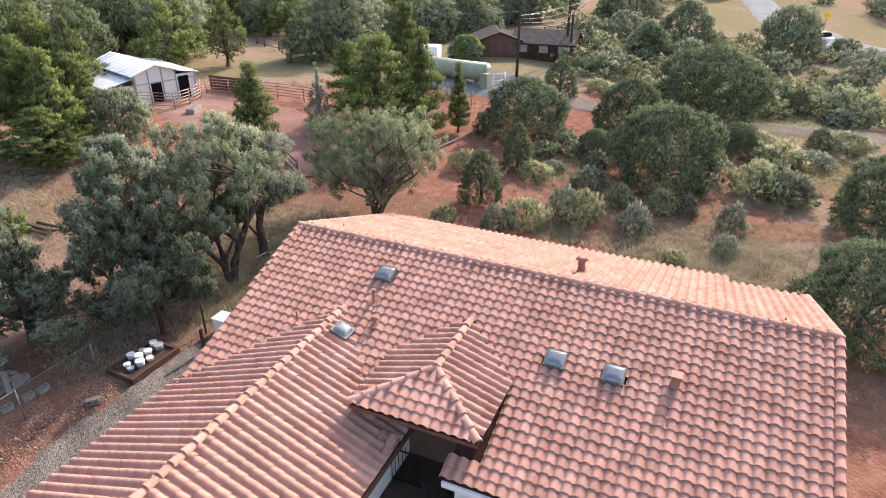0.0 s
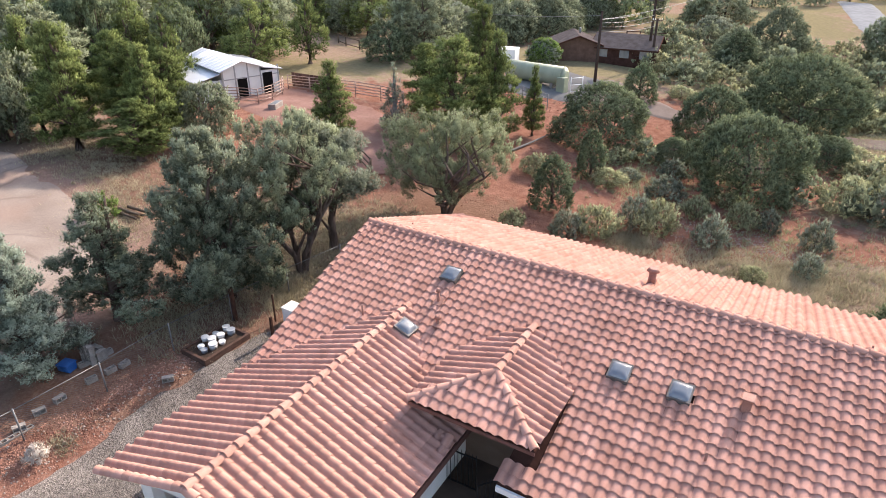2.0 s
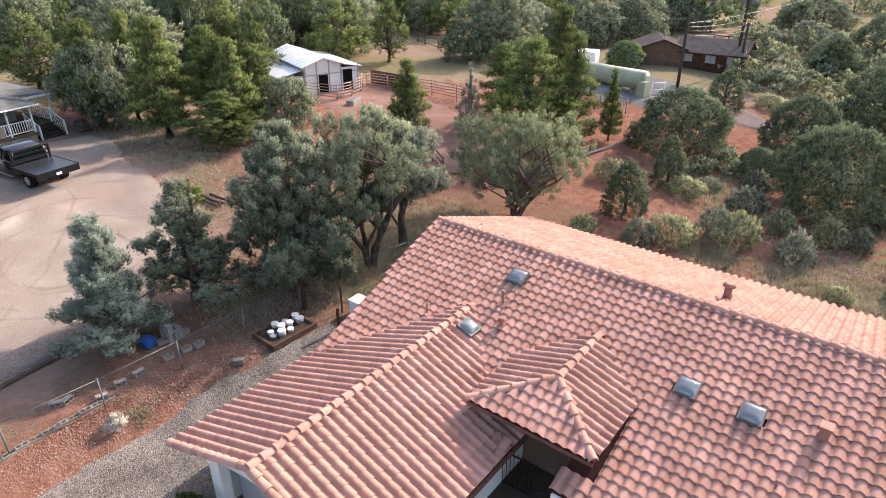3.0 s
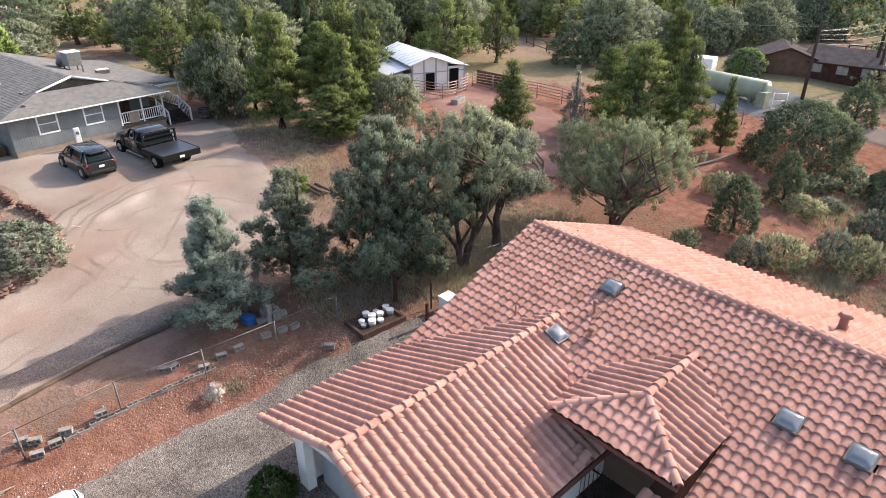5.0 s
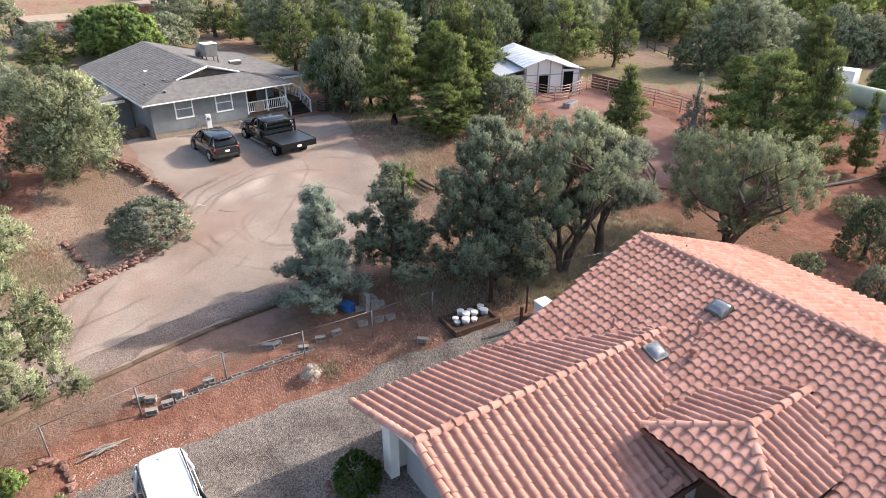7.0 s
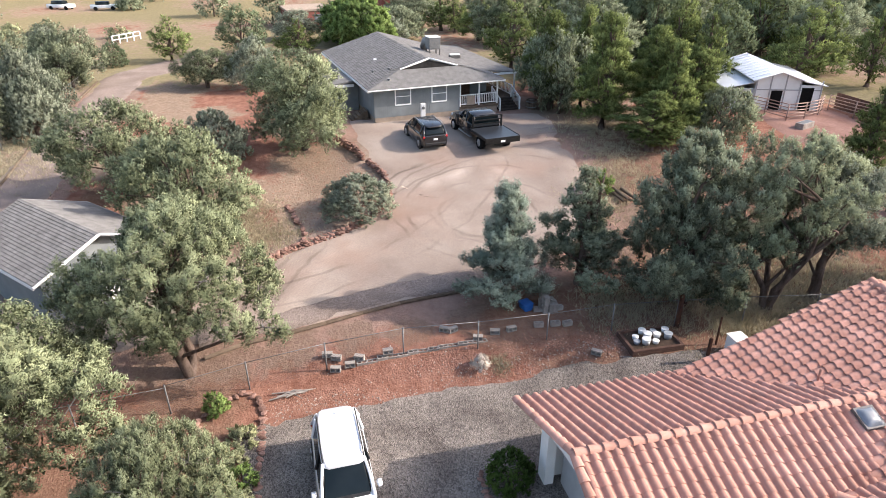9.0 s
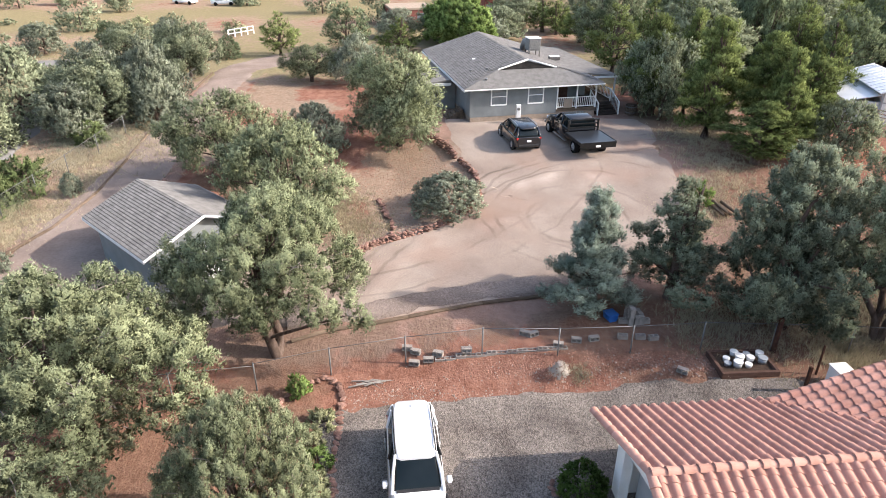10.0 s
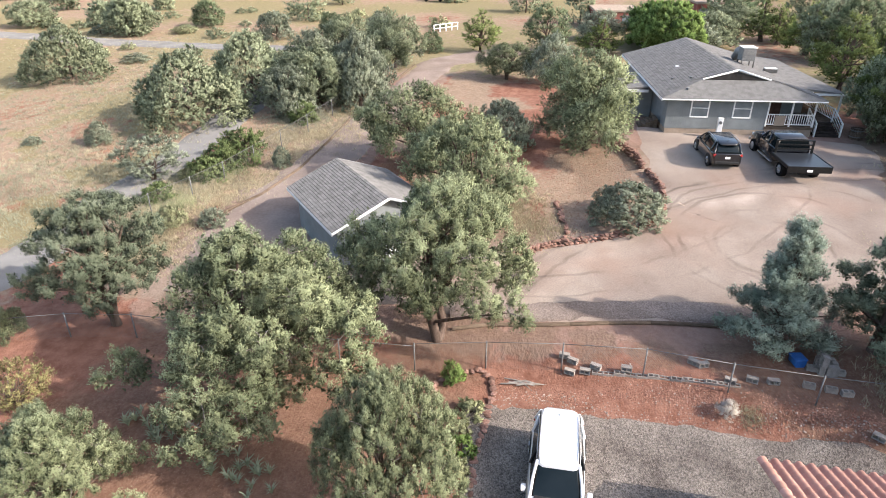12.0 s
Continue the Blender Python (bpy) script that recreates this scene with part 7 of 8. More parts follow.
part("soil", box(-0.6, 0.6, -0.98, 0.98, 0.0, 0.2), material("planter_soil", [(0.05, 0.035, 0.028), (0.09, 0.065, 0.05)], 6, 0.95, bump=0.5), planter, "dark loose soil")
M_PLASTIC = material("pale_plastic", [(0.60, 0.61, 0.62), (0.74, 0.75, 0.76)], 3, 0.4, fine=0.04, per_object=0.15)
M_GREYPL = material("grey_plastic", [(0.22, 0.25, 0.29), (0.30, 0.33, 0.37)], 3, 0.4, fine=0.04)
PAILS = [(-18.55, 12.55, 0), (-18.85, 13.0, 0), (-18.5, 13.05, 0), (-18.75, 13.45, 1), (-18.45, 13.45, 0), (-18.15, 12.8, 0), (-18.1, 13.2, 0), (-18.7, 13.95, 0), (-18.3, 13.85, 1), (-18.25, 12.45, 1)]
for i, (x, y, grey) in enumerate(PAILS):
    t = thing("plastic_pail", x, y, planter.location.z + 0.2, "grey plastic pail in the planter" if grey else "white plastic pail in the planter", "pail", group="pails in the planter")
    r = 0.13 + 0.02 * (i % 3)
    part("pail_body", rod((0, 0, 0), (0, 0, 0.12 + 0.05 * (i % 3)), r * 0.85, r, 16), M_GREYPL if grey else M_PLASTIC, t)
    part("lid", rod((0, 0, 0.12 + 0.05 * (i % 3)), (0, 0, 0.145 + 0.05 * (i % 3)), r * 1.06, r * 1.04, 16), M_GREYPL if grey else M_PLASTIC, t)
# blocks stacked on end under the juniper
for i in range(13):
    x, y, top = -21.9 + 0.24 * (i % 3), 9.75 + 0.23 * (i // 3 % 3) + 0.03 * (i % 2), i // 9
    base = block0.matrix_basis.copy()
    block0.matrix_basis = Matrix.Identity(4)
    c = copy_thing(block0, pose(x, y, ground_z(x, y) + 0.2 + 0.4 * top, 0, 90, 90 + (i * 37) % 9 - 4))
    c["label"] = "grey hollow concrete block stacked on end under the juniper"
    c["group"] = "stacked blocks"
    block0.matrix_basis = base
t = thing("blue_tub", -21.9, 9.15, ground_z(-21.9, 9.15), "bright blue plastic tub under the juniper", "tub", 15)
M_BLUEP = material("blue_plastic", [(0.02, 0.10, 0.34), (0.03, 0.14, 0.42)], 3, 0.4)
part("tub_body", loft([(-0.24, 0.19, 0.22, 0.0, 0.3, 0.05), (0.24, 0.19, 0.22, 0.0, 0.3, 0.05)]), M_BLUEP, t)
part("lid", box(-0.27, 0.27, -0.25, 0.25, 0.30, 0.34, 0.02), M_BLUEP, t)
t = thing("white_cabinet", -16.95, 16.0, ground_z(-16.95, 16.0), "white metal equipment cabinet beside the house", "cabinet")
part("cabinet_body", box(-0.3, 0.3, -0.3, 0.3, -0.1, 0.72, 0.03), M_WHITE, t)
part("lid", box(-0.33, 0.33, -0.33, 0.33, 0.72, 0.77, 0.02), M_WHITE, t)

# timber edging of the driveway
edge = thing("timber_edging", -22.8, 0.4, 0, "weathered timber edging along the driveway", "edging")
EP = [(-21.9, -4.2), (-22.2, -2.6), (-22.45, -1.0), (-22.8, 0.6), (-23.2, 2.2), (-23.55, 3.9), (-23.75, 5.6), (-23.85, 7.4), (-23.9, 9.2), (-23.9, 11.0)]
for (x0, y0), (x1, y1) in zip(EP, EP[1:]):
    a, b = Vector((x0 + 22.8, y0 - 0.4, ground_z(x0, y0) + 0.05)), Vector((x1 + 22.8, y1 - 0.4, ground_z(x1, y1) + 0.05))
    part("beam", tube([a, b], [0.11, 0.11], 4), M_TIMBER, edge)
LE = [(-27.0, -20.2), (-29.6, -19.7), (-33, -18.3), (-37, -17.5), (-42, -17.2), (-48, -17.2), (-54, -17.3), (-60, -17.4), (-67, -17.2)]
edge2 = thing("timber_edging", -27, -20.2, 0, "weathered timber edging along the lane", "edging")
for (x0, y0), (x1, y1) in zip(LE, LE[1:]):
    part("beam", tube([Vector((x0 + 27, y0 + 20.2, ground_z(x0, y0) + 0.08)), Vector((x1 + 27, y1 + 20.2, ground_z(x1, y1) + 0.08))], [0.11, 0.11], 4), M_TIMBER, edge2)
M_CHANNEL = material("iron_gate", [(0.015, 0.015, 0.016), (0.02, 0.02, 0.022)], 5, 0.5, metal=0.3)


def iron_gate(x0, y0, x1, y1, label):
    t = thing("iron_gate", x0, y0, 0.1, label, "gate", math.degrees(math.atan2(y1 - y0, x1 - x0)))
    ln = math.hypot(x1 - x0, y1 - y0)
    for z in (0.12, 1.35):
        part("rail", box(0, ln, -0.015, 0.015, z - 0.02, z + 0.02), M_CHANNEL, t)
    n = int(ln / 0.115)
    for k in range(n + 1):
        part("bar", rod((k * ln / n, 0, 0.05), (k * ln / n, 0, 1.5), 0.012, 0.012, 6), M_CHANNEL, t)


iron_gate(-7.25, 12.32, -6.26, 12.35, "black iron bar gate at the entry")
iron_gate(-5.76, 11.5, -5.2, 12.2, "black iron bar gate at the entry")
t = thing("entry_lamp", -4.8, 11.3, 2.2, "small white wall lamp under the eave", "lamp")
part("bracket", rod((0, 0.3, 0.1), (0, 0, 0.0), 0.02), M_WHITE, t)
part("shade", rod((0, 0, -0.12), (0, 0, 0.02), 0.09, 0.04, 12), M_WHITE, t)

# ---- stones ----
M_REDSTONE = material("red_sandstone", [(0.18, 0.10, 0.08), (0.30, 0.19, 0.155)], 2.5, 0.95, bump=0.5, bump_scale=20, per_object=0.3, fine=0.15, fine_scale=12)


def stone_mesh(seed):
    bm = bmesh.new()
    bmesh.ops.create_icosphere(bm, subdivisions=1, radius=0.5)
    rnd = random.Random(seed)
    for v in bm.verts:
        v.co = Vector((v.co.x * rnd.uniform(0.95, 1.5), v.co.y * rnd.uniform(0.6, 1.0), v.co.z * rnd.uniform(0.35, 0.65)))
    me = bpy.data.meshes.new("stone")
    bm.to_mesh(me)
    bm.free()
    me.materials.append(M_REDSTONE)
    return me


STONES = [stone_mesh(s) for s in range(6)]


def stone_border(pts, size, layers, label, name="stone_border"):
    t = thing(name, pts[0][0], pts[0][1], 0, label, "stone border")
    ox, oy = pts[0]
    rnd = random.Random(len(pts))
    for (x0, y0), (x1, y1) in zip(pts, pts[1:]):
        n = max(1, int(math.hypot(x1 - x0, y1 - y0) / (size * 0.85)))
        for i in range(n):
            for k in range(layers):
                q = (i + rnd.random() * 0.4 + 0.5 * k) / n
                x, y = x0 + (x1 - x0) * q + rnd.uniform(-0.05, 0.05), y0 + (y1 - y0) * q + rnd.uniform(-0.05, 0.05)
                ob = new("stone", rnd.choice(STONES))
                ob.parent = t
                s = size * rnd.uniform(0.8, 1.3)
                ob.matrix_basis = pose(x - ox, y - oy, ground_z(x, y) + 0.02 + size * (0.22 + 0.5 * k), rnd.uniform(-15, 15), rnd.uniform(-15, 15), rnd.uniform(0, 360)) @ Matrix.Diagonal((s, s, s, 1))


stone_border([(-43.7, 2.6), (-42.2, 3.4), (-40.6, 4.1), (-39.2, 4.4)], 0.30, 4, "stacked red sandstone border round a planting bed")
stone_border([(-38.9, 4.6), (-36.8, 5.3), (-35.2, 5.4), (-33.5, 5.2), (-32.3, 4.5), (-31.2, 3.5), (-30.5, 2.4), (-29.9, 1.0), (-29.4, -0.4), (-28.7, -1.4), (-27.8, -2.2)], 0.28, 3, "stacked red sandstone border round a planting bed")
stone_border([(-34.2, -0.6), (-32.5, -0.2), (-31.0, 0.2), (-29.8, 0.0), (-29.2, -0.9)], 0.34, 1, "loose dark red stones in dry litter")
stone_border([(-13.0, -2.05), (-13.9, -2.05), (-15.4, -2.15), (-17.2, -2.05), (-18.6, -2.0), (-19.5, -2.25), (-19.75, -2.7), (-19.3, -3.6), (-18.4, -4.3), (-17.5, -3.9)], 0.27, 1, "red sandstone edging round a garden bed")
stone_border([(-16.6, 13.2), (-16.2, 14.0), (-15.9, 14.9), (-15.6, 15.4)], 0.34, 1, "loose brown rocks beside the gravel")
stone_border([(-13.9, 4.7), (-13.0, 4.55), (-12.4, 4.9)], 0.25, 1, "small stones round a clipped shrub")


def scatter(name, count, pick, mat, label, lo, hi, seed, category="stones"):
    """Many small loose stones in one mesh."""
    rnd = random.Random(seed)
    vs, fs = [], []
    base = [(1, 0, -0.2), (-0.5, 0.87, -0.2), (-0.5, -0.87, -0.2), (0.1, 0.05, 0.8), (0.5, 0.5, 0.35), (-0.6, 0.1, 0.4), (0.3, -0.6, 0.4)]
    tri = [(0, 4, 6), (0, 1, 4), (4, 1, 5), (4, 5, 3), (1, 2, 5), (5, 2, 6), (5, 6, 3), (3, 6, 4), (2, 0, 6)]
    for _ in range(count):
        x, y = pick(rnd)
        s = rnd.uniform(lo, hi) * rnd.uniform(0.4, 1)
        a = rnd.uniform(0, 6.28)
        k = len(vs)
        z = ground_z(x, y)
        for p in base:
            vs.append((x + (p[0] * math.cos(a) - p[1] * math.sin(a)) * s, y + (p[0] * math.sin(a) + p[1] * math.cos(a)) * s * 0.8, z + p[2] * s * rnd.uniform(0.5, 0.9)))
        fs += [tuple(i + k for i in f) for f in tri]
    return solid(name, mesh_of(name, vs, fs, mat), None, label, category, "stuff")


M_RUBBLE = material("red_rubble", [(0.23, 0.112, 0.080), (0.36, 0.205, 0.155)], 1.2, 0.95, island=0.4, fine=0.1)
M_PALERUBBLE = material("pale_rubble", [(0.28, 0.22, 0.185), (0.38, 0.31, 0.265)], 1.2, 0.95, island=0.3, fine=0.1)


def on_bank(rnd):
    y = rnd.uniform(-2, 13.5)
    return -19.15 + rnd.gauss(0, 0.5) + 0.05 * max(0.0, y - 5), y


scatter("bank_rubble", 11000, on_bank, M_RUBBLE, "broken red rock on the bank", 0.015, 0.065, 61)
scatter("bank_pebbles", 1500, lambda r: (-18.5 + r.gauss(0, 0.6), r.uniform(-2, 13.5)), M_PALERUBBLE, "pale pebbles spilled on the bank", 0.02, 0.08, 62)
scatter("yard_pebbles", 6500, lambda r: (r.uniform(-17.6, -12.3), r.uniform(-2, 13)), material("gravel_stones", [(0.17, 0.15, 0.14), (0.28, 0.25, 0.225)], 0.6, 0.95, island=0.35, fine=0.0), "loose grey gravel stones in the yard", 0.02, 0.045, 63)
scatter("field_stones", 1500, lambda r: (r.uniform(-22, 12), r.uniform(26, 60)), M_RUBBLE, "scattered red stones in the field", 0.04, 0.16, 64)
scatter("field_pebbles", 1800, lambda r: (r.gauss(-1.0, 3.0), r.gauss(34.5, 1.3)), M_PALERUBBLE, "pale stones behind the house", 0.03, 0.12, 65)
scatter("bed_litter", 2500, lambda r: (r.uniform(-43, -29), r.uniform(-2, 4.5)), M_RUBBLE, "red stones and litter in the bed", 0.02, 0.08, 66)


# ---- grass ----
M_DRYGREEN = leaf("pale_green_straw", (0.20, 0.206, 0.148), (0.33, 0.325, 0.24))
def grass(name, count, pick, mat, label, h, blades, seed):
    rng = np.random.default_rng(seed)
    rnd = random.Random(seed)
    c = []
    for _ in range(count):
        x, y = pick(rnd)
        c.append((x, y, ground_z(x, y) - 0.02))
    c = np.array(c)
    n = count * blades
    p = np.repeat(c, blades, 0) + rng.normal(0, 1, (n, 3)) * np.array([0.10, 0.10, 0.0])
    d = rng.normal(0, 0.45, (n, 3))
    d[:, 2] = rng.uniform(0.5, 1.1, n)
    d *= h * rng.uniform(0.5, 1.3, (n, 1))
    s = rng.normal(0, 1, (n, 3))
    s[:, 2] = 0
    s *= 0.018 / (np.linalg.norm(s, axis=1, keepdims=True) + 1e-6)
    q = np.stack([p - s, p + s, p + d], 1)
    return solid(name, quads_mesh(name, q.reshape(-1, 3), mat, 3, np.tile([0.3, 0.3, 0.9], n)), None, label, "grass", "stuff")


def around(spots):
    def pick(rnd):
        x, y, r = rnd.choice(spots)
        return rnd.gauss(x, r * 0.5), rnd.gauss(y, r * 0.5)
    return pick


grass("dry_grass", 5200, around([(8, 34, 7), (2, 31, 4), (-3, 31.6, 2.4), (0, 31.4, 2.4), (3, 32.6, 3), (-7, 32, 1.5), (14, 40, 8), (10, 50, 9), (4, 62, 9), (12, 68, 10), (-2, 70, 10), (-8, 82, 10)]), M_STRAW, "tufts of dry straw-coloured grass in the field", 0.32, 9, 71)
grass("dry_grass", 700, around([(-18.7, 7.0, 0.4), (-20.8, 16, 3), (-20.6, 21, 3), (-18.2, 25, 3), (-21.5, 18, 4), (-20, 23, 3)]), M_STRAW, "tufts of dry grass on the bank", 0.13, 7, 72)
grass("dry_grass", 5200, around([(-36, -34, 8), (-34, -22.6, 2), (-42, -21, 2.5), (-52, -19.4, 2), (-50, -36, 10), (-60, -40, 12), (-30, -24, 2.5), (-26, -22, 2.5), (-44, -15.5, 4), (-70, -60, 14)]), M_STRAW, "tufts of dry grass beside the lane", 0.32, 9, 73)
grass("dry_grass", 4200, around([(-20.8, 16, 3), (-18.6, 20, 2), (-18.4, 17.5, 1.5), (-20, 25, 3), (-21, 13, 2), (-20.6, 21, 3), (-18.6, 25, 3), (-21.5, 18, 4), (-20, 23, 3), (-24, 22, 4)]), M_STRAW, "dry grass under the junipers by the fence", 0.28, 8, 77)
grass("dry_grass", 3000, around([(-33, 19.5, 3), (-37, 21, 3), (-30, 16.5, 2), (-42, 22, 3), (-31, -1.5, 2), (-34, -3, 2)]), M_STRAW, "tufts of dry grass beside the driveway", 0.2, 8, 74)
grass("lane_grass", 2600, around([(-26, -21.5, 2.4), (-29, -21.2, 2.2), (-32, -20.4, 2), (-35, -19.6, 2), (-39, -19, 2), (-43, -18.4, 2), (-48, -18, 2)]), M_STRAW, "pale dry grass verge beside the lane", 0.2, 8, 78)
grass("field_grass", 9000, around([(-40, -34, 9), (-32, -36, 8), (-50, -42, 12), (-60, -34, 10), (-46, -50, 12), (-28, -33, 6), (-70, -45, 14), (-34, -24, 3), (-46, -21, 3)]), M_DRYGREEN, "pale green-straw grass covering the field", 0.22, 8, 76)
grass("green_weeds", 7000, around([(10, 72, 9), (2, 78, 8), (14, 58, 7), (14, 46, 7), (-2, 52, 6), (4, 66, 8), (10, 47, 6), (-4, 46, 6), (0, 36, 6), (6, 56, 7), (-9, 40, 4), (-36, -22.5, 1.5), (-31, -23.2, 1.5)]), M_SAGE, "low yellow-green weeds in the field", 0.26, 10, 75)
one(tree("white_dead_shrub", 81, 0.7, 0.5, "dome", material("bleached_twigs", [(0.52, 0.46, 0.40), (0.66, 0.61, 0.55)], 3, 0.9), "bleached white dead shrub on the bank", "shrub", clear=0.0, limbs=6, clumps=11, per=20, size=0.13, width=0.009, clump=0.4, tuft=0.18, cover=1.8), -18.8, 6.15, 0.5, 0.33, 0.7, 0.5)
M_BOX = leaf("clipped_shrub_leaf", (0.055, 0.100, 0.026), (0.115, 0.175, 0.048))
one(tree("clipped_shrub", 82, 1.3, 0.8, "round", M_BOX, "round clipped dark green shrub by the garage", "shrub", clear=0.0, clumps=9, per=26, size=0.06, width=0.016, clump=0.3, tuft=0.17, cover=1.8, limbs=4, gaps=-0.3, lumps=0.08, inner=0.8), -13.25, 5.4, 1.3, 0.72, 1.3, 0.8)
for i, (x, y, s) in enumerate(((-17.2, -2.7, 0.5), (-15.4, -2.7, 0.5), (-16.2, -2.9, 0.4), (-14.4, -2.6, 0.45))):
    one(tree("garden_shrub", 83 + i, 0.6, 0.4, "dome", M_GREEN if i == 1 else M_SAGE, "small yellow-green shrub in the stone-edged bed", "shrub", clear=0.0, clumps=8, per=22, size=0.08, width=0.018, clump=0.3, tuft=0.14, limbs=4), x, y, s + 0.1, s, 0.6, 0.4)
one(tree("leafy_shrub", 88, 1.3, 0.6, "dome", M_GREEN, "bright green leafy shrub by the fence", "shrub", clear=0.05, clumps=8, per=22, size=0.11, width=0.028, clump=0.3, tuft=0.22, limbs=5), -18.9, -3.6, 0.9, 0.4, 1.3, 0.6)
one(tree("leafy_shrub", 89, 1.3, 0.7, "dome", M_GREEN, "bright yellow-green shrub beside the driveway", "shrub", clear=0.05, clumps=8, per=22, size=0.12, width=0.03, clump=0.3, tuft=0.24, limbs=5), -31.4, 17.3, 1.3, 0.6, 1.3, 0.7)
one(tree("broom_shrub", 95, 1.9, 1.2, "vase", M_BROOM, "thin olive-brown broom shrub in red earth", "shrub", clear=0.05, trunks=4, lean=0.4, limbs=18, twigs=0, clumps=6, per=20, size=0.09, width=0.013, clump=0.32, tuft=0.24, cover=1.0, finger=3.0, core=6), -14.2, -18.4, 1.9, 1.25, 1.9, 1.2)
M_AGAVE = material("agave_leaf", [(0.17, 0.20, 0.135), (0.26, 0.29, 0.20)], 3, 0.6, island=0.2, fine=0.05)


def agave():
    """A rosette of pointed, folded leaves; each is a part."""
    t = thing("agave", 0, 0, 0, "blue-grey spiky agave in red earth", "agave", group="agave bed")
    rnd = random.Random(1)
    for k in range(15):
        a, up = k * 2.4 + rnd.uniform(-0.2, 0.2), rnd.uniform(0.7, 1.3)
        d = Vector((math.cos(a), math.sin(a), 0)) * rnd.uniform(0.5, 0.9)
        s = Vector((-math.sin(a), math.cos(a), 0)) * 0.022
        fold = Vector((0, 0, -0.018))
        p0, p1, p2 = Vector((0, 0, 0.02)), d * 0.13 + Vector((0, 0, up * 0.24)), d * 0.36 + Vector((0, 0, up * 0.34))
        me = mesh_of("leaf", [p0 - s, p0 + fold, p0 + s, p1 + s, p1 + fold, p1 - s, p2], [(0, 1, 4, 5), (1, 2, 3, 4), (5, 4, 6), (4, 3, 6)], M_AGAVE)
        part("leaf", me, None, t)
    return t


ag = agave()
rnd = random.Random(9)
for i in range(46):
    q = i / 45
    x, y = -14.8 + 2.2 * q + rnd.uniform(-0.6, 0.6), -14.0 + 5.8 * q + rnd.uniform(-0.5, 0.5)
    copy_thing(ag, pose(x, y, ground_z(x, y), 0, 0, rnd.uniform(0, 360)))
ag.matrix_basis = pose(-14.5, -14.1, ground_z(-14.5, -14.1))


def clear_of_ways(x, y):
    """Keeps shrubs off the roads, the lane and the track."""
    return not (abs(y + 27) < 3.4 and x < -15) and not (abs(y + 15.5) < 4.5 and x < -20) and abs(x + 75) > 4.5 and not (54 < y < 62) and not (-30 < x < -12 and 50 < y < 66) and y < 98 and not (x > -5 and 100 < y)


SHRUBS = [(round(x, 1), round(y, 1), h, h * 1.1) for x, y, h, r in ring(91, 44, 98, 140, 78, 120, 0.6, 1.7) + ring(92, 60, -14, 14, 42, 98, 0.6, 1.9) + ring(94, 70, -15, 13, 62, 98, 0.8, 2.3) if clear_of_ways(x, y)]
grove([(lambda: tree("field_shrub", 92, 1.2, 1.2, "dome", M_SAGE, "low yellow-green shrub in the dry field", "shrub", clear=0.0, gaps=0.1, limbs=4, clumps=5, per=10, size=0.18, width=0.06, clump=0.3, tuft=0.36, cover=1.1), 1.2, 1.2),
       (lambda: tree("field_shrub", 93, 1.2, 1.2, "round", M_JUN, "low grey-green shrub in the dry field", "shrub", clear=0.0, gaps=0.1, limbs=4, clumps=5, per=10, size=0.18, width=0.06, clump=0.3, tuft=0.36, cover=1.1), 1.2, 1.2)], SHRUBS)

M_HEDGE = leaf("roadside_shrub_leaf", (0.10, 0.135, 0.055), (0.185, 0.225, 0.105))
grove([(lambda: tree("roadside_shrub", 95, 2.0, 1.3, "dome", M_HEDGE, "green spreading shrub along the lane fence", "shrub", clear=0.0, gaps=0.0, lumps=0.4, limbs=8, clumps=10, per=16, size=0.13, width=0.036, clump=0.26, tuft=0.34, cover=1.3), 2.0, 1.3)],
      [(-34.6, -22.9, 1.6, 1.1), (-36.3, -22.5, 2.1, 1.3), (-38.2, -22.0, 2.2, 1.4), (-31.2, -24.2, 1.2, 0.9), (-45.5, -20.8, 1.6, 1.2)])
rf = thing("rail_fence", -90.2, -20.3, ground_z(-90.2, -20.3), "white painted rail fence beside the far road", "fence", 145)
for k in range(5):
    part("post", box(k * 1.15 - 0.06, k * 1.15 + 0.06, -0.06, 0.06, -0.3, 1.0), M_WHITE, rf)
    if k < 4:
        for z in (0.45, 0.95):
            part("rail", box(k * 1.15 + 0.06, k * 1.15 + 1.09, -0.03, 0.03, z, z + 0.11), M_WHITE, rf)
for x, y, turn in ((-133, -37, 70), (-131, -29.5, 95)):
    t = thing("distant_car", x, y, ground_z(x, y), "pale car parked far beyond the lane", "car", turn)
    part("body", loft([(-2.2, 0.85, 0.8, 0.35, 0.95, 0.1), (2.2, 0.85, 0.75, 0.35, 0.9, 0.1)]), M_WPAINT, t)
    part("cabin_glass", loft([(-1.3, 0.75, 0.6, 0.9, 1.5, 0.1), (0.9, 0.75, 0.6, 0.9, 1.45, 0.1)]), M_CARGLASS, t)
    for wx in (-1.4, 1.4):
        for s in (-1, 1):
            part("wheel", rod((wx, s * 0.7, 0.33), (wx, s * 0.88, 0.33), 0.33, 0.33, 12), M_RUBBER, t)

# ---- distance ----
M_ADOBE = material("terracotta_stucco", [(0.20, 0.08, 0.065), (0.26, 0.11, 0.09)], 1, 0.9)
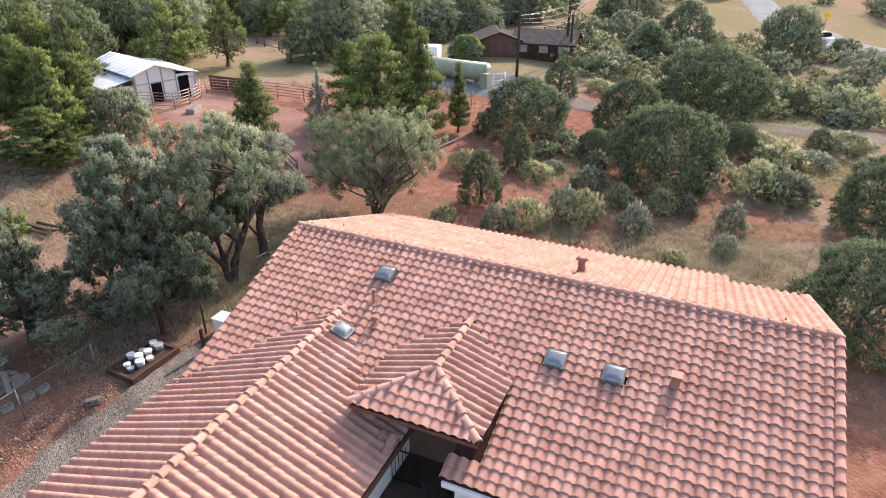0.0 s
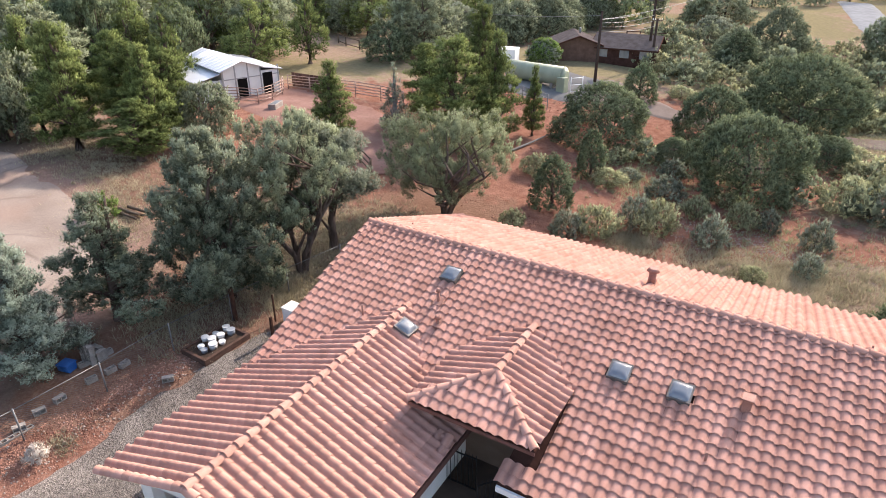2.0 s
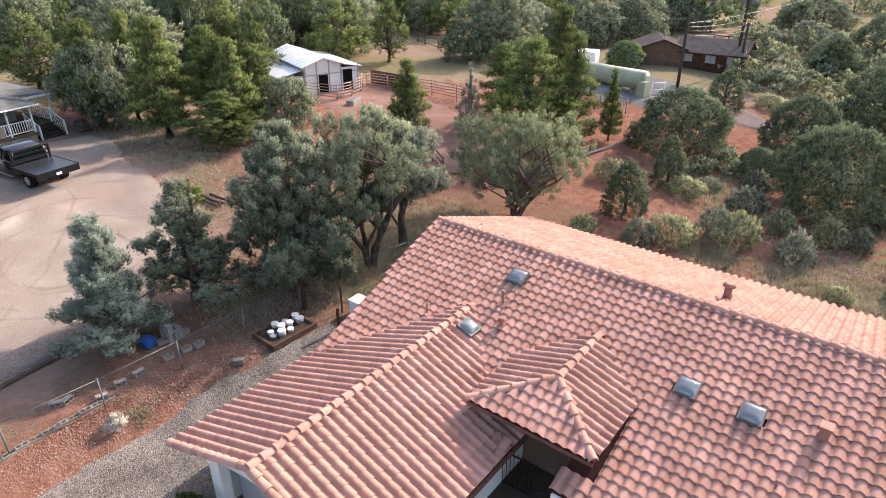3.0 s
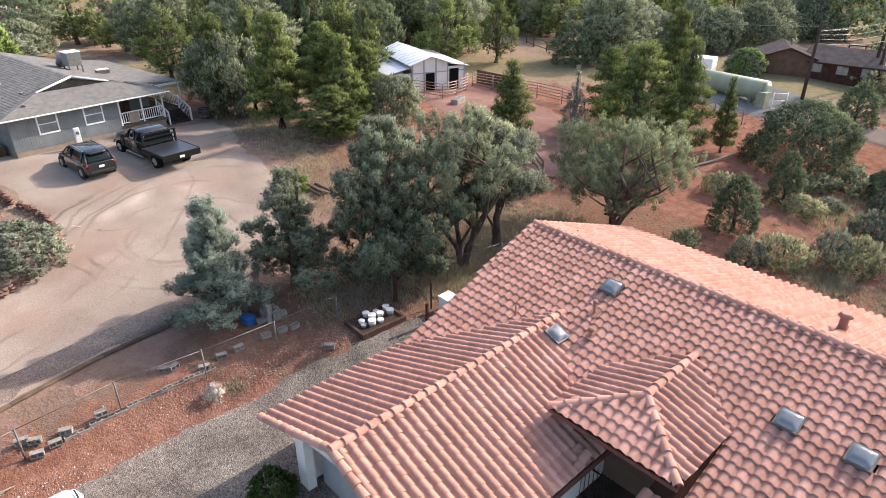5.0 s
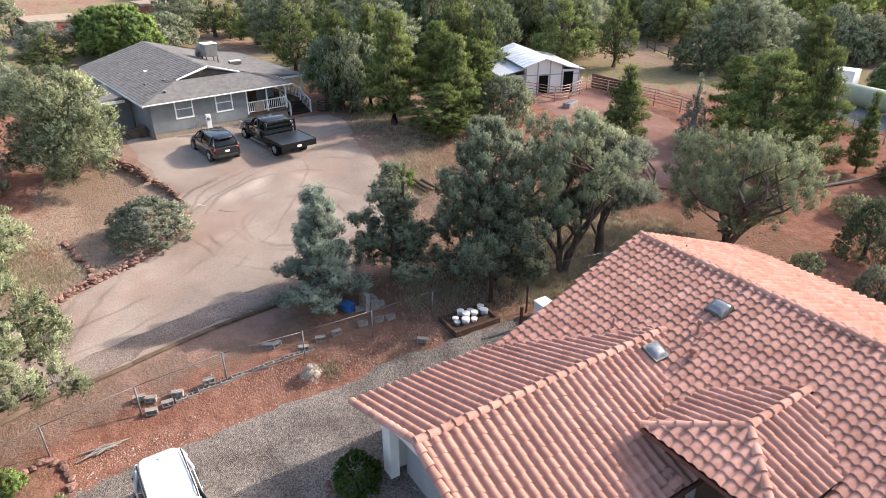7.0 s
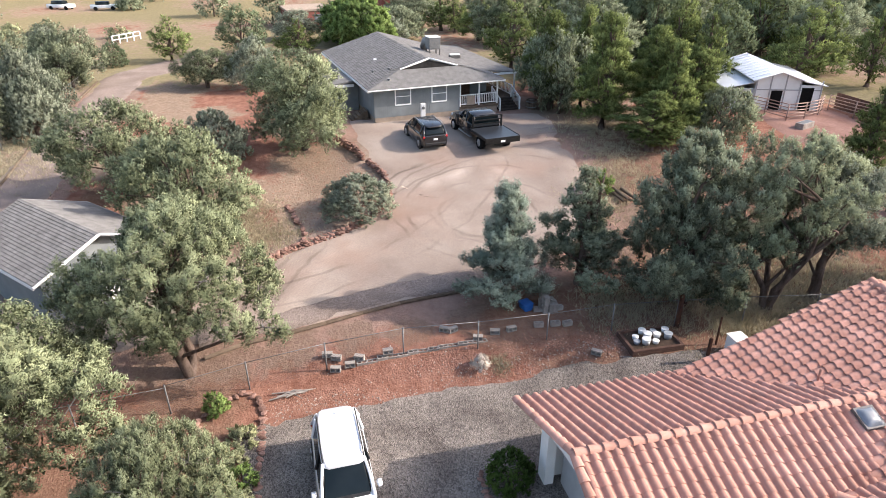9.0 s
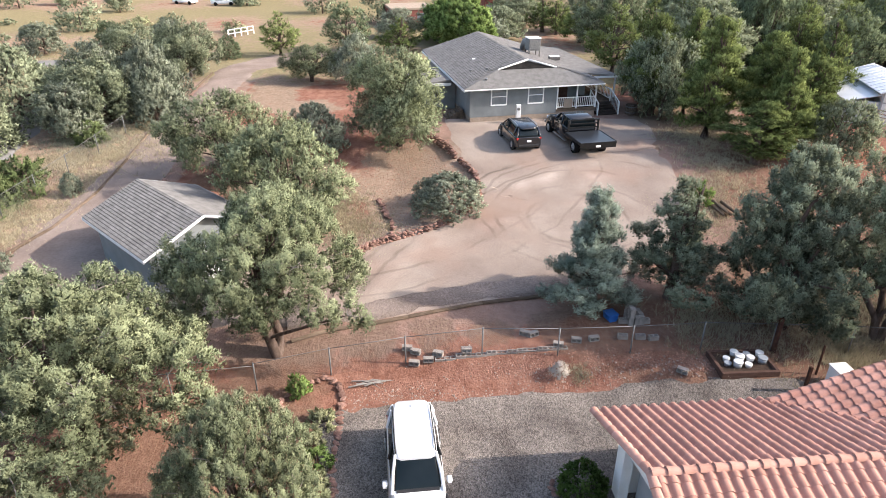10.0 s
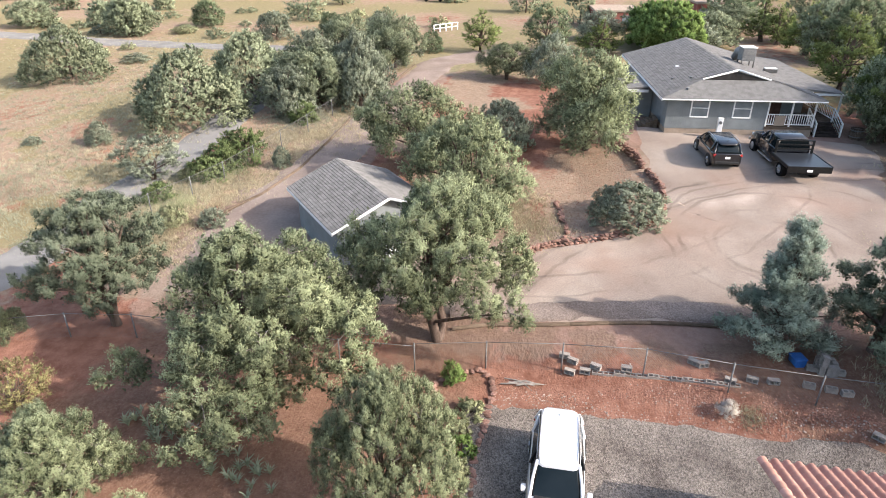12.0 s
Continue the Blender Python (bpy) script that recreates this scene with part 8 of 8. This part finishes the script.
for x, y, sx, sy, h in ((-101, 4.2, 3.5, 3.2, 2.5), (-112, 18.6, 3, 2.3, 2.7)):
    t = thing("adobe_house", x, y, ground_z(x, y), "distant flat-roofed terracotta adobe house", "house", 8)
    part("wall", box(-sx, sx, -sy, sy, -0.5, h, 0.1), M_ADOBE, t)
    part("parapet", box(-sx - 0.1, sx + 0.1, -sy - 0.1, sy + 0.1, h, h + 0.3, 0.05), M_BRICKBASE, t, "tan flat roof")
    for k in (-0.5, 0.4):
        part("window", box(sx, sx + 0.04, sy * k - 0.7, sy * k + 0.7, 1.0, 2.1), M_GLASS, t)
t = thing("distant_car", 10.4, 104.4, ground_z(10.4, 104.4) + 0.12, "pale pickup car on the distant street", "car", -50)
part("body", loft([(-2.2, 0.85, 0.8, 0.35, 0.95, 0.1), (2.2, 0.85, 0.75, 0.35, 0.9, 0.1)]), M_WPAINT, t)
part("cabin_glass", loft([(-1.2, 0.75, 0.6, 0.9, 1.5, 0.1), (0.8, 0.75, 0.6, 0.9, 1.45, 0.1)]), M_CARGLASS, t)
for wx in (-1.4, 1.4):
    for s in (-1, 1):
        part("wheel", rod((wx, s * 0.7, 0.33), (wx, s * 0.88, 0.33), 0.33, 0.33, 12), M_RUBBER, t)
t = thing("road_sign", 11.6, 118.0, ground_z(11.6, 118), "small yellow diamond road sign", "road sign")
part("post", rod((0, 0, -0.3), (0, 0, 2.0), 0.05), M_STEEL, t)
part("plate", box(-0.42, 0.42, -0.02, 0.02, -0.42, 0.42), material("yellow_sign", [(0.7, 0.45, 0.02), (0.75, 0.5, 0.03)], 3, 0.5), t).matrix_basis = pose(0, -0.06, 2.3, 0, 45, 0)
lg = thing("fallen_log", -17.7, 42.4, ground_z(-17.7, 42.4), "bleached fallen log in red earth", "log")
part("stem", tube([(-0.6, -2.6, 0.1), (0, 0, 0.18), (0.5, 2.3, 0.3)], [0.09, 0.08, 0.04]), M_GREYBARK, lg)
lg = thing("log_pile", -30.6, 18.2, ground_z(-30.6, 18.2), "dark weathered logs piled beside the driveway", "log")
for k in range(4):
    part("log", rod((-0.9 + 0.1 * k, 0.2 * k - 0.3, 0.12 + 0.12 * (k % 2)), (0.9, 0.22 * k - 0.3, 0.12 + 0.12 * (k % 2)), 0.09, 0.07, 8), M_TIMBER, lg)
lg = thing("branch_pile", -19.3, -0.9, ground_z(-19.3, -0.9), "pile of grey dead branches on the bank", "branches")
for k in range(7):
    part("branch", tube([(random.uniform(-0.3, 0.3), -0.9 + 0.1 * k, 0.08), (random.uniform(-0.2, 0.2), 0.0, 0.16), (random.uniform(-0.4, 0.4), 0.8 - 0.1 * k, 0.08)], [0.03, 0.025, 0.01], 5), M_GREYBARK, lg)
